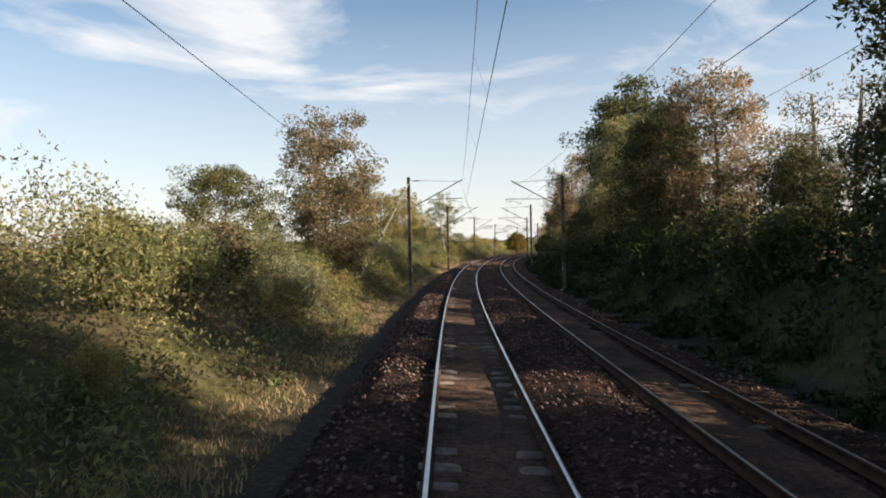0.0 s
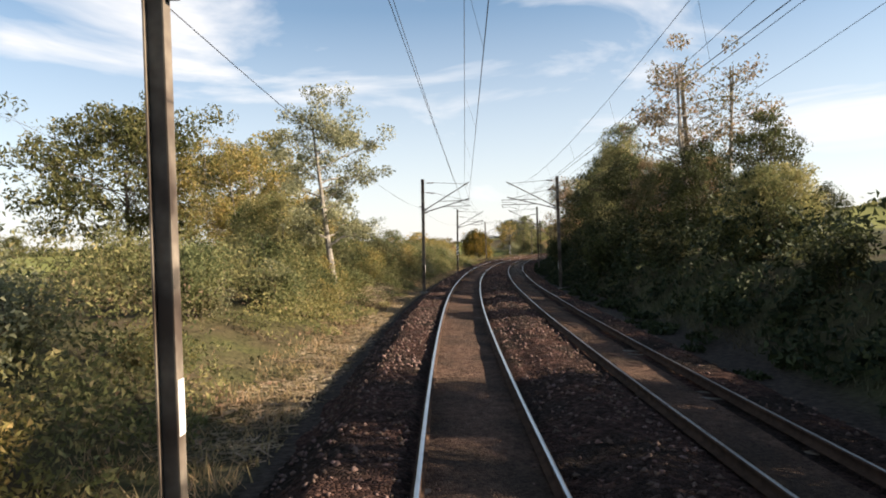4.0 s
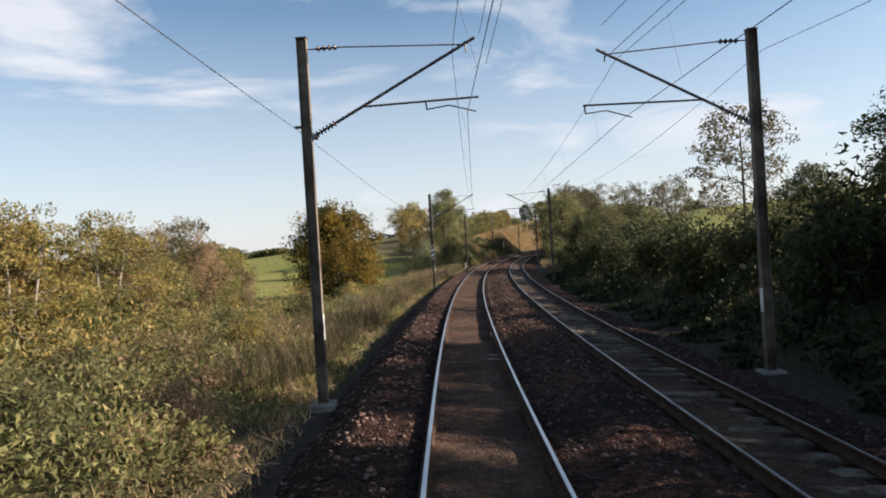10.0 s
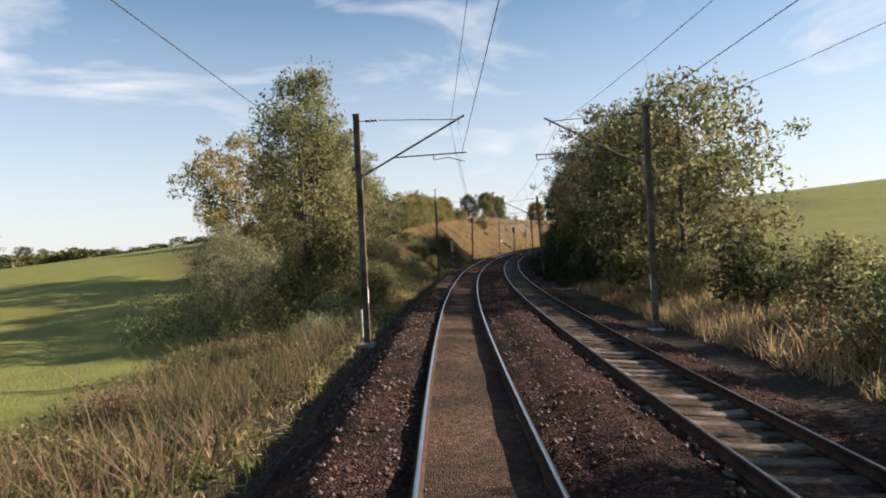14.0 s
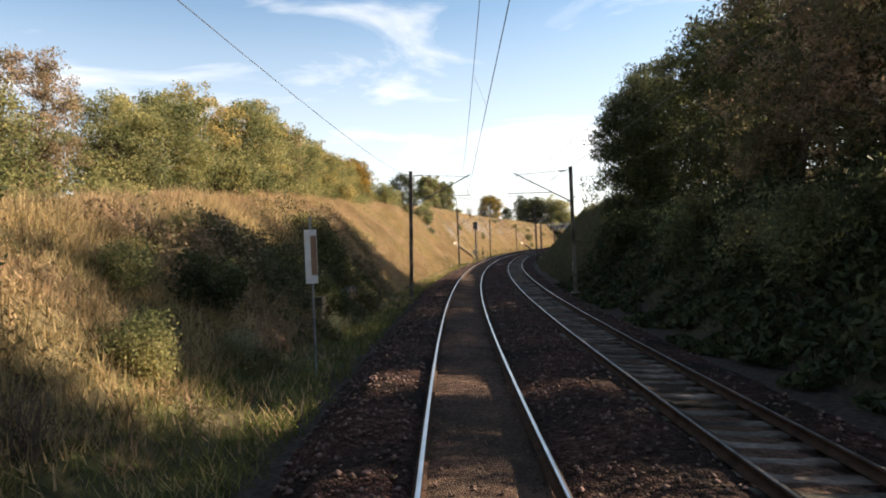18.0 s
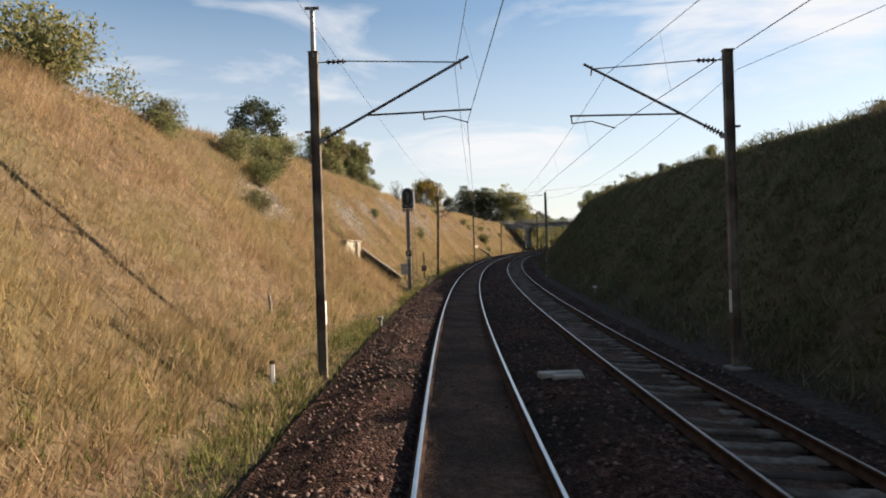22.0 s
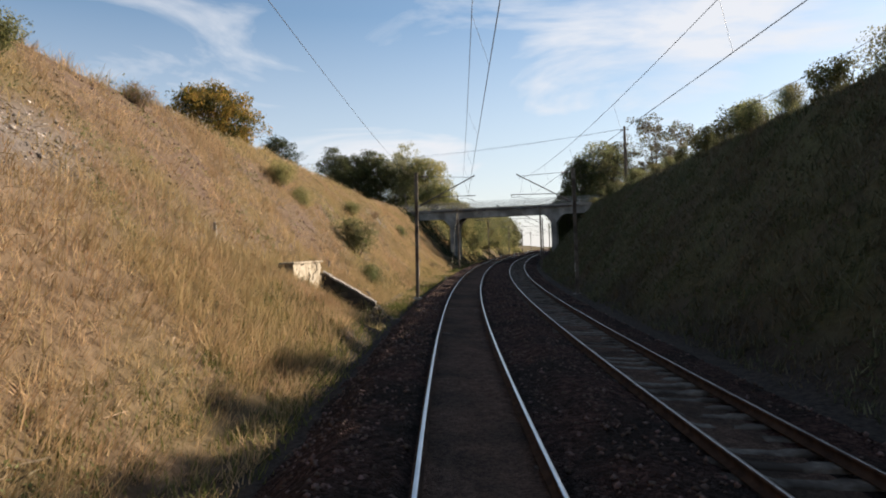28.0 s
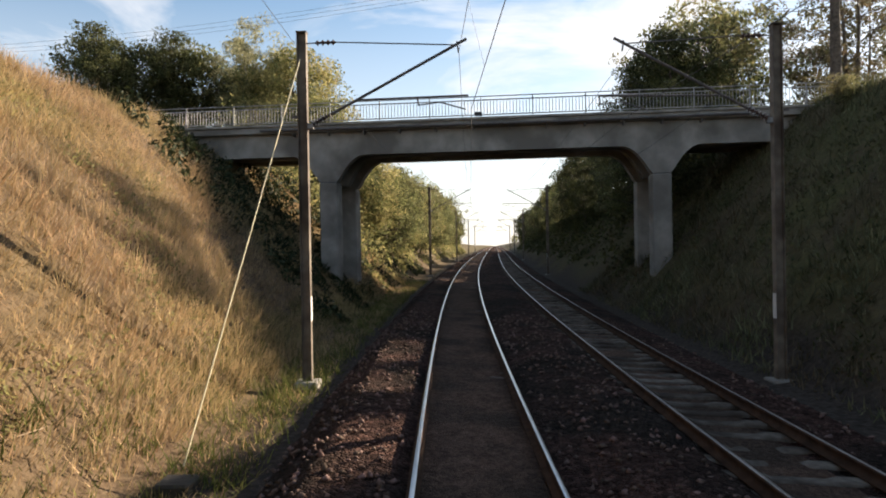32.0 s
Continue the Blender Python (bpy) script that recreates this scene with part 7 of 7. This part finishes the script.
def stones(name, label, mat, s, lat, z, size, seed):
    rs = np.random.RandomState(seed)
    n = len(s)
    c = spot(s, lat, z)
    v = OCT[None] * rs.uniform(0.55, 1.25, (n, 6, 1)) * np.array([1, 1, 0.75]) * size[:, None, None] + rs.normal(size=(n, 6, 3)) * size[:, None, None] * 0.18
    a = rs.uniform(0, 6.283, n)
    ca, sa = np.cos(a)[:, None], np.sin(a)[:, None]
    v = np.stack([v[..., 0] * ca - v[..., 1] * sa, v[..., 0] * sa + v[..., 1] * ca, v[..., 2]], -1) + c[:, None]
    f = (OCT_F[None] + 6 * np.arange(n)[:, None, None]).reshape(-1, 3)
    tagged(put(name, mesh_from(name, v.reshape(-1, 3), f, mat)), label, "stones", kind="stuff")


rs = np.random.RandomState(76)
sx, lx = rs.uniform(40, 420, 26000), rs.uniform(-0.70, 0.70, 26000)
k = rs.uniform(0, 1, 26000) < np.where(np.abs(lx) > 0.5, 0.35, 0.04) + 0.35 * (np.sin(sx * 6.2832 / 0.6) > 0.5) * (wobble(sx, lx, 0.3, 19) > 0)
sx, lx = sx[k], lx[k]
stones("ballast_stones", "small stones spilt over the fill between the rails", M_STONE, sx, lx, ballast_z(sx, lx) + 0.006, rs.uniform(0.014, 0.034, len(sx)), 77)

rs = np.random.RandomState(71)
n = 56000
sx = rs.uniform(0, 560, n)
zone = rs.uniform(0, 1, n)
lx = np.where(zone < 0.48, rs.uniform(-2.85, -0.95, n), np.where(zone < 0.82, rs.uniform(0.95, 2.75, n), rs.uniform(4.6, 6.2, n)))
stones("ballast_stones", "loose reddish-brown ballast stones along the tracks", M_STONE, sx, lx, ballast_z(sx, lx) + 0.012, rs.uniform(0.024, 0.060, n), 72)
m_ = 17000
sx = rs.uniform(395, 535, m_ * 4)
lx = rs.uniform(-13, -5.0, m_ * 4)
k = rs.uniform(0, 1, m_ * 4) < scree(sx, lx)
sx, lx = sx[k][:m_], lx[k][:m_]
stones("scree", "pale loose stones on bare patches of the slope", M_SCREE, sx, lx, ground_z(sx, lx), rs.uniform(0.022, 0.062, len(sx)) * rs.choice([0.7, 1.0, 1.0, 1.7], len(sx)), 73)

m_ = 3600
sx = rs.uniform(470, 548, m_ * 3)
lx = rs.uniform(-13, -5.2, m_ * 3)
k = rs.uniform(0.2, 1, m_ * 3) < bare(sx, lx)
sx, lx = sx[k][:m_], lx[k][:m_]
stones("soil_clods", "brown clods and stones of bare soil on the slope", M_SOIL, sx, lx, ground_z(sx, lx), rs.uniform(0.015, 0.045, len(sx)) * rs.choice([0.7, 1.0, 1.0, 2.2], len(sx)), 75)
m_ = 420
sx = np.concatenate([rs.normal(414.1, 0.6, m_ // 2), rs.normal(499.2, 0.6, m_ // 2)])
lx = np.concatenate([rs.normal(-4.4, 0.45, m_ // 2), rs.normal(-4.1, 0.5, m_ // 2)])
stones("rubble", "pale broken rubble at the ends of the wing walls", M_WALLSTONE, sx, lx, ground_z(sx, lx), rs.uniform(0.03, 0.12, m_), 74)

# sleepers: bevelled blocks with a sunken middle, each a part of its track
def sleeper_mesh():
    bm = bmesh.new()
    prof = [(-1.25, 0.0), (-0.45, 0.0), (-0.32, -0.035), (0.32, -0.035), (0.45, 0.0), (1.25, 0.0)]
    rings = []
    for x, z in prof:
        rings.append([bm.verts.new(v) for v in ((x, -0.13, z - 0.20), (x, -0.13, z - 0.02), (x, -0.11, z), (x, 0.11, z), (x, 0.13, z - 0.02), (x, 0.13, z - 0.20))])
    for a, b in zip(rings, rings[1:]):
        for i in range(6):
            bm.faces.new((a[i], a[(i + 1) % 6], b[(i + 1) % 6], b[i]))
    bm.faces.new(rings[0][::-1])
    bm.faces.new(rings[-1])
    me = bpy.data.meshes.new("sleeper")
    bm.to_mesh(me)
    bm.free()
    me.materials.append(M_SLEEPER)
    return me


sl_me = sleeper_mesh()
sv = np.array([v.co for v in sl_me.vertices])
sf = [tuple(p.vertices) for p in sl_me.polygons]
quads = np.array([f for f in sf if len(f) == 4])
for k, mid, dz, part_range, lift in ((0, 0.0, 0.0, (215.0, 275.0), -0.246), (1, GAP, DROP, (200.0, 375.0), -0.180)):
    rest = []
    for s in np.arange(-6.0, 640.0, 0.6):
        c = float(cant(s))
        m = stand(s, mid, dz) @ Matrix.Rotation(c, 4, "Y") @ Matrix.Translation((0, 0, lift + 0.012 * math.sin(s * 12.9898) - (0.012 * max(0.0, math.sin(s * 0.21 + k)) + 0.07 * min(1.0, max(0.0, (132 - s) / 14)) if k == 1 else -0.035 * min(1.0, max(0.0, (80 - s) / 15)))))
        if part_range[0] <= s <= part_range[1]:
            put("sleeper", sl_me, tracks[k]).matrix_basis = m
        else:
            rest.append(np.array([m @ Vector(v) for v in sv]))
    n_ = len(rest)
    fq = (quads[None] + len(sv) * np.arange(n_)[:, None, None]).reshape(-1, 4)
    ob = put("sleepers", mesh_from("sleepers", np.concatenate(rest), fq, M_SLEEPER), tracks[k])
    tagged(ob, "weathered sleepers in the ballast", kind="stuff")


# dead stalks mown down along the foot of the sunny bank
def litter(name, label, s0, s1, lat0, lat1, n, length, seed, heap=0.05):
    rs = np.random.RandomState(seed)
    s, l = rs.uniform(s0, s1, n), rs.uniform(lat0, lat1, n)
    k = wobble(s, l, 0.5, seed) > -0.5
    s, l = s[k], l[k]
    a, ln = rs.uniform(0, 6.283, len(s)), rs.uniform(0.4, 1.0, len(s)) * length
    w = rs.uniform(0.006, 0.014, len(s))
    mid = ground_z(s, l) + 0.02 + heap * rs.uniform(0, 1, len(s)) ** 2
    tilt = rs.uniform(-0.25, 0.25, len(s)) * ln * 0.5
    base = spot(s, l, mid)
    dx, dy = np.cos(a), np.sin(a)
    v = np.empty((len(s), 4, 3))
    for j, (e, q) in enumerate(((-1, -1), (1, -1), (1, 1), (-1, 1))):
        v[:, j, 0] = base[:, 0] + dx * ln * 0.5 * e - dy * w * q
        v[:, j, 1] = base[:, 1] + dy * ln * 0.5 * e + dx * w * q
        v[:, j, 2] = base[:, 2] + tilt * e + w * q * 0.5
    f = np.arange(len(s) * 4).reshape(-1, 4)
    tagged(put(name, mesh_from(name, v.reshape(-1, 3), f, M_STRAW)), label, "litter", kind="stuff")


litter("dead_stalks", "dry mown stalks lying along the foot of the bank", 78, 112, -4.9, -3.1, 6500, 0.45, 131)
litter("dead_stalks", "heap of dry cut stems under the bushes", 99, 107, -6.2, -4.2, 1800, 0.9, 132, 0.9)
litter("dead_stalks", "scattered dry stalks beside the ballast", 150, 262, -4.9, -3.2, 3200, 0.35, 133)
litter("dead_stalks", "dead stems lying on the bare slope", 472, 546, -12.0, -5.0, 3600, 0.7, 134, 0.12)
